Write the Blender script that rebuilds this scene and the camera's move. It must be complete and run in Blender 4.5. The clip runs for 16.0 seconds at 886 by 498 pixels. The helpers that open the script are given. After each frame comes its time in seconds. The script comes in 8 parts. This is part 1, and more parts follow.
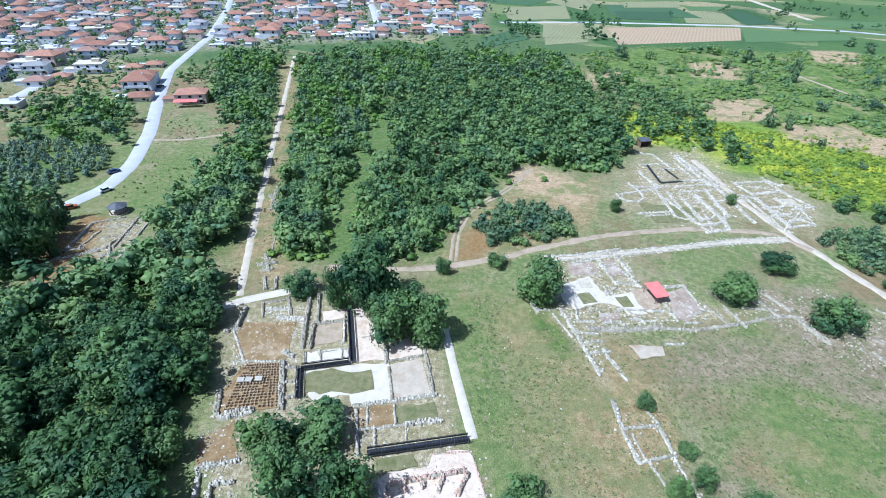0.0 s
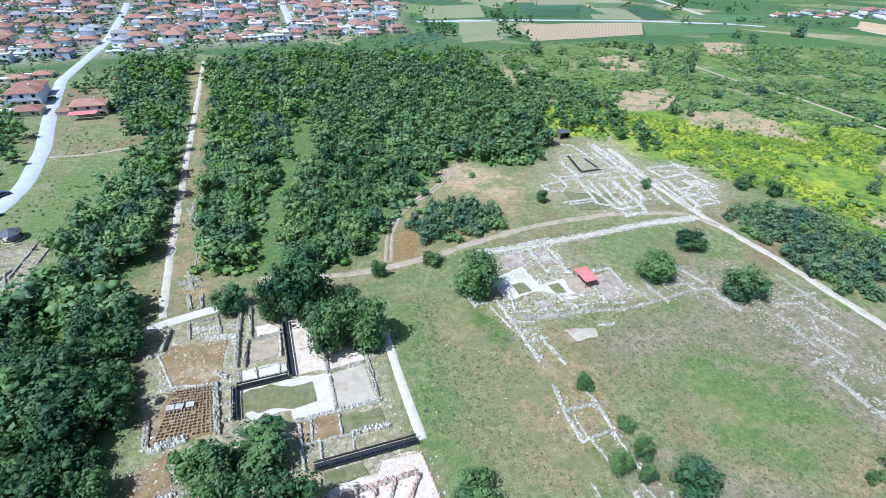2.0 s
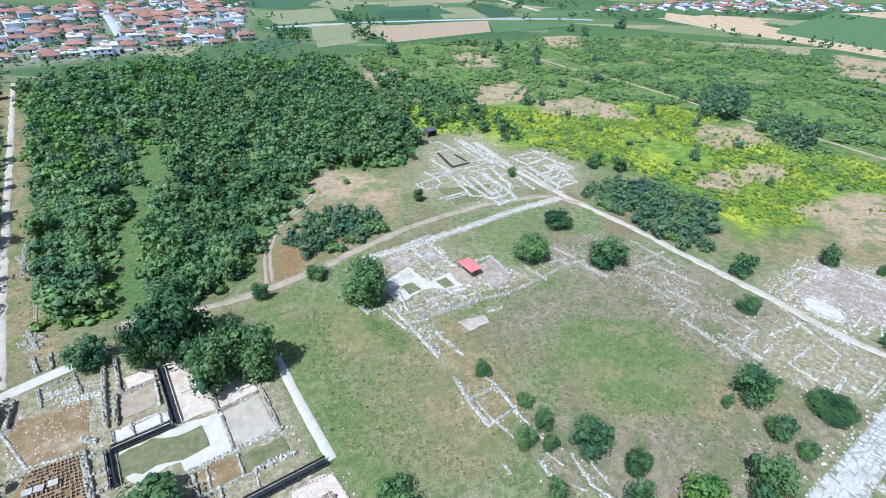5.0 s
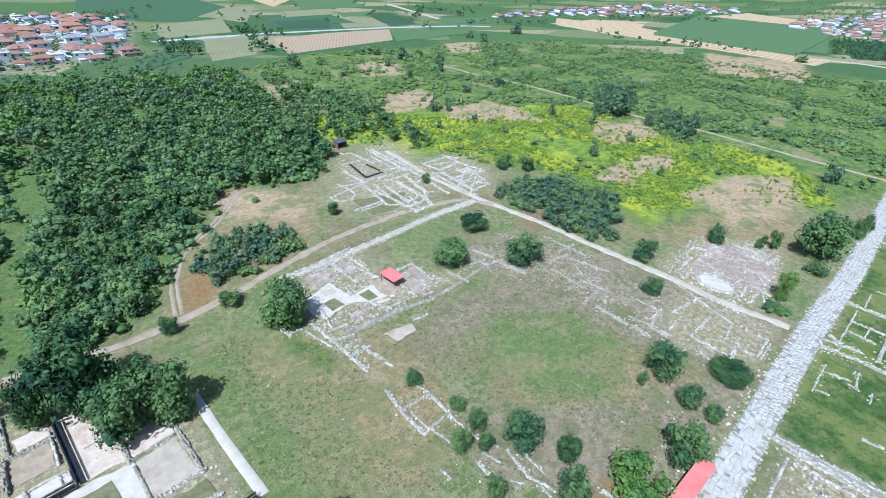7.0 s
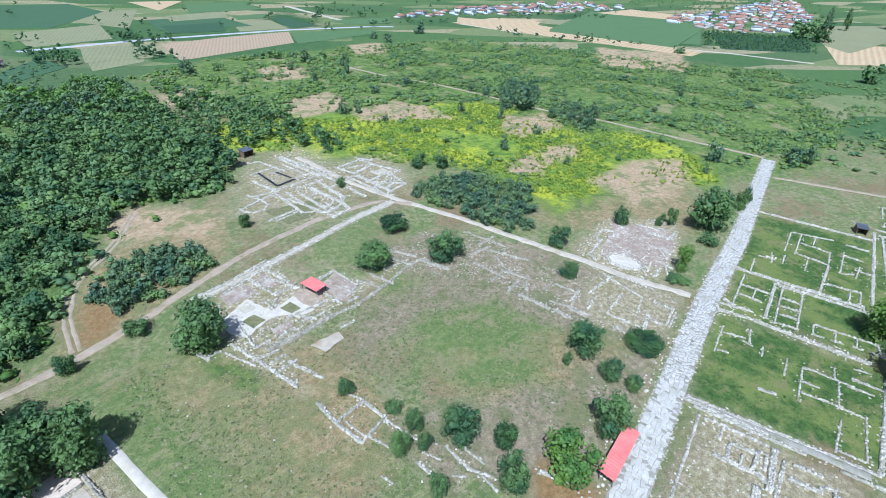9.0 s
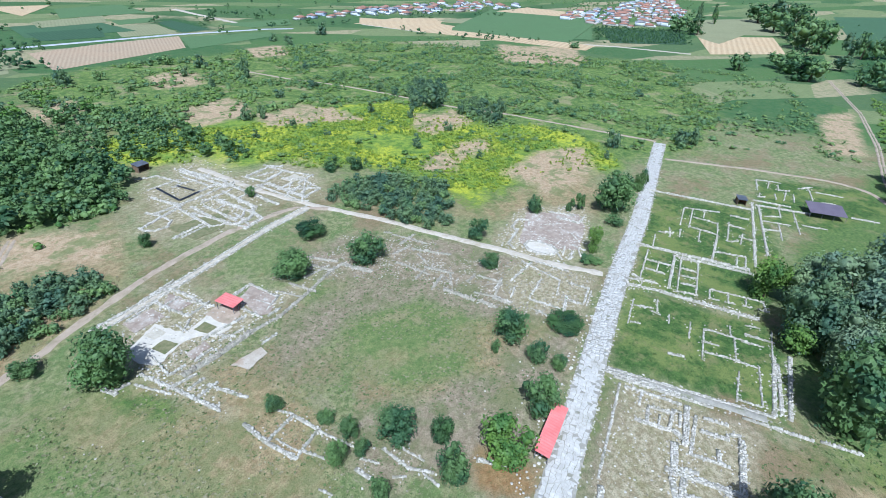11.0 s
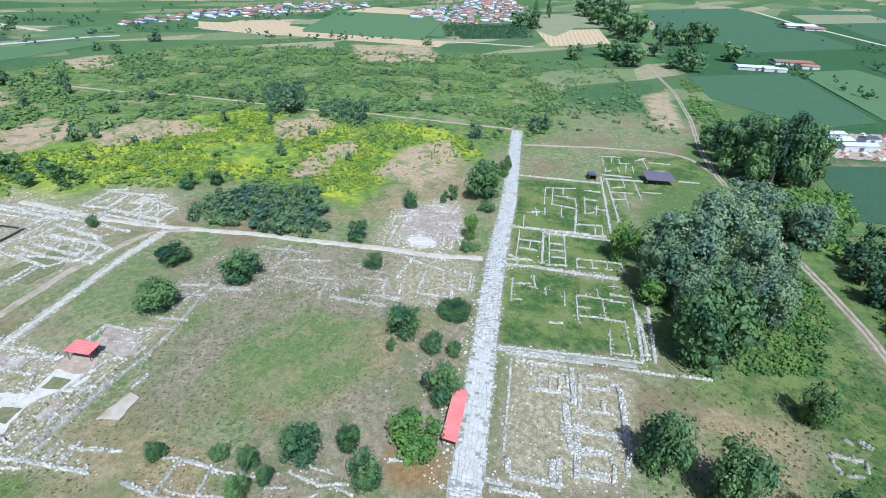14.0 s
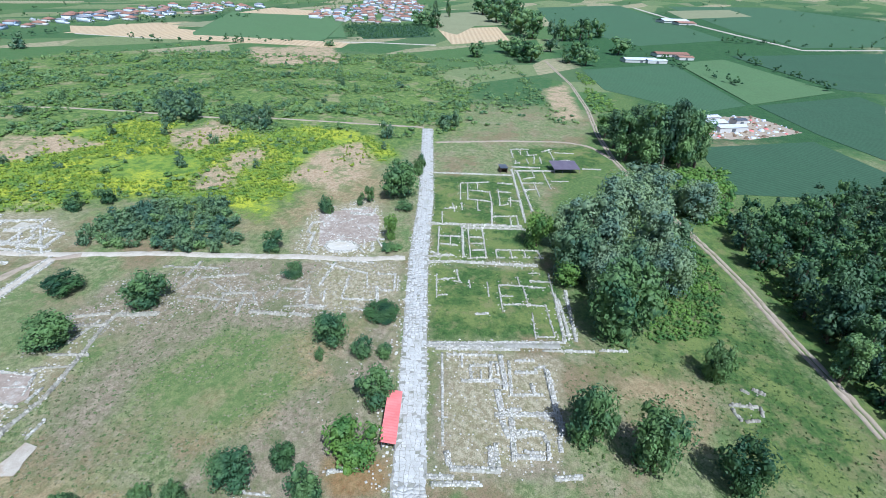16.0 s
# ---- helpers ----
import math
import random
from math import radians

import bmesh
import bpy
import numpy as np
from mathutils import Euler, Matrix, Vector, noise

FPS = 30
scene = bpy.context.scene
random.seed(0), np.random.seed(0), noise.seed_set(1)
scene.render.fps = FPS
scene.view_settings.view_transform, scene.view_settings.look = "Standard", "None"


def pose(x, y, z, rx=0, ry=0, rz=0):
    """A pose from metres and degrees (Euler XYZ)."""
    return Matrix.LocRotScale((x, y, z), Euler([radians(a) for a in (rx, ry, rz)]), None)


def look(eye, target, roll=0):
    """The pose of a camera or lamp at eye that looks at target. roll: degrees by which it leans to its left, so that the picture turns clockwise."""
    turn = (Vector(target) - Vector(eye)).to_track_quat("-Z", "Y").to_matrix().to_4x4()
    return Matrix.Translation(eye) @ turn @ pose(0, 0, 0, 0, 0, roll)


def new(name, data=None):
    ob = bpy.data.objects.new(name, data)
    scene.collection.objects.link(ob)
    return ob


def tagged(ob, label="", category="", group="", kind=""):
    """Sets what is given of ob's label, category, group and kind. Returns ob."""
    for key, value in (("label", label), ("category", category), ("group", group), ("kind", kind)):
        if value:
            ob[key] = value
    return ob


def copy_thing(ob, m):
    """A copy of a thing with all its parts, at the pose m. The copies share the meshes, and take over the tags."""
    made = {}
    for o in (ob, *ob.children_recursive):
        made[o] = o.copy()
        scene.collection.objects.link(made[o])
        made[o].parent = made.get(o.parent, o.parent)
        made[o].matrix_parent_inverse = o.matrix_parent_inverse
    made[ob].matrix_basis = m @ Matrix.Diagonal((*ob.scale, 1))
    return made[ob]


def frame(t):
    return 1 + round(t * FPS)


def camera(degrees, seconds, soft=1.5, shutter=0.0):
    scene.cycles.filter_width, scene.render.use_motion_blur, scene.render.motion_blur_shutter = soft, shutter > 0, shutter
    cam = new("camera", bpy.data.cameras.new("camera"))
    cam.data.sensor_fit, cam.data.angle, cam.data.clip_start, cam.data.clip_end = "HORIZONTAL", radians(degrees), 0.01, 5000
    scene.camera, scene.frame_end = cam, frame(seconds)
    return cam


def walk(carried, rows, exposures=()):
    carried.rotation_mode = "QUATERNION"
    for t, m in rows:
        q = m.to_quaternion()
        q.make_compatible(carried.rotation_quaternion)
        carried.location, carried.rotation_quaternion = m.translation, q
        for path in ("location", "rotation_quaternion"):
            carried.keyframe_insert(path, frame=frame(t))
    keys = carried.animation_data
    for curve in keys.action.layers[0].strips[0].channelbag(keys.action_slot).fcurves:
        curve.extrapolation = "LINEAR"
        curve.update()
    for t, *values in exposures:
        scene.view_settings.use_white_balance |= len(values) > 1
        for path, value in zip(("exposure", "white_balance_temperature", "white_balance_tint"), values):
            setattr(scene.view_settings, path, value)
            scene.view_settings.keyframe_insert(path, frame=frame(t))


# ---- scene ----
import collections

cam = camera(83.5, 16.0, 0.55)
PATH = [
    (0.0, 0.00, 0.00, 80.00, 56.337, -1.526, 0.028),
    (0.5, 0.03, 0.09, 79.93, 56.361, -1.607, -2.221),
    (1.0, 0.05, 0.19, 79.86, 56.418, -1.703, -4.308),
    (1.5, 0.08, 0.28, 79.80, 56.498, -1.822, -6.441),
    (2.0, 0.12, 0.37, 79.76, 56.584, -1.939, -8.745),
    (2.5, 0.16, 0.45, 79.73, 56.674, -2.029, -11.253),
    (3.0, 0.21, 0.52, 79.74, 56.758, -2.100, -13.816),
    (3.5, 0.28, 0.56, 79.77, 56.837, -2.204, -16.372),
    (4.0, 0.36, 0.60, 79.82, 56.918, -2.231, -18.949),
    (6.5, 1.17, 0.66, 80.66, 58.262, -2.542, -31.928),
    (7.0, 1.33, 0.67, 80.64, 58.529, -2.625, -34.505),
    (7.5, 1.49, 0.68, 80.60, 58.672, -2.674, -37.068),
    (8.0, 1.64, 0.68, 80.55, 58.830, -2.732, -39.661),
    (8.5, 1.78, 0.68, 80.48, 58.949, -2.748, -42.208),
    (9.0, 1.90, 0.67, 80.41, 59.052, -2.773, -44.737),
    (11.5, 2.36, 0.15, 79.78, 59.757, -2.834, -57.532),
    (12.0, 2.36, 0.10, 79.73, 59.921, -2.800, -60.131),
    (12.5, 2.36, 0.05, 79.69, 60.050, -2.841, -62.688),
    (13.0, 2.33, 0.04, 79.65, 60.179, -2.778, -65.317),
    (13.5, 2.29, 0.03, 79.63, 60.254, -2.841, -67.896),
    (14.0, 2.25, 0.03, 79.62, 60.345, -2.912, -70.498),
    (14.5, 2.21, 0.04, 79.61, 60.403, -3.000, -73.047),
    (15.0, 2.19, 0.06, 79.61, 60.547, -3.009, -75.676),
    (15.5, 2.16, 0.09, 79.61, 60.685, -3.008, -78.236),
    (16.0, 2.14, 0.12, 79.61, 60.827, -2.990, -80.860),
]
walk(cam, [(t, pose(x, y, z, rx, ry, rz)) for t, x, y, z, rx, ry, rz in PATH], [(0.0, 0.35, 4950, 9.0), (4.0, 0.30, 4950, 9.0), (8.0, 0.21, 4950, 9.0), (16.0, 0.19, 4950, 9.0)])


# ---- world, sun ----
SUN_FROM = Vector((-0.66, -0.38, 1.2)).normalized()
world = bpy.data.worlds.new("sky")
scene.world = world
world.use_nodes = True
sky = world.node_tree.nodes.new("ShaderNodeTexSky")
sky.sky_type, sky.sun_disc = "NISHITA", False
sky.sun_elevation = math.asin(SUN_FROM.z)
sky.sun_rotation = math.atan2(SUN_FROM.x, SUN_FROM.y)
sky.dust_density = 2.0
world.node_tree.links.new(sky.outputs[0], world.node_tree.nodes["Background"].inputs[0])
world.node_tree.nodes["Background"].inputs[1].default_value = 0.088
sun = new("sun", bpy.data.lights.new("sun", "SUN"))
sun.data.energy, sun.data.angle, sun.data.color = 4.9, radians(0.5), (1.0, 0.96, 0.89)
sun.matrix_world = look(SUN_FROM * 400, (0, 0, 0))


# ---- materials ----
def tree_of(name, rough=0.9):
    m = bpy.data.materials.new(name)
    m.use_nodes = True
    n = m.node_tree
    n.nodes["Principled BSDF"].inputs["Roughness"].default_value = rough
    n.nodes["Principled BSDF"].inputs["Specular IOR Level"].default_value = 0.25
    return m, n, n.nodes["Principled BSDF"]


def node(n, kind, **inputs):
    made = n.nodes.new(kind)
    for key, value in inputs.items():
        sock = made.inputs[key.replace("_", " ")]
        if isinstance(value, bpy.types.NodeSocket):
            n.links.new(value, sock)
        else:
            sock.default_value = value
    return made


def noise_at(n, scale, detail=4.0, rough=0.6, vec=None):
    made = node(n, "ShaderNodeTexNoise", Scale=scale, Detail=detail, Roughness=rough)
    if vec is None:
        vec = node(n, "ShaderNodeNewGeometry").outputs["Position"]
    n.links.new(vec, made.inputs["Vector"])
    return made.outputs["Fac"]


def ramp(n, fac, lo, hi):
    made = n.nodes.new("ShaderNodeMapRange")
    made.inputs["From Min"].default_value, made.inputs["From Max"].default_value = lo, hi
    n.links.new(fac, made.inputs["Value"])
    return made.outputs[0]


def mix(n, fac, a, b):
    made = n.nodes.new("ShaderNodeMix")
    made.data_type = "RGBA"
    for sock, value in ((made.inputs[0], fac), (made.inputs[6], a), (made.inputs[7], b)):
        if isinstance(value, bpy.types.NodeSocket):
            n.links.new(value, sock)
        elif isinstance(value, tuple):
            sock.default_value = (*value, 1)
        else:
            sock.default_value = value
    return made.outputs[2]


def maths(n, op, a, b):
    made = n.nodes.new("ShaderNodeMath")
    made.operation = op
    for sock, value in zip(made.inputs, (a, b)):
        if isinstance(value, bpy.types.NodeSocket):
            n.links.new(value, sock)
        else:
            sock.default_value = value
    return made.outputs[0]


def bumped(n, bsdf, height, strength=0.5, distance=0.1):
    b = node(n, "ShaderNodeBump", Strength=strength, Distance=distance, Height=height)
    n.links.new(b.outputs[0], bsdf.inputs["Normal"])


def rough_stuff(name, dark, light, scale=1.5, fine=9.0, rough=0.9, bump=0.4, spots=None, islands=0.0, objects=0.0):
    """A rough mineral or painted surface: two tones in patches, a fine grain and stains."""
    m, n, p = tree_of(name, rough)
    c = mix(n, ramp(n, noise_at(n, scale), 0.3, 0.7), dark, light)
    grain = noise_at(n, fine, 5.0, 0.7)
    c = mix(n, maths(n, "MULTIPLY", ramp(n, grain, 0.35, 0.7), 0.45), c, tuple(v * 0.55 for v in dark))
    if spots:
        c = mix(n, maths(n, "MULTIPLY", ramp(n, noise_at(n, scale * 0.37, 6.0, 0.7), 0.52, 0.68), 0.8), c, spots)
    if islands:
        r = node(n, "ShaderNodeNewGeometry").outputs["Random Per Island"]
        c = mix(n, maths(n, "MULTIPLY", r, islands), c, tuple(v * 0.45 for v in dark))
    if objects:
        r = node(n, "ShaderNodeObjectInfo").outputs["Random"]
        c = mix(n, maths(n, "MULTIPLY", r, objects), c, tuple(v * 0.5 for v in dark))
    n.links.new(c, p.inputs["Base Color"])
    bumped(n, p, grain, bump, 0.08)
    return m


def leafy(name, dark, light, warm, gloss=0.55):
    """Foliage: leaf tones vary by leaf, by clump and by plant."""
    m, n, p = tree_of(name, gloss)
    dark, light, warm = ((r, g, b * 1.07) for r, g, b in (dark, light, warm))
    isle = node(n, "ShaderNodeNewGeometry").outputs["Random Per Island"]
    own = node(n, "ShaderNodeObjectInfo").outputs["Random"]
    c = mix(n, isle, dark, light)
    c = mix(n, maths(n, "MULTIPLY", ramp(n, noise_at(n, 0.35, 2.0), 0.45, 0.75), 0.6), c, light)
    c = mix(n, maths(n, "MULTIPLY", own, 0.55), c, warm)
    patches = noise_at(n, 0.14, 2.0, 0.5)
    c = mix(n, maths(n, "MULTIPLY", ramp(n, patches, 0.52, 0.62), 0.65), c, tuple(v * k for v, k in zip(light, (1.15, 1.15, 0.9))))
    c = mix(n, maths(n, "MULTIPLY", ramp(n, patches, 0.48, 0.38), 0.75), c, tuple(v * k for v, k in zip(dark, (0.75, 0.9, 1.3))))
    fine = noise_at(n, 2.6, 5.0, 0.85)
    c = mix(n, maths(n, "MULTIPLY", ramp(n, fine, 0.50, 0.38), 0.45), c, tuple(v * 0.7 for v in dark))
    c = mix(n, maths(n, "MULTIPLY", ramp(n, fine, 0.53, 0.66), 0.5), c, tuple(v * 1.45 for v in light))
    n.links.new(c, p.inputs["Base Color"])
    t = node(n, "ShaderNodeBsdfTranslucent", Color=c)
    s = node(n, "ShaderNodeMixShader", Fac=0.32)
    n.links.new(p.outputs[0], s.inputs[1])
    n.links.new(t.outputs[0], s.inputs[2])
    n.links.new(s.outputs[0], n.nodes["Material Output"].inputs["Surface"])
    return m


def ground_material():
    m, n, p = tree_of("meadow_ground", 0.95)
    zone = lambda key: zone_value(n, key)
    mid, small, tiny = noise_at(n, 0.16, 5.0, 0.65), noise_at(n, 0.8, 5.0, 0.7), noise_at(n, 3.5, 4.0, 0.75)
    wob = maths(n, "ADD", maths(n, "MULTIPLY", noise_at(n, 0.09, 6.0, 0.75), 1.5), maths(n, "MULTIPLY", noise_at(n, 0.5, 6.0, 0.8), 0.9))
    edge = lambda key, span=0.28: ramp(n, maths(n, "ADD", zone(key), maths(n, "SUBTRACT", wob, 1.2)), 0.5 - span, 0.5 + span)
    speck = noise_at(n, 1.9, 6.0, 0.8)
    patch_a, patch_b = noise_at(n, 0.062, 7.0, 0.68), noise_at(n, 0.115, 7.0, 0.72)
    mott = noise_at(n, 0.55, 7.0, 0.78)
    grass = mix(n, ramp(n, mott, 0.40, 0.60), (0.138, 0.18, 0.0591), (0.297, 0.285, 0.133))
    grass = mix(n, maths(n, "MULTIPLY", ramp(n, patch_a, 0.49, 0.57), 0.8), grass, (0.282, 0.215, 0.124))
    grass = mix(n, maths(n, "MULTIPLY", ramp(n, patch_b, 0.53, 0.60), 0.75), grass, (0.338, 0.285, 0.172))
    grass = mix(n, maths(n, "MULTIPLY", ramp(n, patch_b, 0.46, 0.39), 0.8), grass, (0.123, 0.19, 0.0542))
    earth = noise_at(n, 0.03, 7.0, 0.7)
    grass = mix(n, maths(n, "MULTIPLY", ramp(n, earth, 0.52, 0.60), 0.75), grass, (0.251, 0.165, 0.0907))
    grass = mix(n, maths(n, "MULTIPLY", ramp(n, earth, 0.45, 0.36), 0.55), grass, (0.138, 0.20, 0.0542))
    grass = mix(n, maths(n, "MULTIPLY", ramp(n, mott, 0.52, 0.44), 0.45), grass, (0.118, 0.135, 0.0493))
    grass = mix(n, maths(n, "MULTIPLY", ramp(n, speck, 0.58, 0.68), 0.55), grass, (0.441, 0.40, 0.286))
    dry = mix(n, ramp(n, mott, 0.40, 0.60), (0.25, 0.175, 0.085), (0.395, 0.305, 0.163))
    dry = mix(n, maths(n, "MULTIPLY", ramp(n, patch_b, 0.48, 0.58), 0.75), dry, (0.164, 0.185, 0.0651))
    fresh = mix(n, ramp(n, mott, 0.40, 0.60), (0.102, 0.16, 0.0418), (0.205, 0.235, 0.0791))
    fresh = mix(n, maths(n, "MULTIPLY", ramp(n, patch_b, 0.52, 0.60), 0.8), fresh, (0.287, 0.245, 0.126))
    fresh = mix(n, maths(n, "MULTIPLY", ramp(n, speck, 0.58, 0.68), 0.4), fresh, (0.379, 0.36, 0.223))
    lush = mix(n, ramp(n, small, 0.38, 0.58), (0.0615, 0.12, 0.0265), (0.118, 0.18, 0.0414))
    lush = mix(n, maths(n, "MULTIPLY", ramp(n, mid, 0.47, 0.62), 0.85), lush, (0.164, 0.195, 0.0497))
    lush = mix(n, maths(n, "MULTIPLY", ramp(n, noise_at(n, 0.11, 5.0, 0.7), 0.54, 0.66), 0.7), lush, (0.246, 0.22, 0.0949))
    clump = noise_at(n, 0.33, 4.0, 0.65)
    lush = mix(n, maths(n, "MULTIPLY", ramp(n, clump, 0.52, 0.6), 0.65), lush, (0.174, 0.235, 0.0497))
    lush = mix(n, maths(n, "MULTIPLY", ramp(n, clump, 0.47, 0.4), 0.6), lush, (0.0359, 0.085, 0.0166))
    yellow = mix(n, ramp(n, clump, 0.42, 0.56), (0.128, 0.215, 0.0276), (0.236, 0.31, 0.0394))
    blooms = noise_at(n, 0.045, 6.0, 0.7)
    yellow = mix(n, maths(n, "MULTIPLY", ramp(n, blooms, 0.47, 0.56), ramp(n, small, 0.36, 0.52)), yellow, (0.451, 0.46, 0.0296))
    yellow = mix(n, maths(n, "MULTIPLY", ramp(n, noise_at(n, 0.12, 5.0, 0.7), 0.54, 0.62), 0.7), yellow, (0.082, 0.15, 0.0296))
    bare = mix(n, ramp(n, mott, 0.40, 0.60), (0.369, 0.25, 0.14), (0.533, 0.395, 0.246))
    bare = mix(n, maths(n, "MULTIPLY", ramp(n, patch_b, 0.50, 0.58), 0.8), bare, (0.174, 0.205, 0.0698))
    wood = mix(n, ramp(n, small, 0.38, 0.6), (0.0666, 0.12, 0.0326), (0.154, 0.21, 0.0558))
    wood = mix(n, maths(n, "MULTIPLY", ramp(n, mid, 0.56, 0.66), 0.6), wood, (0.225, 0.215, 0.091))
    brush = noise_at(n, 0.21, 7.0, 0.74)
    scrubland = mix(n, ramp(n, brush, 0.42, 0.58), (0.0717, 0.135, 0.0279), (0.21, 0.265, 0.0651))
    scrubland = mix(n, maths(n, "MULTIPLY", ramp(n, mott, 0.50, 0.40), 0.7), scrubland, (0.0512, 0.105, 0.0242))
    scrubland = mix(n, maths(n, "MULTIPLY", ramp(n, noise_at(n, 0.05, 6.0, 0.72), 0.54, 0.61), 0.75), scrubland, (0.318, 0.265, 0.14))
    scrubland = mix(n, maths(n, "MULTIPLY", ramp(n, patch_a, 0.46, 0.39), 0.6), scrubland, (0.174, 0.245, 0.0465))
    turf = mix(n, ramp(n, mott, 0.40, 0.60), (0.0307, 0.075, 0.0149), (0.0922, 0.155, 0.0335))
    turf = mix(n, maths(n, "MULTIPLY", ramp(n, noise_at(n, 0.075, 6.0, 0.72), 0.47, 0.56), 0.85), turf, (0.19, 0.22, 0.0577))
    turf = mix(n, maths(n, "MULTIPLY", ramp(n, mid, 0.54, 0.62), 0.7), turf, (0.225, 0.205, 0.0837))
    turf = mix(n, maths(n, "MULTIPLY", ramp(n, small, 0.54, 0.64), 0.5), turf, (0.154, 0.19, 0.0558))
    cell = node(n, "ShaderNodeTexVoronoi", Scale=1.0)
    spot = node(n, "ShaderNodeNewGeometry").outputs["Position"]
    turn = node(n, "ShaderNodeVectorRotate", Vector=spot, Angle=0.42)
    turn.rotation_type = "Z_AXIS"
    wide = node(n, "ShaderNodeMapping", Vector=turn.outputs[0])
    wide.inputs["Scale"].default_value = (0.0085, 0.02, 0)
    n.links.new(wide.outputs[0], cell.inputs["Vector"])
    tint = node(n, "ShaderNodeSeparateColor", Color=cell.outputs["Color"])
    plain = mix(n, ramp(n, tint.outputs[0], 0.3, 0.75), (0.0769, 0.15, 0.0414), (0.205, 0.235, 0.0949))
    plain = mix(n, ramp(n, tint.outputs[1], 0.72, 0.78), plain, (0.369, 0.31, 0.174))
    plain = mix(n, maths(n, "MULTIPLY", ramp(n, tint.outputs[2], 0.7, 0.76), 0.9), plain, (0.0512, 0.12, 0.0373))
    plain = mix(n, maths(n, "MULTIPLY", ramp(n, mid, 0.44, 0.6), 0.45), plain, (0.123, 0.165, 0.0579))
    town = mix(n, ramp(n, small, 0.42, 0.6), (0.246, 0.225, 0.166), (0.389, 0.37, 0.29))
    town = mix(n, maths(n, "MULTIPLY", ramp(n, clump, 0.47, 0.55), 0.85), town, (0.113, 0.15, 0.0497))
    soil = mix(n, ramp(n, mott, 0.40, 0.60), (0.205, 0.16, 0.0977), (0.369, 0.295, 0.2))
    soil = mix(n, maths(n, "MULTIPLY", ramp(n, patch_b, 0.48, 0.58), 0.7), soil, (0.154, 0.17, 0.0651))
    stony = mix(n, ramp(n, small, 0.44, 0.58), (0.277, 0.225, 0.128), (0.451, 0.385, 0.248))
    stony = mix(n, maths(n, "MULTIPLY", ramp(n, mid, 0.52, 0.62), 0.45), stony, (0.215, 0.20, 0.0745))
    red = mix(n, ramp(n, small, 0.35, 0.65), (0.225, 0.12, 0.0456), (0.328, 0.215, 0.0949))
    crop = mix(n, ramp(n, mid, 0.4, 0.6), (0.0307, 0.085, 0.0265), (0.0461, 0.11, 0.0331))
    c = mix(n, edge("dry"), grass, dry)
    for key, tone in (("fresh", fresh), ("plain", plain), ("town", town), ("wood", wood), ("scrubland", scrubland), ("lush", lush), ("turf", turf), ("yellow", yellow), ("bare", bare), ("soil", soil), ("stony", stony), ("red", red), ("crop", crop)):
        c = mix(n, edge(key), c, tone)
    c = mix(n, maths(n, "MULTIPLY", ramp(n, speck, 0.44, 0.3), 0.45), c, (0.0615, 0.09, 0.0248))
    c = mix(n, maths(n, "MULTIPLY", ramp(n, tiny, 0.48, 0.62), 0.45), c, (0.0512, 0.066, 0.0232))
    c = mix(n, maths(n, "MULTIPLY", ramp(n, noise_at(n, 0.9, 6.0, 0.85), 0.47, 0.36), 0.5), c, (0.0769, 0.105, 0.029))
    n.links.new(c, p.inputs["Base Color"])
    bumped(n, p, maths(n, "ADD", small, maths(n, "MULTIPLY", tiny, 0.5)), 0.9, 0.35)
    return m


def zone_value(n, key):
    a = n.nodes.new("ShaderNodeAttribute")
    a.attribute_name = key
    return a.outputs["Fac"]


GROUND = ground_material()
ASPHALT = rough_stuff("pale_asphalt", (0.42, 0.42, 0.43), (0.52, 0.52, 0.53), 0.2, 6.0, 0.85, 0.2)
GRAVEL = rough_stuff("pale_gravel", (0.450, 0.381, 0.285), (0.610, 0.537, 0.428), 0.5, 5.0, 0.95, 0.6, (0.330, 0.278, 0.175))
DIRT = rough_stuff("dirt_track", (0.340, 0.262, 0.180), (0.470, 0.378, 0.279), 0.5, 5.0, 0.95, 0.6, (0.200, 0.184, 0.090))
CONCRETE = rough_stuff("white_gravel", (0.52, 0.465, 0.375), (0.66, 0.60, 0.49), 0.5, 8.0, 0.9, 0.3, (0.460, 0.395, 0.290))
CEMENT = rough_stuff("grey_cement_floor", (0.420, 0.369, 0.280), (0.560, 0.498, 0.387), 0.6, 5.0, 0.9, 0.4, (0.300, 0.268, 0.163))
PINK = rough_stuff("pinkish_lime_floor", (0.550, 0.436, 0.333), (0.720, 0.611, 0.491), 0.6, 6.0, 0.9, 0.4, (0.400, 0.281, 0.180))
PLASTER = rough_stuff("stained_plaster_floor", (0.400, 0.335, 0.248), (0.540, 0.470, 0.373), 0.4, 6.0, 0.9, 0.3, (0.290, 0.175, 0.090))
BROWN = rough_stuff("brown_earth_floor", (0.19, 0.125, 0.055), (0.33, 0.23, 0.115), 0.5, 3.0, 0.95, 0.8, (0.42, 0.33, 0.21))
SLAB = rough_stuff("limestone_slabs", (0.56, 0.525, 0.455), (0.76, 0.72, 0.64), 0.5, 5.0, 0.8, 0.5, (0.42, 0.38, 0.30), 0.3, 0.3)
JOINT = rough_stuff("earth_between_slabs", (0.26, 0.24, 0.19), (0.42, 0.39, 0.32), 0.6, 6.0, 0.95, 0.5, (0.18, 0.18, 0.10))
STONE = rough_stuff("ruin_stone", (0.38, 0.335, 0.255), (0.65, 0.59, 0.48), 0.8, 5.0, 0.9, 0.7, (0.24, 0.21, 0.135), 0.75)
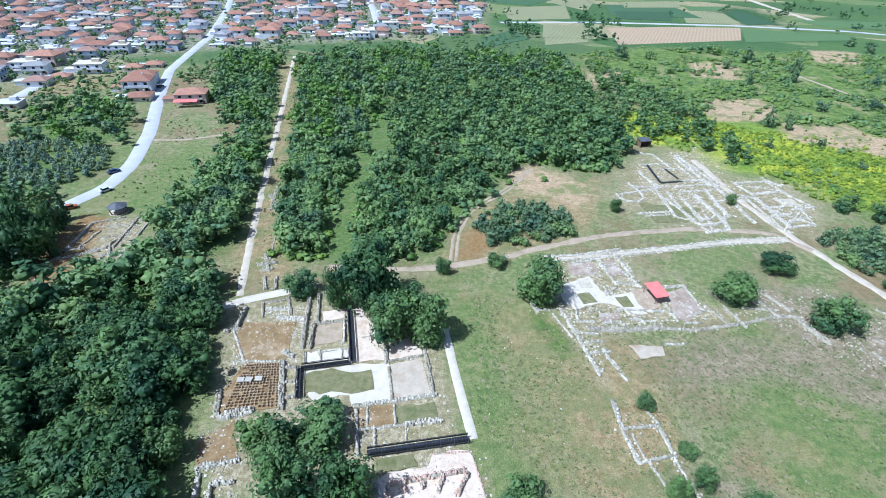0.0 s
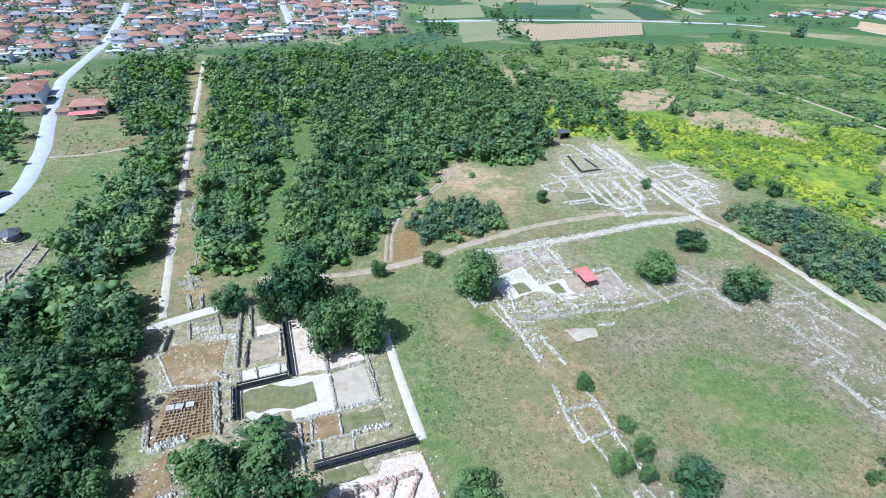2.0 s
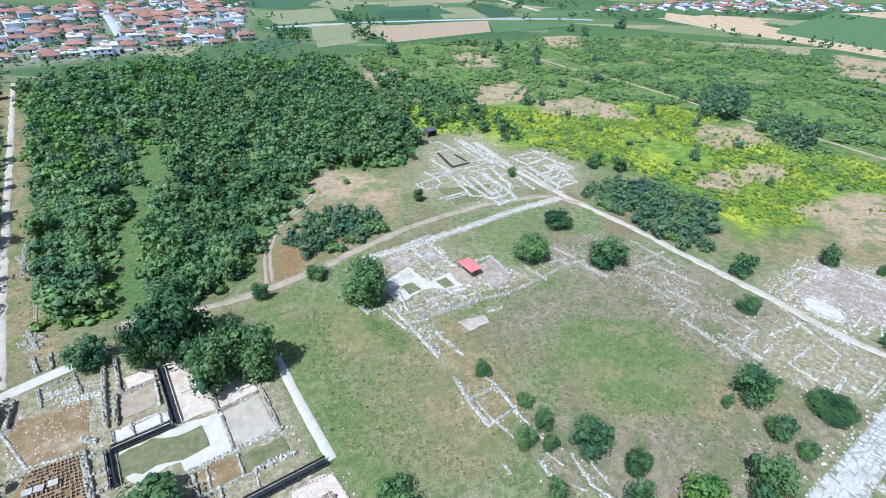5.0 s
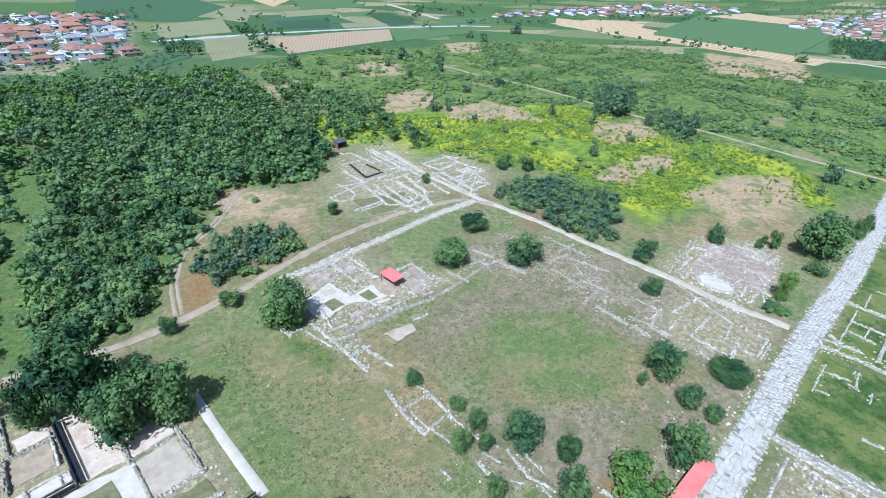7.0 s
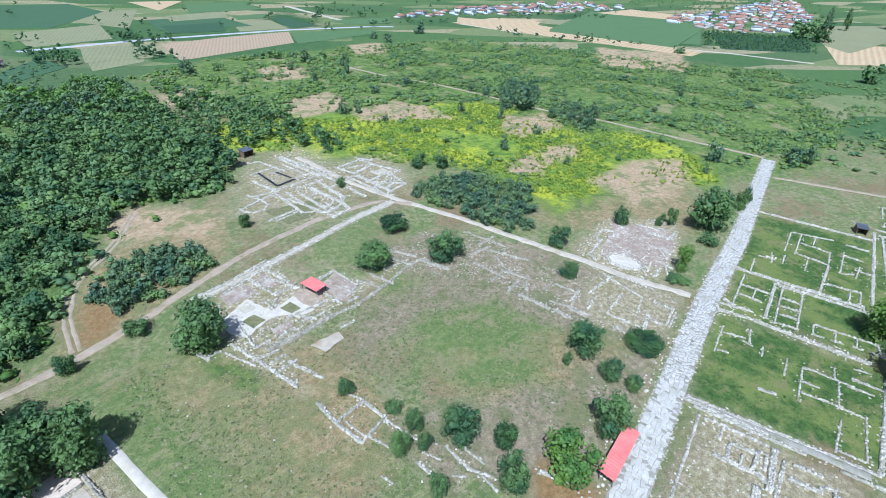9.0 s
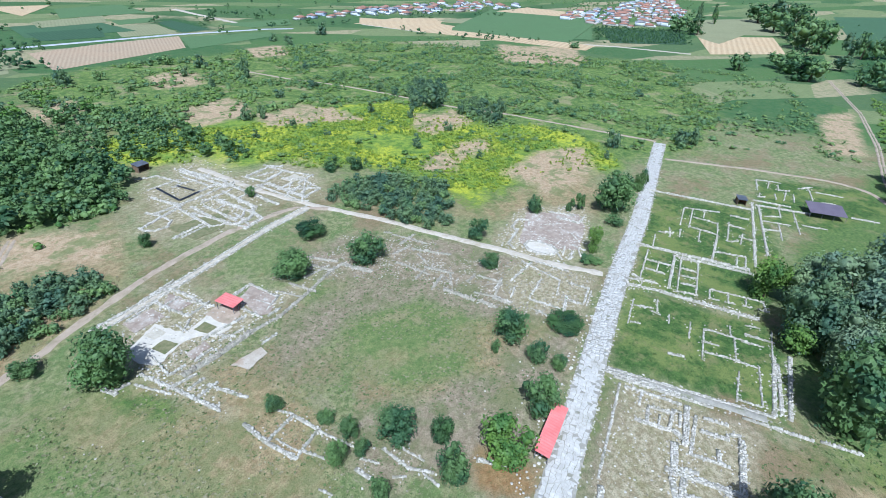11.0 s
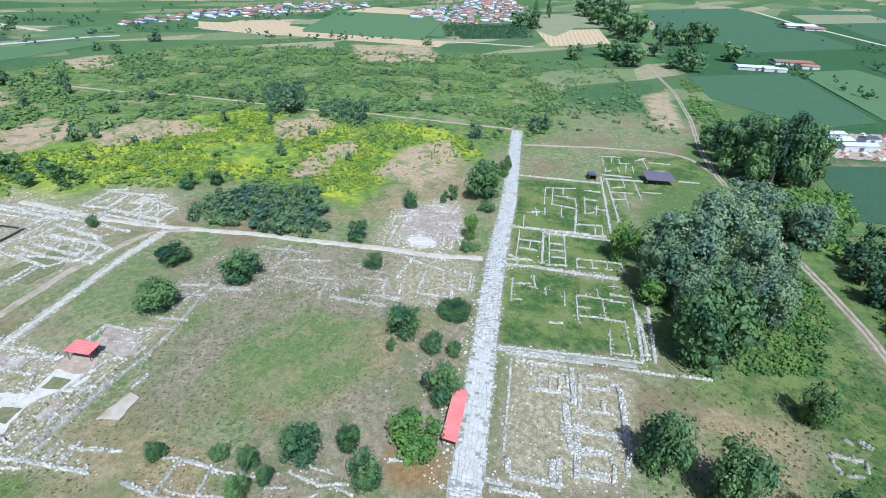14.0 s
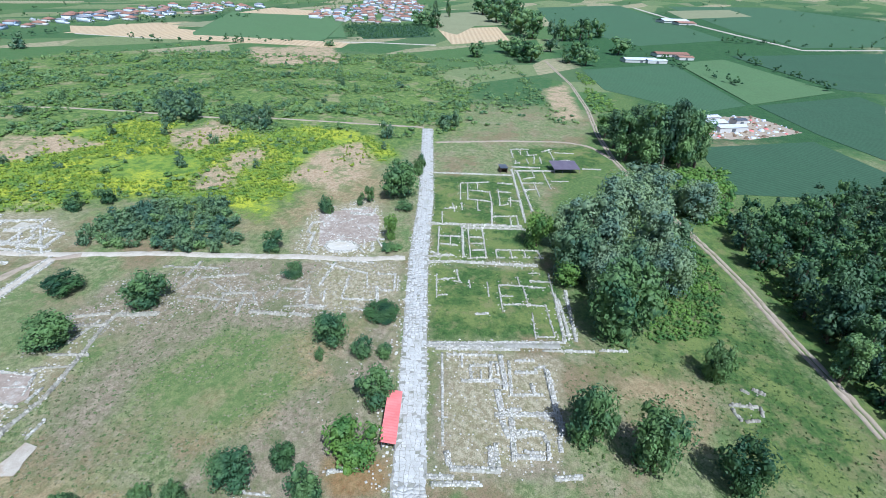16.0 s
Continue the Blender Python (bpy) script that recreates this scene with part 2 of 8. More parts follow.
WHITE_STONE = rough_stuff("pale_ruin_stone", (0.52, 0.475, 0.39), (0.80, 0.745, 0.635), 0.8, 5.0, 0.9, 0.6, (0.33, 0.29, 0.205), 0.6)
MORTAR = rough_stuff("wall_mortar", (0.25, 0.23, 0.165), (0.46, 0.425, 0.34), 1.4, 5.0, 0.95, 0.8, (0.13, 0.14, 0.07))
MAUVE_EARTH = rough_stuff("pinkish_brown_earth", (0.27, 0.205, 0.15), (0.43, 0.35, 0.275), 0.5, 4.0, 0.95, 0.5, (0.55, 0.50, 0.42))
PINK_BRICK = rough_stuff("pinkish_brickwork", (0.50, 0.34, 0.26), (0.70, 0.52, 0.42), 0.9, 7.0, 0.9, 0.5, (0.62, 0.57, 0.50), 0.35)
BRICK = rough_stuff("pillar_brick", (0.36, 0.26, 0.16), (0.50, 0.38, 0.25), 1.2, 8.0, 0.9, 0.5, None, 0.3)
DARK = rough_stuff("dark_membrane", (0.018, 0.02, 0.026), (0.04, 0.044, 0.055), 0.8, 7.0, 0.55, 0.3)
BARK = rough_stuff("bark", (0.085, 0.06, 0.04), (0.16, 0.12, 0.085), 2.0, 12.0, 0.95, 0.9)
LEAF = leafy("broad_leaf", (0.062, 0.13, 0.043), (0.155, 0.25, 0.085), (0.155, 0.225, 0.064))
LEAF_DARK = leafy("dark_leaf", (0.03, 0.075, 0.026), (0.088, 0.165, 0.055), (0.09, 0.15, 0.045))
LEAF_BELT = leafy("belt_leaf", (0.045, 0.092, 0.042), (0.105, 0.175, 0.078), (0.10, 0.155, 0.06))
LEAF_GREY = leafy("willow_leaf", (0.15, 0.215, 0.105), (0.285, 0.36, 0.185), (0.21, 0.29, 0.125))
LEAF_LIGHT = leafy("bright_leaf", (0.085, 0.17, 0.03), (0.19, 0.31, 0.06), (0.17, 0.25, 0.05))
LEAF_YELLOW = leafy("flowering_herb", (0.14, 0.24, 0.03), (0.34, 0.40, 0.04), (0.23, 0.31, 0.035))
LEAF_SHRUB = leafy("thicket_leaf", (0.08, 0.145, 0.066), (0.175, 0.255, 0.12), (0.15, 0.225, 0.09))
LEAF_WOOD = leafy("mixed_wood_leaf", (0.10, 0.18, 0.06), (0.22, 0.325, 0.115), (0.20, 0.28, 0.085))
SCRUB_BRIGHT = leafy("bright_scrub_leaf", (0.11, 0.20, 0.035), (0.22, 0.33, 0.065), (0.20, 0.27, 0.055))
SCRUB_LEAF = leafy("scrub_leaf", (0.12, 0.195, 0.055), (0.225, 0.31, 0.095), (0.20, 0.27, 0.08))
WEED = leafy("meadow_weed", (0.075, 0.14, 0.03), (0.17, 0.235, 0.06), (0.16, 0.20, 0.055))
LEAF_OLIVE = leafy("olive_leaf", (0.15, 0.22, 0.125), (0.28, 0.36, 0.215), (0.22, 0.30, 0.17))


# ---- helpers ----
def rise(x, y):
    """Height of the ground: level near the site, rising gently far off to the east."""
    u = np.clip((0.9 * np.asarray(x, float) - 0.43 * np.asarray(y, float) - 450) / 300, 0, None)
    return np.where(u < 1, 6.75 * u * u, 6.75 + 13.5 * (u - 1))


def inside(poly, x, y):
    """Which of the places lie in the polygon."""
    x, y = np.asarray(x, float), np.asarray(y, float)
    hit = np.zeros(x.shape, bool)
    for (ax, ay), (bx, by) in zip(poly, poly[1:] + poly[:1]):
        if ay != by:
            hit ^= ((ay > y) != (by > y)) & (x < (bx - ax) * (y - ay) / (by - ay) + ax)
    return hit


def off_line(line, x, y):
    """The distance of each place from a line of several legs."""
    x, y = np.asarray(x, float), np.asarray(y, float)
    best = np.full(x.shape, 1e9)
    for (ax, ay), (bx, by) in zip(line, line[1:]):
        dx, dy = bx - ax, by - ay
        u = np.clip(((x - ax) * dx + (y - ay) * dy) / max(dx * dx + dy * dy, 1e-9), 0, 1)
        best = np.minimum(best, np.hypot(x - ax - u * dx, y - ay - u * dy))
    return best


def mesh_of(name, verts, faces, material, smooth=False):
    me = bpy.data.meshes.new(name)
    verts = np.asarray(verts, np.float32).reshape(-1, 3)
    if isinstance(faces, np.ndarray):
        k = faces.shape[1]
        me.vertices.add(len(verts))
        me.vertices.foreach_set("co", verts.ravel())
        me.loops.add(faces.size)
        me.loops.foreach_set("vertex_index", faces.ravel().astype(np.int32))
        me.polygons.add(len(faces))
        me.polygons.foreach_set("loop_start", np.arange(0, faces.size, k, dtype=np.int32))
        me.polygons.foreach_set("loop_total", np.full(len(faces), k, np.int32))
        me.update(calc_edges=True)
    else:
        me.from_pydata(verts.tolist(), [], faces)
    for one in material if isinstance(material, (list, tuple)) else [material]:
        me.materials.append(one)
    if smooth:
        me.polygons.foreach_set("use_smooth", np.ones(len(me.polygons), bool))
    return me


def child(name, me, parent, label=""):
    ob = new(name, me)
    ob.parent = parent
    return tagged(ob, label)


def part(name, bm, material, parent, label=""):
    me = bpy.data.meshes.new(name)
    bm.to_mesh(me)
    bm.free()
    me.materials.append(material)
    return child(name, me, parent, label)


def box_into(bm, size, m):
    made = bmesh.ops.create_cube(bm, size=1.0, matrix=m @ Matrix.Diagonal((*size, 1)))
    return made["verts"]


def ribbon(name, line, width, z, material, label, category, wobble=0.25, ragged=True, seed=1, kind="structure"):
    """A strip of road or path along a line, with uneven edges and a little thickness."""
    rng = np.random.default_rng(seed)
    pts = [Vector(line[0])]
    for a, b in zip(line, line[1:]):
        a, b = Vector(a), Vector(b)
        steps = max(1, int((b - a).length / 2.5))
        pts += [a.lerp(b, (i + 1) / steps) for i in range(steps)]
    arr = np.array([tuple(v) for v in pts])
    for _ in range(4):
        arr[1:-1] = (arr[:-2] + 2 * arr[1:-1] + arr[2:]) / 4
    tan = np.gradient(arr, axis=0)
    tan /= np.linalg.norm(tan, axis=1)[:, None] + 1e-9
    nor = np.stack([-tan[:, 1], tan[:, 0]], 1)
    jit = rng.normal(0, wobble, (len(arr), 2)) if ragged else np.zeros((len(arr), 2))
    left = arr + nor * (width / 2 + jit[:, :1])
    right = arr - nor * (width / 2 + jit[:, 1:])
    zl = rise(arr[:, 0], arr[:, 1]) + z
    rows = [np.column_stack([left + nor * 0.15, zl - z - 0.05]), np.column_stack([left, zl]), np.column_stack([right, zl]), np.column_stack([right - nor * 0.15, zl - z - 0.05])]
    verts = np.stack(rows, 1).reshape(-1, 3)
    i = np.arange(len(arr) - 1)[:, None] * 4
    faces = np.concatenate([np.stack([i[:, 0] + k, i[:, 0] + 4 + k, i[:, 0] + 5 + k, i[:, 0] + 1 + k], 1) for k in range(3)])[:, ::-1]
    return tagged(new(name, mesh_of(name, verts, faces.copy(), material)), label, category, kind=kind)


def patch(name, poly, z, material, label, category="floor", ragged=0.25, parent=None, seed=3):
    """A thin flat bed with an uneven outline: a floor, a field."""
    rng = np.random.default_rng(seed)
    ring = []
    for a, b in zip(poly, poly[1:] + poly[:1]):
        a, b = Vector(a), Vector(b)
        steps = max(1, int((b - a).length / 1.5)) if ragged else 1
        for i in range(steps):
            q = a.lerp(b, i / steps)
            ring.append((q.x + rng.normal(0, ragged) * (i > 0), q.y + rng.normal(0, ragged) * (i > 0)))
    bm = bmesh.new()
    base = [float(rise(x, y)) for x, y in ring]
    top = [bm.verts.new((x, y, h + z)) for (x, y), h in zip(ring, base)]
    low = [bm.verts.new((x, y, h - 0.05)) for (x, y), h in zip(ring, base)]
    cap = bm.faces.new(top)
    for i in range(len(ring)):
        j = (i + 1) % len(ring)
        bm.faces.new((top[i], low[i], low[j], top[j]))
    bmesh.ops.triangulate(bm, faces=[cap])
    bmesh.ops.recalc_face_normals(bm, faces=bm.faces)
    if parent:
        return part(name, bm, material, parent, label)
    me = bpy.data.meshes.new(name)
    bm.to_mesh(me)
    bm.free()
    me.materials.append(material)
    return tagged(new(name, me), label, category, kind="structure")


# ---- plan: roads and paths ----
MAIN_ROAD = [(55.1, 10.6), (71, 13.4), (108.5, 20.4), (136.7, 25.4), (184, 32.1), (282.8, 50)]
MAIN_ROAD[0:0] = [(MAIN_ROAD[0][0] + 2.2 * (MAIN_ROAD[0][0] - MAIN_ROAD[1][0]), MAIN_ROAD[0][1] + 2.2 * (MAIN_ROAD[0][1] - MAIN_ROAD[1][1]))]
CROSS_PATH = [(135.2, 29.5), (133, 37.1), (130.2, 44.1), (128.4, 59), (123.6, 79.6), (119.6, 101.1), (111.5, 130.1), (106.7, 154.9), (106.2, 175.6), (105.2, 190.7)]
NORTH_PATH = [(112.8, 123.5), (106.2, 133.7), (81.2, 135.1), (53.9, 130.6), (29.9, 121.6), (19.7, 116.6), (12.4, 114.2), (5.4, 112.5), (-0.2, 110.3), (-9.7, 109.6), (-19, 110.4), (-29.2, 110.1)]
STONE_PATH = [(109, 129.5), (90.4, 127.8), (64.9, 122.1), (44.5, 117.9), (31.2, 116.7)]
LONG_PATH = [(-48.9, 96.9), (-54.7, 124.2), (-64.9, 176.5), (-81.1, 262.4), (-98.3, 350.4)]
LINK_PATH = [(-52.6, 92.2), (-46.4, 96.1), (-38.6, 98.6), (-30.8, 101.9)]
WHITE_PATH = [(7.7, 56.9), (5.4, 68.5), (2.4, 86.5)]
ROAD = [(-124, 127.6), (-118.7, 142), (-113.4, 153.7), (-114.9, 173.4), (-124.2, 205.4), (-144.3, 256.7), (-161.7, 306.2), (-168.5, 350.1), (-176.4, 404.3), (-207.6, 525.9), (-229.9, 601)]
SIDE_TRACK = [(-118.6, 197.3), (-105.4, 198.2), (-91.6, 205.7)]
VILLAGE_STREET = [(-211.2, 248.7), (-216, 281.8), (-216.5, 302.9), (-191.2, 299.1)]
FAR_STREET = [(-83.8, 632.8), (-68, 552.3), (-57.5, 488.3)]
FAR_ROAD = [(55.6, 507.1), (153.4, 523.4), (288, 526.7), (390.8, 513), (418.1, 500.3)]
FAR_ROAD_EAST = [(520.7, 486.6), (530.7, 401.9), (574.5, 314.8), (602.9, 237.6), (631.6, 186.1), (648.1, 108.7)]
FAR_LANE = [(412.5, 740.6), (398.7, 619.6), (391.7, 530.9)]
NORTH_TRACK = [(235.4, 334.9), (240.7, 298.9), (254.2, 258), (259.4, 219.9), (262.9, 172.7), (273.9, 137.7), (279.3, 92.3), (284.5, 52.4)]
EAST_TRACK = [(588, -23.3), (461.3, -42.8), (368.1, -48.7), (303, -48.6), (259.7, -51.6), (223.2, -57.9), (193.2, -64.5), (167.4, -71), (142.9, -75.6), (118.9, -78.4), (98.3, -81.8), (86.7, -83.2)]
EAST_LINK = [(258.4, 41.4), (273.7, 2.9), (282.2, -28.4), (278.1, -42), (257.8, -51.3)]
FIELD_LANE = [(1316.8, -231.7), (1129.3, -266.4), (920.3, -325.5), (840, -354), (788, -370.1), (829.1, -494.8)]
FOREST_TRACK = [(36.4, 178.3), (24.4, 158.4), (10.7, 143.8), (5.9, 128.4), (4.9, 114.3)]
ALLEY = [(-27, 226), (-26.3, 204.3), (-25, 182.2), (-27.6, 164.4), (-30.2, 149.4), (-30, 135.9), (-29.2, 124), (-29.1, 111)]
PALE_BAND = [(95.5, 15), (98.9, -2.1), (102.4, -17.5)]

# ---- ground ----
def spaced(lo, hi, step, far):
    fine = np.arange(lo, hi + 0.1, step)
    grow = step * 1.12 ** np.arange(1, 60)
    out = np.cumsum(grow)
    out = out[out < far]
    return np.concatenate([lo - out[::-1], fine, hi + out])


BARE = [
    [(489.8, 271.1), (583.2, 228.9), (502.6, 173.8), (436.3, 207)], [(144.2, 268.6), (180.9, 269.5), (167.9, 238.4), (136, 241.3)], [(170.6, 242.4), (209.3, 210.5), (204.3, 191.3), (160.5, 217.2)], [(177.5, 363), (206.1, 353.8), (191.7, 321.7), (165.7, 323.2)],
    [(221.6, 169), (257.8, 168.9), (244, 143.9), (208.2, 146.6)], [(204.4, 129.8), (224.9, 124.4), (211.1, 112.3), (181, 115.7)], [(296, 421.4), (331.6, 413.8), (305.3, 372.2), (270.1, 376)], [(181.1, 131.6), (195.5, 126.6), (178.3, 113.7), (167.3, 117.2)],
    [(175.2, 363), (208.3, 373.5), (190.8, 337.1), (161.5, 325.6)], [(147.3, 276.6), (183, 279.8), (166, 249.6), (132.8, 247)], [(183.4, 237.6), (194, 233.6), (180.9, 217.9), (168.9, 218.5)], [(195.9, 223.2), (212.6, 222.2), (196.1, 200.6), (183.3, 203.5)], [(94.6, 326.9), (121.9, 332.6), (114.1, 307.7), (87.5, 297.8)],
    [(234.3, 178.6), (248.5, 155.1), (234.6, 147.2), (209.4, 147), (208.4, 160.8)], [(201.6, 241.5), (205.9, 215.2), (188.7, 199.4), (181.2, 217.4)], [(181.6, 130.8), (191.5, 117.2), (174.9, 109.2), (165.2, 121.5)], [(521.4, 286.4), (568.5, 210.9), (472.3, 170.4), (428.9, 227)], [(223.4, 93.8), (247.7, 78.7), (216.9, 61), (183, 77.8), (184.8, 93.4)],
    [(425.5, -18), (459, -37.9), (341.5, -42.6), (328.4, -27.3)], [(26.3, 176.7), (38, 181.6), (54.9, 163.6), (52.7, 154.7), (36.6, 153), (25.8, 162.1)], [(-3.8, 205.2), (6, 207.2), (5.7, 190.9), (-1.2, 188.1)], [(44.4, 162.9), (54.9, 159.4), (51.2, 145.9), (42.8, 148)],
    [(192.9, 79.9), (215.1, 71.7), (202, 61.2), (177.5, 69.3)],
]
YELLOW = [
    [(87.3, 180.2), (117.2, 201.0), (149.5, 212.1), (175.4, 196.6), (205.7, 201.9), (238.6, 196.5), (234.5, 173.5), (247.3, 153.6), (240.2, 130.9), (266.7, 116.7), (263.5, 86.9), (247.1, 67.2), (232.1, 53.5), (217.4, 58.9), (212.9, 77.9), (209.7, 91.7), (178.9, 89.2), (150.3, 85.2), (155.5, 104.8), (161.8, 128.2), (156.3, 143.4), (152.4, 169.8), (131.6, 177.5), (109.0, 180.1)],
    [(128.9, 244.2), (155.4, 255.2), (159.4, 226.4), (146.9, 213.7), (119.0, 206.6)],
    [(82.0, 223.7), (97.4, 256.0), (112.5, 251.3), (131.5, 241.5), (163.9, 224.8), (198.4, 226.6), (244.7, 209.2), (245.7, 175.9), (215.9, 185.2), (220.1, 136.2), (257.5, 77.2), (208.4, 66.9), (195.8, 85.2), (168.8, 85.2), (167.4, 103.2), (162.0, 122.3), (153.7, 145.8), (135.2, 159.1), (129.0, 181.4), (109.9, 189.7)],
]
ZONES = [("yellow", 6, poly) for poly in YELLOW] + [("bare", 5, poly) for poly in BARE] + [
    ("wood", 7, [(-92, 338.4), (-32.5, 379.7), (20.3, 368.3), (88.1, 366.1), (83.1, 267), (86, 216.9), (78.1, 187.9), (63.9, 173.7), (39.3, 182.8), (21.7, 161.8), (-0.2, 120.4), (-11, 111.5), (-24.9, 111), (-43.2, 115.7), (-54.5, 157.7), (-68.7, 236)]),
    ("wood", 5, [(-106.2, 336.7), (-132.9, 339.8), (-104.5, 250.6), (-83.9, 211.7), (-89.6, 190.6), (-82.5, 156.2), (-81.1, 139.4), (-82.6, 117), (-66.8, 108.1), (-57.4, 122.5), (-66.1, 171.2), (-78.5, 235.2)]),
    ("wood", 5, [(-101.3, 87.7), (-88.3, 101.1), (-78, 106.4), (-56.9, 99.8), (-51.5, 89.2), (-48.4, 74.8), (-46, 58), (-39.5, 38.1), (-85.4, 37.5), (-120.3, 87.1)]),
    ("wood", 5, [(-155.3, 146.1), (-126.9, 145.5), (-113.4, 130.7), (-110.4, 110.4), (-115.4, 95.6)]),
    ("wood", 6, [(-180.1, 201.4), (-185.5, 239.1), (-152.1, 237.6), (-132.3, 204.8), (-137.9, 185.7), (-171.4, 192.4)]),
    ("wood", 9, [(188.4, -81.2), (228.9, -100.9), (278.1, -189.3), (210.4, -200.9), (67.2, -92.8), (76.8, -86.7), (93.9, -84.7), (113.1, -82.7), (125.7, -81.3), (151.6, -76.9)]),
    ("lush", 7, [(242.9, -48), (239.8, -89.3), (189.6, -85.7), (146.9, -78.6), (126.2, -66.7), (104, -51.5), (105.6, -39.8)]),
    ("fresh", 20, [(-109, 133.4), (-112.8, 184.4), (-85.5, 195.1), (-81.8, 152), (-81.1, 129.5)]),
    ("lush", 12, [(-197.9, 183.5), (-174.5, 187.3), (-153.2, 192.4), (-126.1, 182.4), (-122, 165.5), (-126.9, 153.8), (-135.7, 147.1), (-160, 152)]),
    ("wood", 6, [(170.3, -14.2), (236, -25.9), (452.5, -79.9), (485.3, -157.6), (250.9, -100.3), (186, -72.2), (110.7, -42.2), (106.7, -24.7)]),
    ("dry", 4, [(-44.1, 102.6), (-37.6, 102.9), (-54.1, 172), (-87.7, 335.8), (-101.9, 334.2), (-62.4, 171.5), (-54.2, 102.3)]),
    ("dry", 6, [(-0.1, 109.2), (10.7, 144.5), (20.9, 153.1), (60.4, 168.6), (55.7, 150.7), (44.6, 128.4), (17.4, 115.3), (4.5, 109.4)]),
    ("dry", 6, [(138, 86), (184.5, 95.4), (215.4, 89.4), (229, 65.9), (179.4, 47.4), (147.5, 69.6)]),
    ("dry", 6, [(41.9, 84.2), (47.3, 80.2), (47.5, 54.3), (30.6, 42.3), (9.7, 58.6)]),
    ("dry", 4, [(96.4, -30.2), (101.6, -49.5), (82.2, -47.6), (75.8, -43.6), (81.7, -30.5)]),
    ("dry", 5, [(-113.1, 140.4), (-108, 152.7), (-109.3, 168.7), (-106.9, 168.8), (-102.3, 150.9), (-108.2, 138)]),
    ("turf", 3, [(208.2, 34.7), (220.6, -5.9), (180.4, -14.3), (144.9, -13.8), (134.3, 20.6)]),
    ("turf", 3, [(131.9, 20.7), (139.1, -13.7), (126.5, -20), (105.5, -19.6), (97.8, 14.4)]),
    ("turf", 4, [(261.8, 0.8), (277.6, -40.4), (255.9, -48.3), (221.3, -27.7), (207.5, -5)]),
    ("turf", 6, [(149.9, -48.4), (178.5, -80.2), (138.7, -70.9), (95.4, -80.3), (71.8, -74.1), (66.4, -46.8), (93.3, -54.6), (106.6, -44.1)]),
    ("turf", 6, [(97.3, -21.1), (108.2, -51.3), (99.8, -50.3), (94.5, -26.1)]),
    ("fresh", 26, [(75, 79.3), (92.9, 71.1), (92.6, 53.2), (76.5, 48.8), (66.6, 63.3)]),
    ("fresh", 26, [(3, 104.3), (17.5, 100), (23.8, 76.7), (16.6, 44.1), (7.3, 44), (3.5, 85)]),
    ("lush", 8, [(184.2, -84), (259, -178.6), (188.5, -169.6), (93.5, -101.8), (85, -82.2), (116.3, -77.4)]),
    ("dry", 6, [(116.5, 40), (116.2, 29.1), (89.4, 22.4), (82.4, 31.6), (87.2, 40.8), (100.9, 40.4)]),
    ("scrubland", 14, [(93.8, 379), (163.5, 413.2), (428.3, 397.8), (472.2, 272.7), (564.4, 117.5), (372, 34.4), (283.2, 30), (226.8, 60.4), (148.4, 83.9), (147, 134.1), (130.8, 167.8), (109.7, 181.3), (107.3, 218.7), (105.2, 290.5)]),
    ("soil", 5, [(126.3, 32.2), (127.3, 28), (79.1, 20), (76.8, 30.6), (84.1, 38.6), (94.1, 31)]),
    ("town", 20, [(-472.8, 548.2), (56.5, 705.5), (35.3, 480.5), (-4.6, 438.3), (-60.8, 407.8), (-128.2, 386.2), (-168.3, 358.7), (-206.8, 337.3), (-234.3, 268.8)]),
    ("dry", 6, [(-208.6, 265.9), (-206.8, 292.4), (-189.7, 290.5), (-177.7, 268.9), (-193.6, 247.5)]),
    ("soil", 4, [(70.9, 102.7), (102.5, 105.6), (122.2, 78.4), (133, 29.3), (106.9, 26), (93.4, 48.6), (89.4, 72.1), (80.4, 96)]),
    ("fresh", 4, [(66.0, 68.8), (79.9, 71.2), (93.8, 65.6), (95.4, 55.4), (105.2, 48.2), (95.1, 44.7), (81.0, 52.7), (72.9, 56.2), (62.8, 59.1)]),
    ("fresh", 4, [(60.4, 56.4), (70.1, 53.6), (80.8, 45.6), (77.8, 37.1), (70.5, 40.6), (61.9, 49.1)]),
    ("soil", 4, [(57.5, 83.2), (71.6, 84.9), (88.7, 82.7), (97.1, 66.4), (93.1, 63.0), (77.4, 73.0), (58.1, 72.1), (48.4, 69.9)]),
    ("dry", 5, [(29.8, 55.9), (31.9, 44.1), (26.0, 45.8), (17.1, 52.8), (24.3, 58.6)]),
    ("dry", 5, [(8.8, 95.3), (26.3, 86.4), (30.6, 70.8), (20.9, 70.9), (8.8, 83.7)]),
    ("soil", 4, [(43.9, 53.4), (60.5, 44.3), (73.8, 40.1), (80.4, 33.1), (70.9, 29.3), (56.9, 33.5), (42.9, 34.2), (41.9, 40.6)]),
    ("dry", 4, [(65.4, 33.5), (89.4, 39.2), (93.7, 35.9), (81.6, 28.3), (66.4, 26.1)]),
    ("lush", 3, [(25.1, 96.6), (32.2, 82.0), (29.0, 78.0), (24.3, 87.9)]),
    ("red", 3, [(-105.9, 101.7), (-109.6, 115.9), (-110.6, 125.0), (-110.0, 135.1), (-101.3, 133.7), (-97.3, 116.4), (-94.7, 105.8), (-97.7, 98.0)]),
    ("stony", 3, [(94.5, 10.2), (96.4, -17.1), (70.5, -17.6), (66.9, -12.7), (61.2, 4.8)]),
    ("lush", 3, [(125.3, 49.6), (127.8, 39.7), (123.1, 38.2), (121.1, 46.3)]),
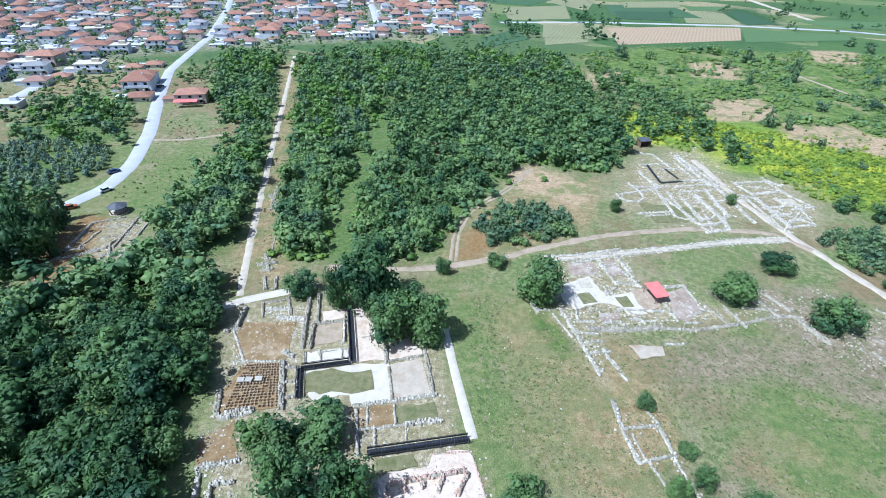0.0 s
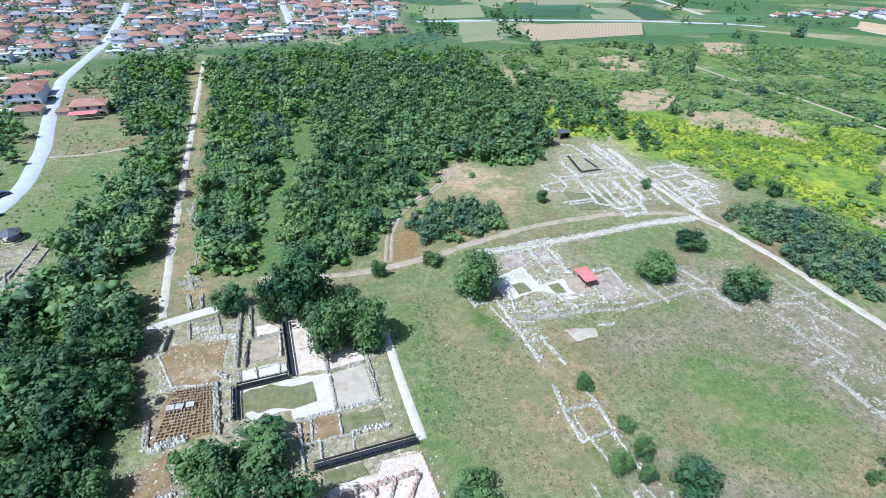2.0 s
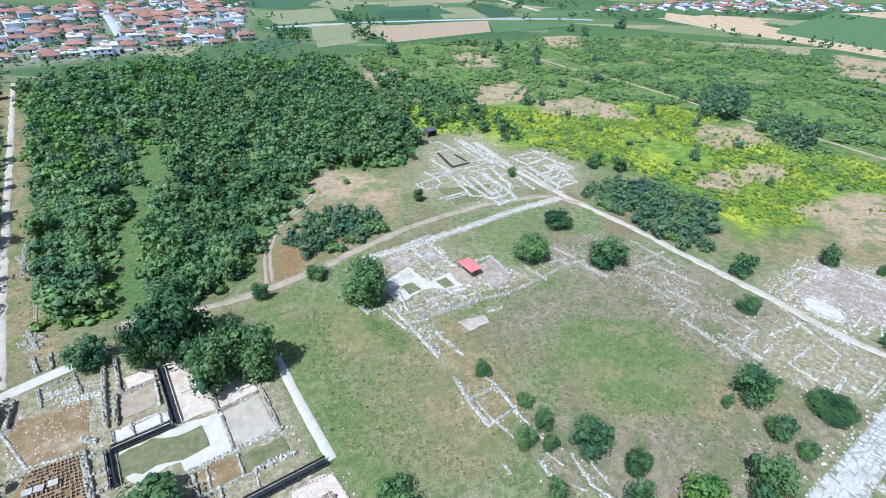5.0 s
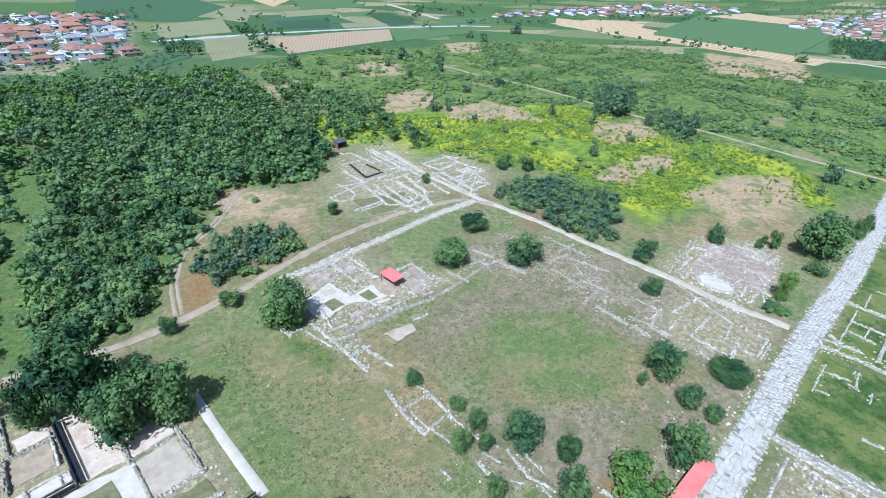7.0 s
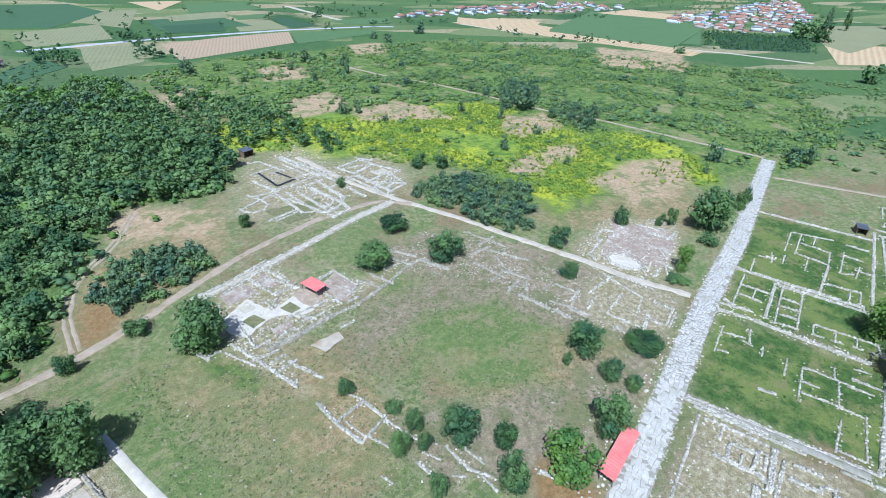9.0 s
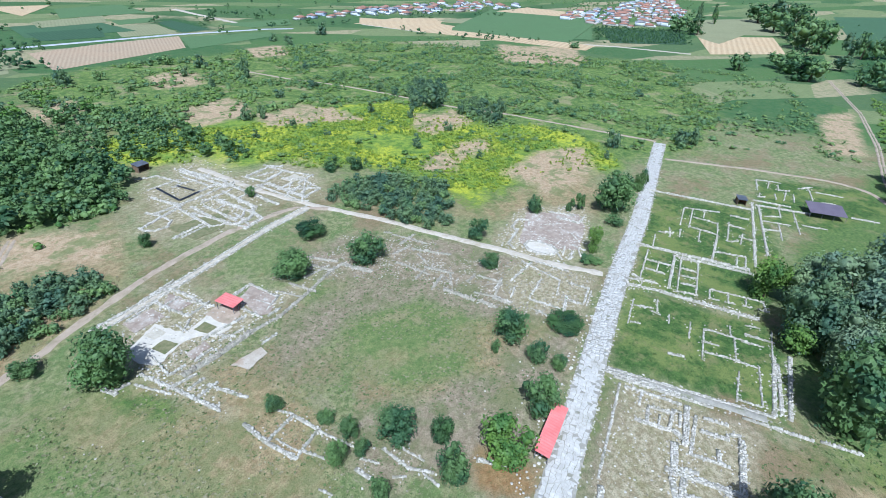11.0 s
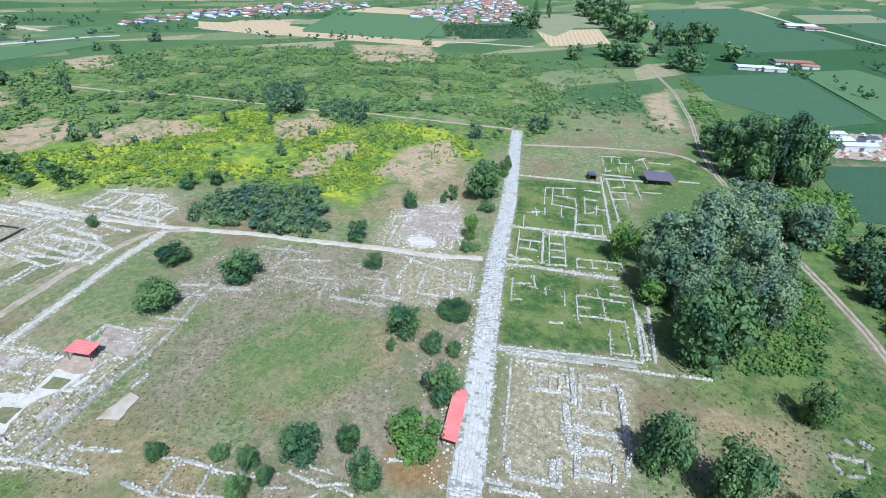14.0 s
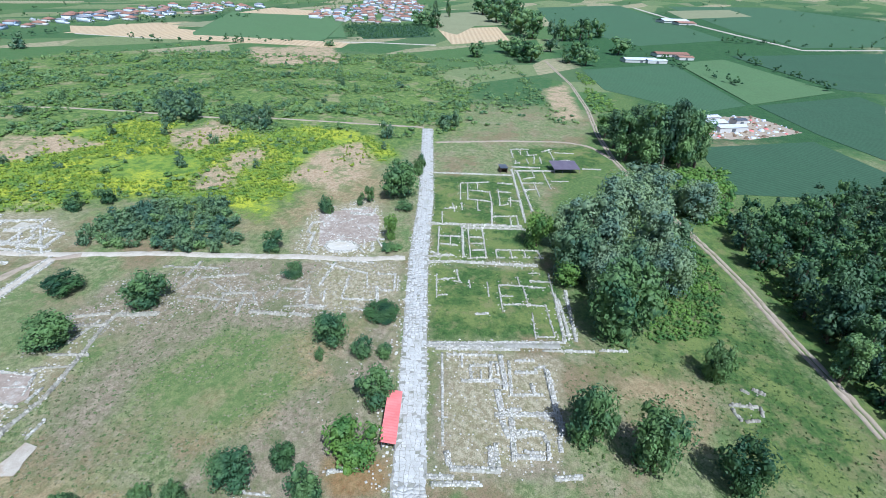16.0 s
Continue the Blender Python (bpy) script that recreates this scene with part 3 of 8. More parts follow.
    ("lush", 3, [(92.5, 14.4), (93.2, 11.1), (73.7, 7.7), (73.1, 10.7)]),
    ("dry", 5, [(100.0, -33.4), (103.4, -48.7), (88.4, -47.1), (80.3, -38.2), (81.9, -31.7)]),
    ("fresh", 5, [(77.7, 93.5), (79.3, 71.8), (89.7, 54.5), (84.9, 45.1), (71.5, 52.3), (66.7, 68.0), (67.4, 82.9)]),
    ("dry", 6, [(13.7, 100.4), (34.5, 89.6), (37.8, 69.3), (33.5, 57.9), (20.1, 50.7), (14.1, 55.1), (17.0, 64.3), (14.0, 76.2)]),
    ("fresh", 5, [(4.9, 102.4), (12.6, 96.7), (15.6, 71.6), (13.4, 55.7), (8.2, 59.7), (5.4, 86.3)]),
    ("dry", 5, [(68.0, 64.1), (77.0, 54.0), (98.9, 50.6), (100.2, 45.0), (75.8, 43.0), (62.8, 46.2), (56.2, 52.6)]),
    ("dry", 4, [(94.2, 56.3), (100.5, 43.4), (81.4, 32.3), (73.5, 38.3), (61.8, 36.2), (59.4, 43.3)]),
    ("fresh", 4, [(108.0, -30.5), (115.1, -61.6), (94.4, -59.8), (104.0, -51.5), (99.7, -32.0)]),
    ("soil", 9, [(58, 43.6), (69.9, 33), (77.5, 19.6), (53.6, 13.4), (47.3, 45.7)]),
    ("stony", 4, [(38.4, 115.4), (56.4, 120.7), (54.6, 103.8), (78.5, 93.6), (63, 91.2), (38.7, 86.5), (35.9, 70.8), (30.3, 92.8), (29.3, 103.9)]),
    ("stony", 4, [(132.9, 66.6), (160.1, 70.6), (178.5, 52.9), (158.5, 40.3), (133, 40.4), (125.9, 56)]),
    ("stony", 4, [(109.5, 51), (124.6, 53.4), (133, 30.8), (113.1, 26.2), (102.1, 39.5)]),
    ("soil", 3, [(91.9, 12.3), (98.3, -16.5), (64.1, -16.7), (59.2, 7.6)]),
    ("stony", 14, [(76.1, 185), (112.1, 205.2), (112.3, 157.8), (94.3, 137.4), (77.5, 136.6), (62.8, 155.2)]),
    ("stony", 14, [(109.7, 173.8), (136.9, 168.1), (132.1, 150.4), (120.4, 135), (111.1, 134.6)]),
    ("stony", 3, [(-51, 93.4), (-1.3, 97.1), (2.8, 67), (7.4, 45.7), (-38, 45), (-41.2, 60.6)]),
    ("stony", 3, [(-100.9, 100.6), (-110.9, 128.2), (-88.6, 134.3), (-86.7, 108.6), (-93.2, 99.7)]),
    ("red", 3, [(-101.5, 99.5), (-94.2, 113.7), (-91.1, 105.9), (-98.8, 99.6)]),
    ("red", 4, [(12.9, 133.7), (16.3, 121), (7.7, 112.2), (4.7, 117.6)]),
    ("red", 3, [(59.4, 27.2), (61.8, 15.5), (54.3, 14.6), (52.2, 25)]),
    ("crop", 20, [(1170.4, -72.3), (1525.5, -862.9), (325.8, -218.1), (310.9, -105.9), (479.7, -83.7), (625, -33.7)]),
    ("crop", 20, [(759.5, 385.5), (980.6, 349.7), (644.9, 216.7), (577.6, 316.1)]),
    ("crop", 20, [(759.3, 512.3), (1028, 482.4), (691.2, 247.8), (601.2, 300)]),
    ("crop", 12, [(284.3, 508.2), (378.1, 494.5), (353.1, 458.2), (252.2, 444.3)]),
    ("crop", 20, [(302.5, 622.2), (378.5, 681.7), (351.9, 540.1), (295.7, 531)]),
]


def build_ground():
    xs, ys = spaced(-190, 380, 2.6, 4200), spaced(-60, 330, 2.6, 4200)
    gx, gy = np.meshgrid(xs, ys)
    x, y = gx.ravel(), gy.ravel()
    z = rise(x, y) - 0.02
    w, h = len(xs), len(ys)
    i = (np.arange(h - 1)[:, None] * w + np.arange(w - 1)[None]).ravel()
    me = mesh_of("ground", np.column_stack([x, y, z]), np.stack([i, i + 1, i + w + 1, i + w], 1), GROUND, True)
    keys = {}
    for key, soft, poly in ZONES:
        ring = poly + poly[:1]
        d = off_line(ring, x, y)
        v = np.clip(0.5 + np.where(inside(poly, x, y), d, -d) / (2 * soft), 0, 1)
        keys[key] = np.maximum(keys.get(key, 0), v)
    far = np.clip((np.hypot(x, y) - 330) / 60, 0, 1)
    keys["plain"] = far * (1 - keys["town"])
    for key, v in keys.items():
        me.attributes.new(key, "FLOAT", "POINT").data.foreach_set("value", v.astype(np.float32))
    tagged(new("ground", me), "wide meadow of patchy green and sun-dried grass", "ground", kind="structure")


build_ground()

ribbon("road", ROAD, 5.5, 0.05, ASPHALT, "pale asphalt village road curving past a grassy slope", "road", 0.05)
for k, (line, width, mat, label, cat) in enumerate((
    (CROSS_PATH, 2.6, GRAVEL, "pale gravel visitor path between the ruins", "path"),
    (NORTH_PATH, 2.2, DIRT, "beige dirt footpath along the old stone street", "path"),
    (LONG_PATH, 1.9, GRAVEL, "long straight pale gravel path beside a strip of dry grass", "path"),
    (LINK_PATH, 2.5, CONCRETE, "pale gravel path beside the bath ruins", "path"),
    (WHITE_PATH, 1.7, CONCRETE, "white straight concrete footpath in the grass", "path"),
    (SIDE_TRACK, 1.6, DIRT, "narrow dirt track across the slope", "track"),
    (VILLAGE_STREET, 6.5, ASPHALT, "pale asphalt street at the edge of the village", "road"),
    (FAR_STREET, 7.0, ASPHALT, "pale asphalt street between village houses", "road"),
    (FAR_ROAD, 7.0, ASPHALT, "straight pale country road across the fields", "road"),
    (FAR_ROAD_EAST, 7.0, GRAVEL, "pale dusty road beyond the scrubland", "road"),
    (FAR_LANE, 8.0, GRAVEL, "pale lane between far fields", "road"),
    (NORTH_TRACK, 2.2, DIRT, "beige dirt track through the scrub", "track"),
    (EAST_LINK, 2.0, DIRT, "beige dirt track at the edge of the ruins", "track"),
    (FIELD_LANE, 9.0, GRAVEL, "pale lane across the far green fields", "road"),
    (STONE_PATH, 2.3, GRAVEL, "pale gravelled bed of an old stone street", "street"),
    (PALE_BAND, 1.9, JOINT, "worn stony path between ruin walls", "path"),
)):
    ribbon(cat, line, width, 0.04 + 0.006 * k, mat, label, cat, 0.04 if mat in (CONCRETE, ASPHALT) else 0.09 * width, seed=len(label))
def beside(line, off):
    """The line moved sideways."""
    a = np.array(line)
    t = np.gradient(a, axis=0)
    t /= np.linalg.norm(t, axis=1)[:, None]
    return [tuple(p) for p in a + off * np.stack([-t[:, 1], t[:, 0]], 1)]


for off in (-0.75, 0.75):
    ribbon("track_rut", beside(FOREST_TRACK, off), 0.8, 0.045, DIRT, "worn rut of a brown track leaving the wood", "track", 0.12, seed=5)
    ribbon("track_rut", beside(EAST_TRACK, off * 1.1), 0.95, 0.2, DIRT, "pale rut of the dirt track along the tree belt", "track", 0.12, seed=6)
ribbon("paved_road_bed", MAIN_ROAD, 6.0, 0.03, JOINT, "earth bed of the ancient paved road", "road", 0.1)

# ---- trees ----
def lobes_for(rng, r, h, count, low=0.12):
    """Balls of foliage that make up a crown of that radius and height."""
    out = []
    for k in range(count):
        a = rng.uniform(0, 2 * math.pi)
        v = rng.uniform(low, 0.86)
        reach = math.sqrt(max(0.05, 1 - (2 * v - 1) ** 2)) * 0.7 * math.sqrt(rng.uniform(0.3, 1))
        out.append((reach * r * math.cos(a), reach * r * math.sin(a), h * (low + (1 - low) * v * 0.92), r * rng.uniform(0.30, 0.46)))
    out.append((0, 0, h * 0.42, r * 0.36))
    return out


ICO = bmesh.new()
bmesh.ops.create_icosphere(ICO, subdivisions=1, radius=1.0)
BALL = np.array([v.co[:] for v in ICO.verts])
BALL_TRIS = np.array([[v.index for v in f.verts] for f in ICO.faces])
DOME_TRIS = np.array([[v.index for v in f.verts] for f in ICO.faces if f.calc_center_median().z > -0.62])
ICO.free()


def crown_arrays(rng, lobes, clumps, leaves, size, droop=0.0, core=True, spread=(0.14, 0.32)):
    """Jagged tufts of foliage on uneven lobes, with loose leaf sprays between them and a dark inner mass."""
    balls = np.array(lobes)
    weight = balls[:, 3] ** 2 / (balls[:, 3] ** 2).sum()
    pick = rng.choice(len(balls), clumps, p=weight)
    d = rng.normal(size=(clumps, 3))
    d /= np.linalg.norm(d, axis=1)[:, None]
    d[:, 2] = np.where(d[:, 2] < -0.25, -d[:, 2], d[:, 2])
    q = balls[pick, 3:4]
    mid = balls[pick, :3] + d * q * rng.uniform(0.78, 1.0, (clumps, 1)) * np.array([1, 1, 0.9])
    rad = q * rng.uniform(*spread, (clumps, 1))
    mid[:, 2] -= droop * np.hypot(mid[:, 0], mid[:, 1])
    tuft = mid[:, None] + BALL[None] * (rad[:, None] * rng.uniform(0.6, 1.25, (clumps, 12, 1))) * np.array([1, 1, 0.85])
    vs = [tuft.reshape(-1, 3)]
    fs = [(DOME_TRIS[None] + 12 * np.arange(clumps)[:, None, None]).reshape(-1, 3)]
    base = clumps * 12
    if leaves:
        own, ball = rng.integers(clumps, size=leaves), rng.choice(len(balls), leaves, p=weight)
        out = rng.normal(size=(leaves, 3)) + np.array([0, 0, 0.3])
        out /= np.linalg.norm(out, axis=1)[:, None]
        wide = rng.random((leaves, 1)) < 0.6
        c = np.where(wide, balls[ball, :3], mid[own]) + out * np.where(wide, balls[ball, 3:4] * rng.uniform(0.8, 1.22, (leaves, 1)), rad[own] * rng.uniform(0.9, 1.5, (leaves, 1)))
        c[:, 2] -= np.where(wide[:, 0], droop * np.hypot(c[:, 0], c[:, 1]), 0)
        nrm = out + rng.normal(0, 0.4, (leaves, 3)) + np.array([0, 0, 0.25])
        nrm /= np.linalg.norm(nrm, axis=1)[:, None]
        u = np.cross(nrm, rng.normal(size=(leaves, 3)))
        u /= np.linalg.norm(u, axis=1)[:, None] + 1e-9
        v = np.cross(nrm, u)
        e = size * rng.uniform(0.55, 1.3, (leaves, 1))
        quad = np.stack([c - u * e, c - v * e * 0.6, c + u * e, c + v * e * 0.6], 1).reshape(-1, 3)
        k = base + 4 * np.arange(leaves)[:, None]
        vs.append(quad)
        fs += [k + np.array([0, 1, 2]), k + np.array([0, 2, 3])]
        base += 4 * leaves
    if core:
        heart = balls[:, None, :3] + BALL[None] * (balls[:, None, 3:4] * rng.uniform(0.42, 0.72, (len(balls), 12, 1)))
        heart[..., 2] -= droop * np.hypot(heart[..., 0], heart[..., 1])
        vs.append(heart.reshape(-1, 3))
        fs.append((BALL_TRIS[None] + base + 12 * np.arange(len(balls))[:, None, None]).reshape(-1, 3))
    v = np.concatenate(vs)
    v[:, 2] = np.maximum(v[:, 2], 0.05)
    return v, np.concatenate(fs)


def crown_mesh(name, rng, lobes, clumps, leaves, size, material, droop=0.0):
    return mesh_of(name, *crown_arrays(rng, lobes, clumps, leaves, size, droop), material)


def trunk_mesh(name, rng, h, girth, lobes):
    """A tapered trunk that splits into limbs."""
    verts, faces = [], []

    def limb(a, b, ra, rb, sides=6):
        k = len(verts)
        a, b = Vector(a), Vector(b)
        ax = (b - a).normalized()
        u = ax.orthogonal().normalized()
        v = ax.cross(u)
        for c, q in ((a, ra), (a.lerp(b, 0.5) + u * ra * 0.3, (ra + rb) / 2), (b, rb)):
            for i in range(sides):
                t = 2 * math.pi * i / sides
                verts.append(tuple(c + (u * math.cos(t) + v * math.sin(t)) * q))
        for ring in (0, sides):
            for i in range(sides):
                j = (i + 1) % sides
                faces.append((k + ring + i, k + ring + j, k + ring + sides + j, k + ring + sides + i))

    limb((0, 0, -0.2), (0.05 * h, 0.02 * h, 0.42 * h), girth, girth * 0.6, 8)
    for x, y, z, q in lobes[:6]:
        limb((0.04 * h, 0.016 * h, 0.36 * h), (x * 0.8, y * 0.8, max(z, 0.45 * h)), girth * 0.42, girth * 0.12, 5)
    return mesh_of(name, verts, faces, BARK)


def make_tree(kind, seed, r, h, count, clumps, leaves, size, material, label, category="tree", low=0.12, droop=0.0, girth=None):
    rng = np.random.default_rng(seed)
    lobes = lobes_for(rng, r, h, count, low)
    root = new(kind)
    root.empty_display_size = 0.5
    tagged(root, label, category)
    child("trunk", trunk_mesh("trunk", rng, h, girth or 0.035 * h, lobes), root)
    child("crown", crown_mesh("crown", rng, lobes, clumps, leaves, size, material, droop), root)
    root["r"], root["h"] = r, h
    return root


PROTO = {}
for i in range(4):
    PROTO["belt", i] = make_tree("belt_tree", 100 + i, 5.2, 15.0, 16, 8, 440, 0.58, (LEAF_BELT, LEAF_DARK, LEAF_BELT, LEAF)[i], "tall dark tree of the belt", low=0.02)
for i in range(4):
    PROTO["shrub", i] = make_tree("thicket_shrub", 80 + i, 3.0, 4.6, 8, 6, 290, 0.36, LEAF_SHRUB if i else LEAF_WOOD, "leafy shrub in a dense green thicket", "shrub", 0.02, girth=0.1)
for i in range(5):
    PROTO["tree", i] = make_tree("broadleaf_tree", 10 + i, 4.0, 7.0, 20, 12, 3600, 0.27, LEAF if i != 3 else LEAF_DARK, "round green broadleaf tree standing on the meadow", low=0.06)
for i in range(3):
    PROTO["bush", i] = make_tree("bush", 30 + i, 1.6, 2.6, 9, 8, 1400, 0.15, LEAF, "small dense green bush", "bush", 0.02, girth=0.06)
for i in range(3):
    PROTO["willow", i] = make_tree("willow_tree", 40 + i, 6.0, 14.0, 30, 16, 5400, 0.37, LEAF_GREY if i < 2 else LEAF_SHRUB, "large grey-green willow in the tree belt", low=0.05, droop=0.10)
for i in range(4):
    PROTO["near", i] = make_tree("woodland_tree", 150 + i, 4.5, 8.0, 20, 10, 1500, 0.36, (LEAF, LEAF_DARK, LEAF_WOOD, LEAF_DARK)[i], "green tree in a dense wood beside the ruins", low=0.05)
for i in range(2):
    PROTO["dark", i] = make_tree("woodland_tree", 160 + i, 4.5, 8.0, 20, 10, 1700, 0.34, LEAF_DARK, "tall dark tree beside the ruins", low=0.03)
for i in range(6):
    PROTO["wood", i] = make_tree("woodland_tree", 50 + i, 4.5, 8.0, 14, 8, 440, 0.52, (LEAF, LEAF_WOOD, LEAF_DARK, LEAF_WOOD, LEAF, LEAF_SHRUB)[i], "green tree in a dense wood", low=0.05)
for i in range(2):
    PROTO["light", i] = make_tree("young_tree", 60 + i, 3.0, 5.5, 12, 8, 2200, 0.23, LEAF_LIGHT, "bright green leafy tree", low=0.04)
for i in range(3):
    PROTO["tall", i] = make_tree("tall_tree", 70 + i, 5.0, 15.0, 26, 16, 3400, 0.42, LEAF_WOOD if i else LEAF_BELT, "tall leafy tree with an open crown", low=0.1)


def plant(kind, i, x, y, h, r, spin, label="", group=""):
    src = PROTO[kind, i]
    sx, sz = r / src["r"], h / src["h"]
    ob = copy_thing(src, Matrix.Translation((x, y, float(rise(x, y)) - 0.05)) @ Matrix.Rotation(spin, 4, "Z") @ Matrix.Diagonal((sx, sx, sz, 1)))
    return tagged(ob, label, group=group)


SINGLE = [(-10.6, 82, 14.6, 4.9), (-1.6, 83.3, 14.9, 5.5), (-7.2, 90.7, 9, 5.7), (-15.8, 94.7, 20.4, 7.1), (-33.6, 98.5, 8.1, 3.9), (2, 108.6, 5.8, 2.1), (17, 112.7, 4.8, 3.1), (26, 98.1, 13.6, 5.9), (59.5, 145.3, 5.4, 1.9), (101.9, 152.5, 4.9, 1.8), (41.9, 65, 4.2, 1.7), (46.2, 54.8, 2.7, 1.6), (46.5, 48.2, 5.8, 1.9), (-23, 93.8, 13.9, 3.5)]
THICKET = [(-28.4, 52.3, 10.6, 4.8), (-21, 56.3, 8.4, 6.4), (-22.3, 43, 15.9, 4.8), (-13.4, 43.5, 13.8, 4.9), (15.3, 44.5, 6.6, 3.6)]
MIDDLE = [(41.3, 46.2, 5.4, 2.1), (45.2, 44, 5, 1.6), (51.6, 41.1, 8.2, 3.8), (56.9, 33.9, 6.4, 2.4), (51, 27.6, 9.8, 3), (40.4, 35.3, 5.6, 1.8), (75.1, 22, 9.8, 4.3), (91.4, 38, 8.8, 4.3), (104.7, 28.7, 2.5, 5), (88.5, 29.1, 6.2, 2.5), (89.1, 23.7, 4.1, 2), (116.8, 58.5, 5.5, 3.1), (76.5, 99.9, 8.5, 5.4), (95.9, 113.7, 5.5, 5), (95.5, 89, 10.7, 5.3)]
SMALL = [(85, 38.3, 4.3, 1.2), (139.1, 149, 8, 3.6), (146.7, 142.5, 7.2, 3.4), (160.4, 65.1, 8.2, 3), (170, 55.1, 6.5, 1.6), (173.8, 52.5, 8, 2), (170.3, 37.7, 4.7, 3.6), (140.4, 35.9, 2, 3.9), (129, 70.3, 8.4, 3.4), (46.6, 54.6, 3, 1.8), (43.2, 65.4, 3.2, 1.9)]
NORTHWEST = [(-118.7, 115.6, 16.7, 6.0), (-112.6, 115.8, 16.8, 5.1), (-110.8, 120.3, 13.6, 4.4), (-111.2, 126.5, 9.4, 3.1), (-110.4, 103.9, 15.3, 5.6), (-106.9, 107.3, 13.4, 4.9), (-105.4, 111.9, 12.4, 3.8), (-125.6, 127.5, 11.3, 5.4)]
SCRUB_TREES = [(205.8, 393.9, 9.4, 6.0), (219.1, 367.0, 9.6, 5.8), (221.7, 319.1, 11.8, 4.0), (129.4, 371.3, 10.1, 5.3), (150.3, 371.7, 7.7, 4.5), (159.7, 235.1, 8.7, 3.9), (167.2, 230.8, 7.2, 2.9), (272.4, 317.0, 5.4, 3.3), (267.7, 270.5, 7.0, 3.5), (410.2, 446.5, 12.5, 8.2), (236.1, 267.6, 4.4, 4.9), (202.5, 259.3, 5.2, 3.8), (302.7, 274.1, 4.9, 3.2), (189.7, 310.8, 7.4, 3.3), (259.9, 228.1, 5.4, 3.1), (260.5, 216.0, 4.9, 2.7), (132.8, 275.0, 3.8, 2.1), (218.5, 198.5, 6.4, 3.0), (226.1, 174.7, 6.2, 3.0), (171.1, 184.9, 2.8, 2.1), (171.5, 164.4, 4.1, 2.5), (187.6, 140.4, 6.8, 3.3), (251.9, 179.0, 13.1, 9.2), (249.0, 191.9, 9.0, 5.4), (253.9, 158.2, 8.0, 3.1), (249.8, 137.0, 10.6, 5.6), (260.1, 136.5, 10.8, 4.0), (255.9, 66.9, 9.4, 4.3), (577.9, 218.0, 6.3, 9.7), (335.9, 56.9, 3.6, 3.5), (289.3, 41.1, 6.8, 5.7), (293.5, 34.4, 9.5, 3.7), (487.7, 134.6, 8.6, 4.0), (237.8, 63.6, 3.8, 2.3), (380.5, 135.9, 5.6, 3.7), (388.2, 92.7, 3.5, 4.5), (239.8, 378.4, 7.8, 5.1), (340.9, 439.8, 6.8, 5.0), (339.2, 414.3, 7.6, 5.4), (194.3, 350.3, 6.3, 3.6), (149.1, 331.7, 5.4, 3.3), (145.1, 205.9, 4.3, 2.3), (169.3, 208.4, 3.6, 2.2), (219.7, 144.6, 4.9, 2.7), (220.8, 97.8, 3.9, 2.3), (195.9, 109.9, 3.9, 2.1), (319.0, 126.3, 3.3, 2.7), (393.7, 184.3, 4.0, 3.4), (451.0, 105.2, 3.9, 4.2)]
ROADSIDE = [(181.9, 43, 17.6, 7.4), (208.7, 40, 11.7, 2.9)]
LIGHT = [(61.1, 22, 10.2, 5), (146.3, 37.5, 10.1, 2.7), (132.0, -20.3, 10.1, 4.6), (153.3, -12.0, 15.0, 5.2)]
EAST = [(110.4, -32.9, 24.7, 9.1), (74.1, -21.4, 18.1, 4.9), (70.1, -33.2, 17.2, 5.1), (68.5, -47.9, 14, 4.4), (97.8, -52.1, 13, 3.3)]
WILLOWS = [(151.4, -46.9, 25.8, 8.7), (133.5, -49.3, 20.2, 7.0), (135.7, -22.2, 23.1, 8.5), (148.1, -29.7, 26.0, 10.6), (174.9, -40.2, 25.1, 11.6), (130.4, -36.6, 22.2, 7.0), (195.0, -57.3, 21.2, 10.7), (192.3, -72.9, 19.3, 8.7), (198.6, -70.1, 13.3, 6.2), (208.8, -54.2, 17.0, 8.8), (154.6, -21.5, 19.6, 7.5), (159.4, -55.9, 15.7, 7.1), (128.8, -29.9, 18.6, 6.6)]
TALL = [(280.2, -54.4, 22.0, 6.5), (258.7, -57.1, 27.6, 7.6), (250.8, -65.5, 34.3, 7.7), (250.9, -73.6, 36.5, 7.7), (253.6, -82.4, 34.1, 7.9), (258.9, -91.3, 26.6, 6.3), (275.7, -65.7, 26.3, 8.4), (271.4, -82.4, 29.8, 8.4), (298.2, -52.0, 16.2, 6.2), (121.8, -87.8, 21.8, 5.5), (103.5, -82.4, 14.9, 3.7), (112.5, -89.9, 13.8, 3.4)]
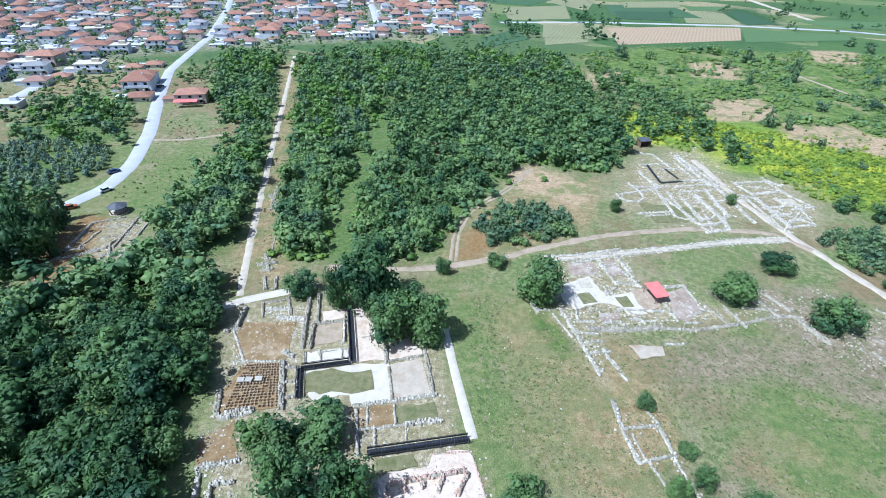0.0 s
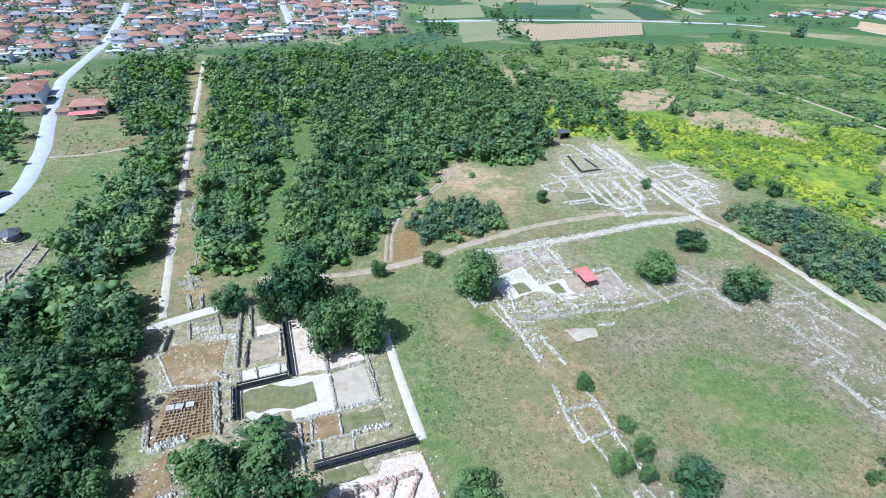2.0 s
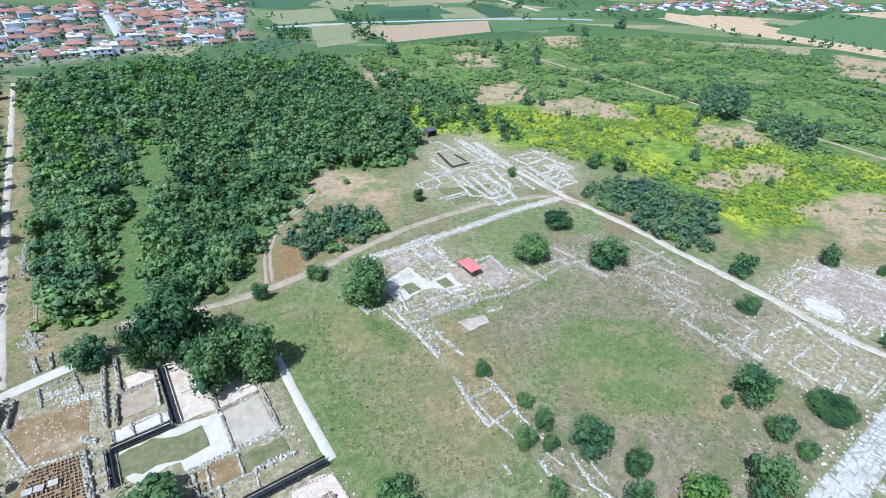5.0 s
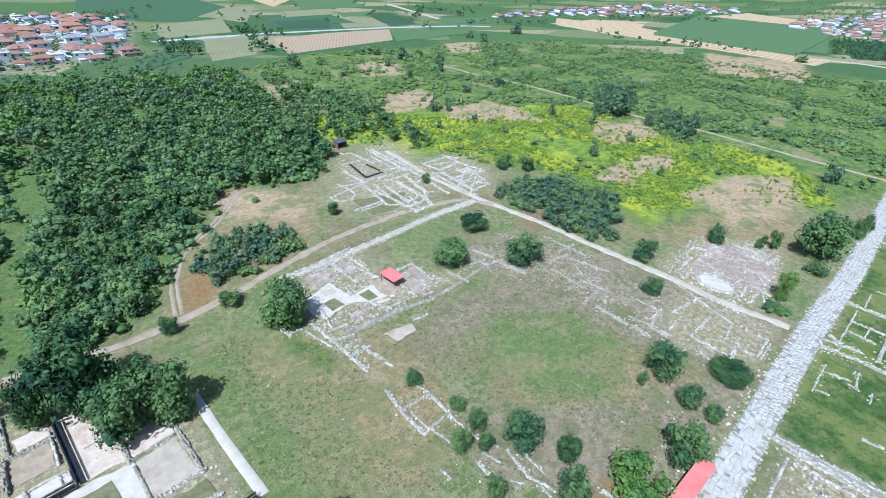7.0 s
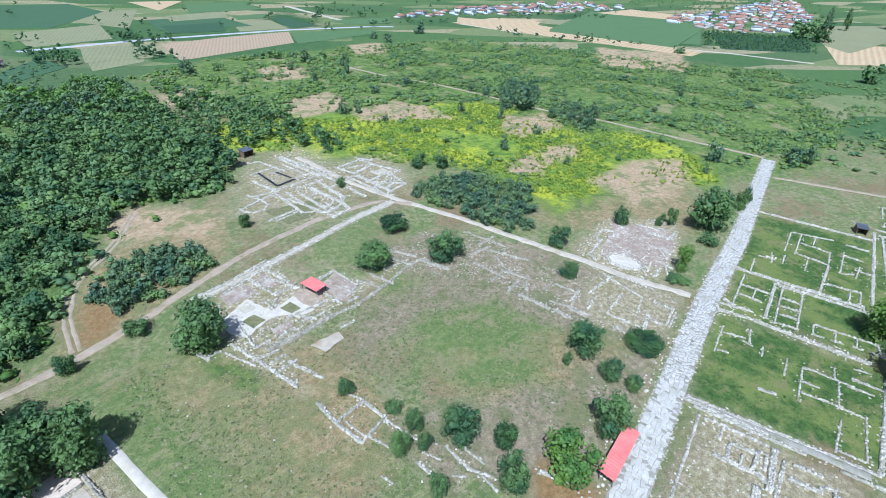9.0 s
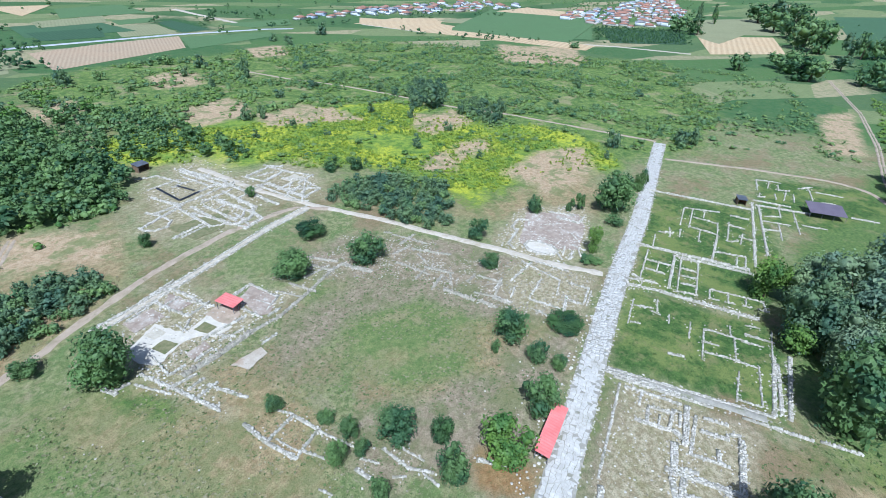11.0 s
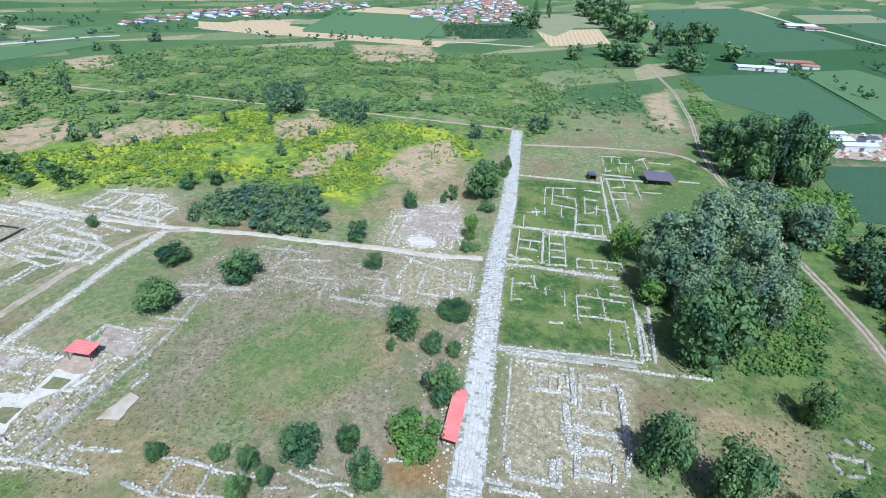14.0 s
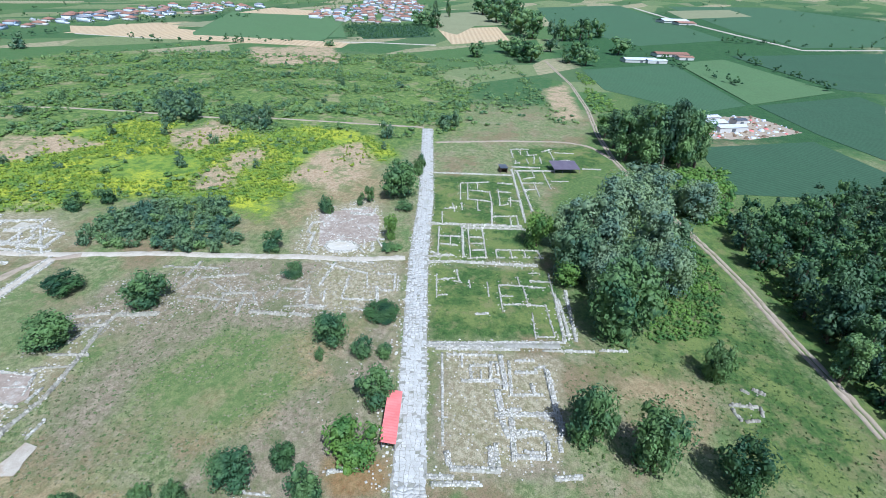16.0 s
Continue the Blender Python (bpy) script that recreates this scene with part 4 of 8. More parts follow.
FAR_TALL = [(1033.9, 86.3, 30.7, 25.4), (931.3, 54.1, 35.6, 22.9), (865.7, 29.1, 39.6, 24.1), (785.6, 10.0, 38.7, 21.9), (761.2, -7.6, 35.4, 18.7), (1054.6, 55.8, 35.2, 25.9), (986.4, 28.8, 36.9, 22.0), (625.3, 19.1, 19.5, 15.4), (569.3, 2.5, 21.9, 15.9), (570.6, -7.5, 20.3, 14.1), (601.0, 9.3, 20.4, 13.4), (747.0, -36.1, 26.3, 11.7), (755.4, -48.5, 28.9, 11.8), (763.7, -61.0, 27.7, 12.0), (771.9, -73.4, 29.0, 12.1), (789.3, -86.6, 26.9, 12.4), (806.9, -100.0, 23.3, 12.7), (656.7, -31.0, 15.2, 10.3), (587.3, -49.2, 21.7, 13.2), (574.3, -65.0, 23.5, 12.9), (613.1, -61.0, 20.8, 11.0), (666.8, -111.4, 20.1, 15.1), (577.5, 50.8, 17.1, 11.0), (902.8, 154.9, 33.9, 5.1), (969.1, 142.5, 30.6, 5.5), (840.4, 166.2, 28.3, 19.1), (824.6, 137.9, 23.8, 14.0)]

rng = np.random.default_rng(5)
for group, kinds, label in (
    (SINGLE, "tree", ""), (THICKET, "tree", "green broadleaf tree shading the bath ruins"), (MIDDLE, "tree", ""), (SMALL, "bush", ""),
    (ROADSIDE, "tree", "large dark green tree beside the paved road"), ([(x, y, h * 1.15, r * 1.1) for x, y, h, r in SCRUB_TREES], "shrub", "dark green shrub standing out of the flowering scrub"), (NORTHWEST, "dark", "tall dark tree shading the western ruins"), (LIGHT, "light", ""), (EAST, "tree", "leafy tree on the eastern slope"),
    ([(x, y, h * 0.94, r * 0.9) for x, y, h, r in WILLOWS], "willow", ""), (TALL, "tall", ""), (FAR_TALL, "wood", "tall dark tree beside the far stream"),
):
    many = sum(1 for k in PROTO if k[0] == kinds)
    for j, (x, y, h, r) in enumerate(group):
        low = 0.84 if kinds in ("tree", "bush", "light") else 1.0
        plant(kinds, j % many, x, y, h * low, r * (1.08 if low < 1 else 1.0), rng.uniform(0, 6.28), label)


# ---- woods ----
WOODS = [
    (4.4, 0.85, [(286, 227.2), (310.7, 227.1), (305.4, 205.2), (265.2, 178), (240.7, 186.3)]),
    (5.0, 0.85, [(264.4, 169.5), (288.2, 166.8), (284.5, 145.9), (263.8, 136.6), (249.5, 155.7)]),
    (7.0, 0.75, [(101.3, 354.5), (116.6, 315.7), (126.3, 275.8), (132.3, 239.4), (126.7, 190.9), (115.8, 181.9), (114.1, 204), (105.1, 212.7), (88.9, 210.2), (83.6, 257.4)]),
    (4.8, 0.8, [(-42.4, 116.3), (-52.5, 157.8), (-67.9, 236), (-85.2, 333.1), (-72.8, 334.5), (-42.6, 172.6), (-29.2, 119.2)]),
    (6.3, 1.0, [(-92, 338.4), (-32.5, 379.7), (20.3, 368.3), (88.1, 366.1), (83.1, 267), (86, 216.9), (78.1, 187.9), (63.9, 173.7), (39.3, 182.8), (21.7, 161.8), (-0.2, 120.4), (-11, 111.5), (-24.9, 111), (-41.6, 115.8), (-53.5, 157.8), (-68.7, 236)]),
    (5.2, 1.15, [(-106.2, 336.7), (-140.4, 345.3), (-125.2, 279.4), (-102.7, 233.2), (-88.3, 207.3), (-86.7, 190.8), (-81.2, 156.3), (-81.1, 139.4), (-82.6, 117), (-66.8, 108.1), (-57.4, 122.5), (-66.1, 171.2), (-78.5, 235.2)]),
    (5.2, 1.35, [(-101.3, 87.7), (-88.3, 101.1), (-78, 106.4), (-56.9, 99.8), (-51.5, 89.2), (-48.4, 74.8), (-46, 58), (-39.5, 38.1), (-85.4, 37.5), (-120.3, 87.1)]),
    (6.0, 1.25, [(-155.3, 146.1), (-126.9, 145.5), (-113.4, 130.7), (-110.4, 110.4), (-115.4, 95.6)]),
    (3.3, 0.85, [(11.9, 132), (20.1, 144.2), (35.5, 146.5), (44.8, 138.7), (43.5, 131), (31.9, 124.7), (18, 121.1)]),
    (3.8, 0.85, [(118.2, 129.8), (132.1, 135.5), (147.6, 128), (158.4, 102.9), (140.5, 86.7), (126.6, 81.9), (122.2, 92.9), (120, 112.9)]),
    (7.2, 1.4, [(173.9, -79.7), (193, -88.9), (234.1, -164.8), (190.8, -178.7), (73.7, -94), (83.7, -89.1), (97.6, -86.8), (118, -85), (130.1, -83.1), (157.6, -78.9)]),
    (8.0, 1.1, [(-180.1, 201.4), (-185.5, 239.1), (-152.1, 237.6), (-132.3, 204.8), (-137.9, 185.7), (-171.4, 192.4)]),
    (9.0, 1.4, [(342.9, -66.4), (338, -111.5), (258, -91.1), (256.3, -69.3)]),
]
CLEAR = [(LONG_PATH, 3.5), (ALLEY, 5.0), (FOREST_TRACK, 4.0), (NORTH_PATH, 4.0), (ROAD, 6.0), (EAST_TRACK, 2.6), (LINK_PATH, 4.0), (SIDE_TRACK, 3.0)]


def scattered(poly, gap, clear=(), rng=rng):
    """Places spread over a polygon, unevenly, and clear of some lines."""
    px, py = np.array(poly).T
    xs, ys = np.meshgrid(np.arange(px.min(), px.max(), gap), np.arange(py.min(), py.max(), gap))
    xs, ys = xs + rng.uniform(-0.48, 0.48, xs.shape) * gap, ys + rng.uniform(-0.48, 0.48, ys.shape) * gap
    ok = inside(poly, xs, ys)
    for line, far in clear:
        ok &= off_line(line, xs, ys) > far
    return list(zip(xs[ok], ys[ok]))


def joined(name, forms, places, label, category, zoff=-0.05):
    """Many plants or stones that nobody could count, in one mesh: forms are (verts, quads), places (form, x, y, sx, sz, spin)."""
    vs, fs, base = [], [], 0
    for k, x, y, sx, sz, a in places:
        v, f = forms[k]
        c, n = math.cos(a), math.sin(a)
        w = np.column_stack([(v[:, 0] * c - v[:, 1] * n) * sx + x, (v[:, 0] * n + v[:, 1] * c) * sx + y, v[:, 2] * sz + float(rise(x, y)) + zoff])
        vs.append(w)
        fs.append(f + base)
        base += len(v)
    return lambda material: tagged(new(name, mesh_of(name, np.concatenate(vs), np.concatenate(fs), material)), label, category, kind="stuff")


def shrub_form(seed, r, h, lobes, clumps, leaves, size, core=True, spread=(0.3, 0.6)):
    """A bush or far tree of a few tufts and sprays: verts and triangles."""
    q = np.random.default_rng(seed)
    if h > 3:
        balls = lobes_for(q, r, h, lobes, 0.08)
    else:
        balls = [(q.normal(0, 0.36) * r, q.normal(0, 0.36) * r, h * q.uniform(0.2, 0.45), h * q.uniform(0.45, 0.62)) for _ in range(lobes)]
    return crown_arrays(q, balls, clumps, leaves, size, 0.0, core, spread)


WOOD_FORMS = [shrub_form(200 + i, 4.3, 7.6, 5, 4, 84, 0.7, True, (0.3, 0.5)) for i in range(6)]
FAR_FORMS = [shrub_form(220 + i, 4.3, 7.6, 4, 6, 8, 0.5, False, (0.5, 0.85)) for i in range(5)]
spots = []
for gap, scale, poly in WOODS:
    for x, y in scattered(poly, gap, CLEAR):
        if scale == 0.85:
            plant("shrub", int(rng.integers(4)), x, y, rng.uniform(3.5, 6.0), rng.uniform(2.4, 3.8), rng.uniform(0, 6.28), group="shrubs of the thicket")
        elif scale == 1.4:
            plant("belt", int(rng.integers(4)), x, y, rng.uniform(11.0, 17.0), rng.uniform(3.6, 5.4), rng.uniform(0, 6.28), "tall dark green tree of the belt along the track", "trees of the belt")
        else:
            h = 4.0 + 5.5 * rng.random() ** 1.3 * scale
            spots.append((math.hypot(x, y), x, y, h, h * rng.uniform(0.5, 0.78)))
spots.sort()
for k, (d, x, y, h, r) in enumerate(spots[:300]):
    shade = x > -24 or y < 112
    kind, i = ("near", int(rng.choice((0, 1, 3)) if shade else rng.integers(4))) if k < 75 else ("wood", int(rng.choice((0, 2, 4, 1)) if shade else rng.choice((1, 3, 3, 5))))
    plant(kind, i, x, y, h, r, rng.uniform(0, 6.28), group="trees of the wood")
FAR_SPOTS = [[], [], [], []]
for spot in spots[300:]:
    FAR_SPOTS[int(rng.choice((0, 0, 1)) if spot[1] > -22 and spot[2] < 300 else rng.choice((1, 1, 2, 3)))].append(spot)
for k, (mat, tone) in enumerate(((LEAF, "dark green"), (LEAF_WOOD, "mid green"), (LEAF_SHRUB, "grey-green"), (LEAF_LIGHT, "yellow-green"))):
    joined("far_woods", WOOD_FORMS, [(int(rng.integers(5)), x, y, r / 4.0, h / 7.6, rng.uniform(0, 6.28)) for d, x, y, h, r in FAR_SPOTS[k]], tone + " broadleaf trees of the dense wood", "woodland")(mat)

# ---- scrub, herbs ----
SCRUB_FORMS = [shrub_form(300 + i, 1.0, 1.15, 2, 2, 11, 0.3, False, (0.55, 0.95)) for i in range(6)]
SCRUB_AREAS = [
    ("scrub", SCRUB_LEAF, "soft green scrub covering the far meadow", 4.3, 2.1, [(93.8, 379), (163.5, 413.2), (428.3, 397.8), (472.2, 272.7), (564.4, 117.5), (372, 34.4), (283.2, 30), (247.4, 68.5), (212.5, 107.3), (156.7, 94.9), (155.8, 135.9), (135.1, 173.5), (113.4, 187.2), (109.3, 222.5), (105.2, 290.5)]),
    ("scrub", SCRUB_BRIGHT, "bright green bushes in the scrub", 7.0, 2.2, [(93.8, 379), (163.5, 413.2), (428.3, 397.8), (472.2, 272.7), (564.4, 117.5), (372, 34.4), (283.2, 30), (247.4, 68.5), (212.5, 107.3), (156.7, 94.9), (155.8, 135.9), (135.1, 173.5), (113.4, 187.2), (109.3, 222.5), (105.2, 290.5)]),
    ("scrub", LEAF_WOOD, "dark green shrubs among the scrub", 8.5, 2.6, [(93.8, 379), (163.5, 413.2), (428.3, 397.8), (472.2, 272.7), (564.4, 117.5), (372, 34.4), (283.2, 30), (247.4, 68.5), (212.5, 107.3), (156.7, 94.9), (155.8, 135.9), (135.1, 173.5), (113.4, 187.2), (109.3, 222.5), (105.2, 290.5)]),
    ("scrub", LEAF_LIGHT, "bright green shrubs in the wood's clearings", 5.0, 1.9, [(-92, 338.4), (-32.5, 379.7), (88.1, 366.1), (86, 216.9), (63.9, 173.7), (21.7, 161.8), (-0.2, 120.4), (-11, 111.5), (-41.6, 115.8), (-53.5, 157.8)]),
    ("scrub", LEAF, "green shrubs between path and wood", 3.6, 2.1, [(-42.8, 114.4), (-47.8, 131), (-56.6, 171.8), (-71.5, 253.5), (-85.2, 333.1), (-76.3, 334.1), (-51.7, 200.6), (-35.3, 131.6), (-28.8, 114.9)]),
    ("scrub", LEAF_LIGHT, "bright shrubs between path and wood", 4.2, 1.7, [(-42.8, 114.4), (-47.8, 131), (-56.6, 171.8), (-71.5, 253.5), (-85.2, 333.1), (-76.3, 334.1), (-51.7, 200.6), (-35.3, 131.6), (-28.8, 114.9)]),
    ("scrub", LEAF_WOOD, "green shrubs on the far grassland", 11.0, 2.4, [(335.1, 385.2), (495.3, 358.3), (528.4, 190.2), (561.6, 15.6), (326.5, -41.4), (288.9, 43.4), (278.3, 143.6), (248.1, 293.6)]),
    ("scrub", SCRUB_LEAF, "low green scrub on the far grassland", 5.6, 2.0, [(335.1, 385.2), (495.3, 358.3), (528.4, 190.2), (561.6, 15.6), (326.5, -41.4), (288.9, 43.4), (278.3, 143.6), (248.1, 293.6)]),
    ("scrub", SCRUB_LEAF, "green scrub at the meadow's edge", 5.0, 1.2, [(88.5, 238.5), (106.2, 247.8), (190.6, 238.2), (252.2, 207.1), (265.5, 140.4), (256.7, 89.7), (206.6, 83.9), (156.8, 106.5), (151.9, 144.2), (124.2, 191.7)]),
    ("undergrowth", LEAF_WOOD, "waist-high green undergrowth filling the wood", 3.1, 2.3, [(-85.2, 333.1), (-32.5, 379.7), (20.3, 368.3), (88.1, 366.1), (86, 216.9), (63.9, 173.7), (39.3, 182.8), (21.7, 161.8), (-0.2, 120.4), (-11, 111.5), (-43.2, 115.7), (-54.5, 157.7)]),
    ("undergrowth", SCRUB_BRIGHT, "pale green shrubs between path and alley", 2.5, 2.0, [(-44, 114), (-49, 140), (-57, 180), (-68, 240), (-34, 226), (-31, 170), (-34, 140), (-33, 113)]),
    ("undergrowth", LEAF_LIGHT, "bright green creeper and undergrowth", 1.25, 0.9, [(149.9, -48.4), (184.2, -65.6), (180.4, -69.7), (144.5, -68.6), (114.6, -59.3), (109.1, -40.5)]),
    ("undergrowth", LEAF_LIGHT, "bright green undergrowth along the dirt track", 2.0, 1.0, [(147.2, -79.6), (130.1, -83.1), (111.3, -84.5), (93.5, -87), (101.2, -91.4), (119.1, -89.6), (142.9, -88.6), (155.5, -85.2)]),
    ("undergrowth", LEAF_LIGHT, "bright green shrubs below the tree belt", 2.2, 1.8, [(253.1, -80.9), (256.8, -106.1), (225.2, -99.7), (189.3, -84.6), (186, -72.2)]),
    ("undergrowth", SCRUB_BRIGHT, "green bushes along the field track", 4.5, 2.4, [(540.5, -53.4), (472.7, -68.1), (367.1, -68), (271.2, -51.7), (329.1, -48.7)]),
    ("weeds", WEED, "green grass tufts between ruin walls", 2.6, 0.32, [(208.2, 34.7), (220.6, -5.9), (144.9, -13.8), (126.5, -20), (105.5, -19.6), (97.8, 14.4)]),
    ("weeds", WEED, "green tufts on the eastern slope", 3.0, 0.45, [(99.4, -21.3), (108.2, -51.3), (126.2, -66.7), (109.1, -74.3), (83.5, -81.4), (71.9, -74.8), (61.4, -21.5)]),
    ("weeds", WEED, "weeds in the stony ruins", 4.5, 0.4, [(70.9, 102.7), (102.5, 105.6), (122.2, 78.4), (133, 29.3), (106.9, 26), (93.4, 48.6), (89.4, 72.1), (80.4, 96)]),
    ("weeds", WEED, "weeds on the grassy roadside slope", 3.5, 0.5, [(-112.1, 138.6), (-107.3, 168.8), (-127.5, 231.2), (-93.6, 211), (-85.4, 156.1), (-81.1, 129.5)]),
    ("herbs", LEAF_YELLOW, "scattered yellow flowering herbs", 3.2, 0.8, [(116.5, 192.3), (147.8, 209.8), (194.6, 219), (259.6, 196.2), (256.2, 144.7), (259.9, 68.4), (216.5, 60.8), (199, 85.7), (150.3, 85.2), (149.3, 136.3)]),
]
SCRUB_AREAS += [("herbs", LEAF_YELLOW, "yellow flowering herbs in the meadow", 2.95, 1.0, poly) for poly in YELLOW]
for name, mat, label, gap, size, poly in SCRUB_AREAS:
    spread = [(x, y) for x, y in scattered(poly, gap, [(NORTH_TRACK, 3), (EAST_TRACK, 3), (CROSS_PATH, 2.5), (MAIN_ROAD, 5), (ALLEY, 4)]) if noise.noise((x * 0.03, y * 0.03, size)) > (-0.1 if gap > 3 else -0.3)]
    if name == "scrub":
        spread = [(x, y) for x, y in spread if noise.noise((x * 0.045, y * 0.045, 7.0)) + 0.5 * noise.noise((x * 0.015, y * 0.015, 3.0)) > -0.22]
    px, py = np.array(spread).T
    shut = sum(inside(ring, px, py).astype(int) for ring in BARE)
    gold = sum(inside(ring, px, py).astype(int) for ring in YELLOW)
    spread = [p for p, no, sun in zip(spread, shut, gold) if (not no or rng.random() < 0.25) and (name != "scrub" or not sun or (mat in (SCRUB_LEAF, SCRUB_BRIGHT) and rng.random() < 0.3))]
    tall = 0.62 if mat in (SCRUB_LEAF, SCRUB_BRIGHT) else 0.85
    places = [(int(rng.integers(6)), x, y, size * rng.uniform(0.4, 1.6), size * tall * rng.uniform(0.5, 1.4), rng.uniform(0, 6.28)) for x, y in spread]
    joined(name, SCRUB_FORMS, places, label, "shrubs")(mat)

TUFT = []
for i in range(5):
    q = np.random.default_rng(500 + i)
    v, f = [], []
    for k in range(4):
        t, r = q.uniform(0, 6.28), q.uniform(0, 0.35)
        c, u = np.array([r * math.cos(6 * t), r * math.sin(6 * t), 0]), np.array([math.cos(t), math.sin(t), 0]) * q.uniform(0.25, 0.5)
        lean = np.array([q.normal(0, 0.3), q.normal(0, 0.3), q.uniform(0.6, 1.1)])
        f.append(tuple(range(len(v), len(v) + 4)))
        v += [c - u, c + u, c + u * 0.6 + lean, c - u * 0.6 + lean]
    TUFT.append((np.array(v), np.array(f)))
STRAW = rough_stuff("dry_grass_blades", (0.24, 0.215, 0.12), (0.34, 0.31, 0.19), 0.6, 8.0, 0.9, 0.1, (0.17, 0.18, 0.08), 0.3)
BLADES = rough_stuff("green_grass_blades", (0.09, 0.14, 0.04), (0.17, 0.21, 0.08), 0.6, 8.0, 0.9, 0.1, (0.06, 0.11, 0.03), 0.4)
for mat, gap, label, poly in (
    (STRAW, 1.3, "tufts of sun-dried grass on the meadow", [(9.7, 98.9), (49.5, 94.9), (99.8, 82.1), (104, 49.1), (91.9, 26.4), (61.6, 18.1), (6.7, 60.9)]),
    (BLADES, 1.3, "tufts of green grass on the meadow", [(9.7, 98.9), (49.5, 94.9), (99.8, 82.1), (104, 49.1), (91.9, 26.4), (61.6, 18.1), (6.7, 60.9)]),
    (BLADES, 1.3, "tufts of green grass on the slope", [(96.7, -18.4), (155.1, -69.3), (85, -82.2), (71.9, -74.8), (60.4, -16.5)]),
    (STRAW, 1.8, "dry grass tufts beside the meadow path", [(49.7, 137.9), (108.4, 145.8), (103.5, 125.3), (56.4, 120.7), (32.3, 119.8), (15.2, 119.9)]),
    (STRAW, 1.6, "dry grass strip beside the gravel path", [(-47.7, 100.2), (-39.1, 100.4), (-52.9, 157.8), (-87.8, 321.1), (-92.9, 320.6), (-58.4, 157.5)]),
):
    joined("grass_tufts", TUFT, [(int(rng.integers(5)), x, y, rng.uniform(0.3, 0.75), rng.uniform(0.06, 0.22), rng.uniform(0, 6.28)) for x, y in scattered(poly, gap, [(MAIN_ROAD, 3.2), (CROSS_PATH, 1.4), (WHITE_PATH, 1.0), (LONG_PATH, 1.1)]) if noise.noise((x * 0.08, y * 0.08, gap)) > -0.25], label, "grass")(mat)

# ---- ruins ----
def stone_row(rng, a, b, width, height, gaps=0.08, size=0.34):
    """Rough blocks laid side by side along a stretch of wall, worn to different heights."""
    a, b = Vector((*a, 0)), Vector((*b, 0))
    run = (b - a).length
    if run < 0.2:
        return np.zeros((0, 3)), np.zeros((0, 4), int)
    d = (b - a) / run
    n = Vector((-d.y, d.x, 0))
    rows = max(1, round(width / 0.42))
    vs, fs = [], []
    for row in range(rows):
        at = rng.uniform(0, size)
        while at < run:
            ln = size * rng.uniform(0.45, 1.9)
            if rng.random() > gaps:
                c = a + d * (at + ln / 2) + n * ((row + 0.5) / rows - 0.5) * width + n * rng.normal(0, 0.06)
                hh = height * rng.uniform(0.4, 1.2)
                wx, wy = ln * 0.5, width / rows * 0.5 * rng.uniform(0.75, 1.2)
                turn = rng.normal(0, 0.11)
                e, f = d * math.cos(turn) + n * math.sin(turn), n * math.cos(turn) - d * math.sin(turn)
                k = len(vs)
                for z, s in ((-0.06, 1.0), (hh, 0.88)):
                    for p, q in ((-1, -1), (1, -1), (1, 1), (-1, 1)):
                        v = c + e * wx * p * s + f * wy * q * s
                        vs.append((v.x, v.y, z + (rng.normal(0, 0.04) if z > 0 else 0)))
                fs += [(k, k + 1, k + 5, k + 4), (k + 1, k + 2, k + 6, k + 5), (k + 2, k + 3, k + 7, k + 6), (k + 3, k, k + 4, k + 7), (k + 4, k + 5, k + 6, k + 7)]
            at += ln
    return np.array(vs).reshape(-1, 3), np.array(fs, int).reshape(-1, 4)


def wall_core(rng, a, b, width, height):
    """The rubble and mortar heart of a low wall: one strip with a worn, uneven crown."""
    a, b = Vector((*a, 0)), Vector((*b, 0))
    run = (b - a).length
    d = (b - a) / max(run, 1e-6)
    n = Vector((-d.y, d.x, 0))
    steps = max(2, int(run / 0.9) + 1)
    vs, fs = [], []
    for i in range(steps):
        c = a + d * (run * i / (steps - 1))
        w = width * 0.5 * rng.uniform(0.85, 1.1)
        h = height * rng.uniform(0.45, 0.8)
        for off, z in ((-w * 1.15, -0.05), (-w * 0.85, h), (w * 0.85, h * rng.uniform(0.85, 1.1)), (w * 1.15, -0.05)):
            v = c + n * off
            vs.append((v.x, v.y, z))
        if i:
            k = 4 * i
            fs += [(k - 4 + j, k - 3 + j, k + 1 + j, k + j) for j in range(3)]
    fs += [(0, 3, 2, 1), (4 * steps - 4, 4 * steps - 3, 4 * steps - 2, 4 * steps - 1)]
    return np.array(vs), np.array(fs)


SPILL = []


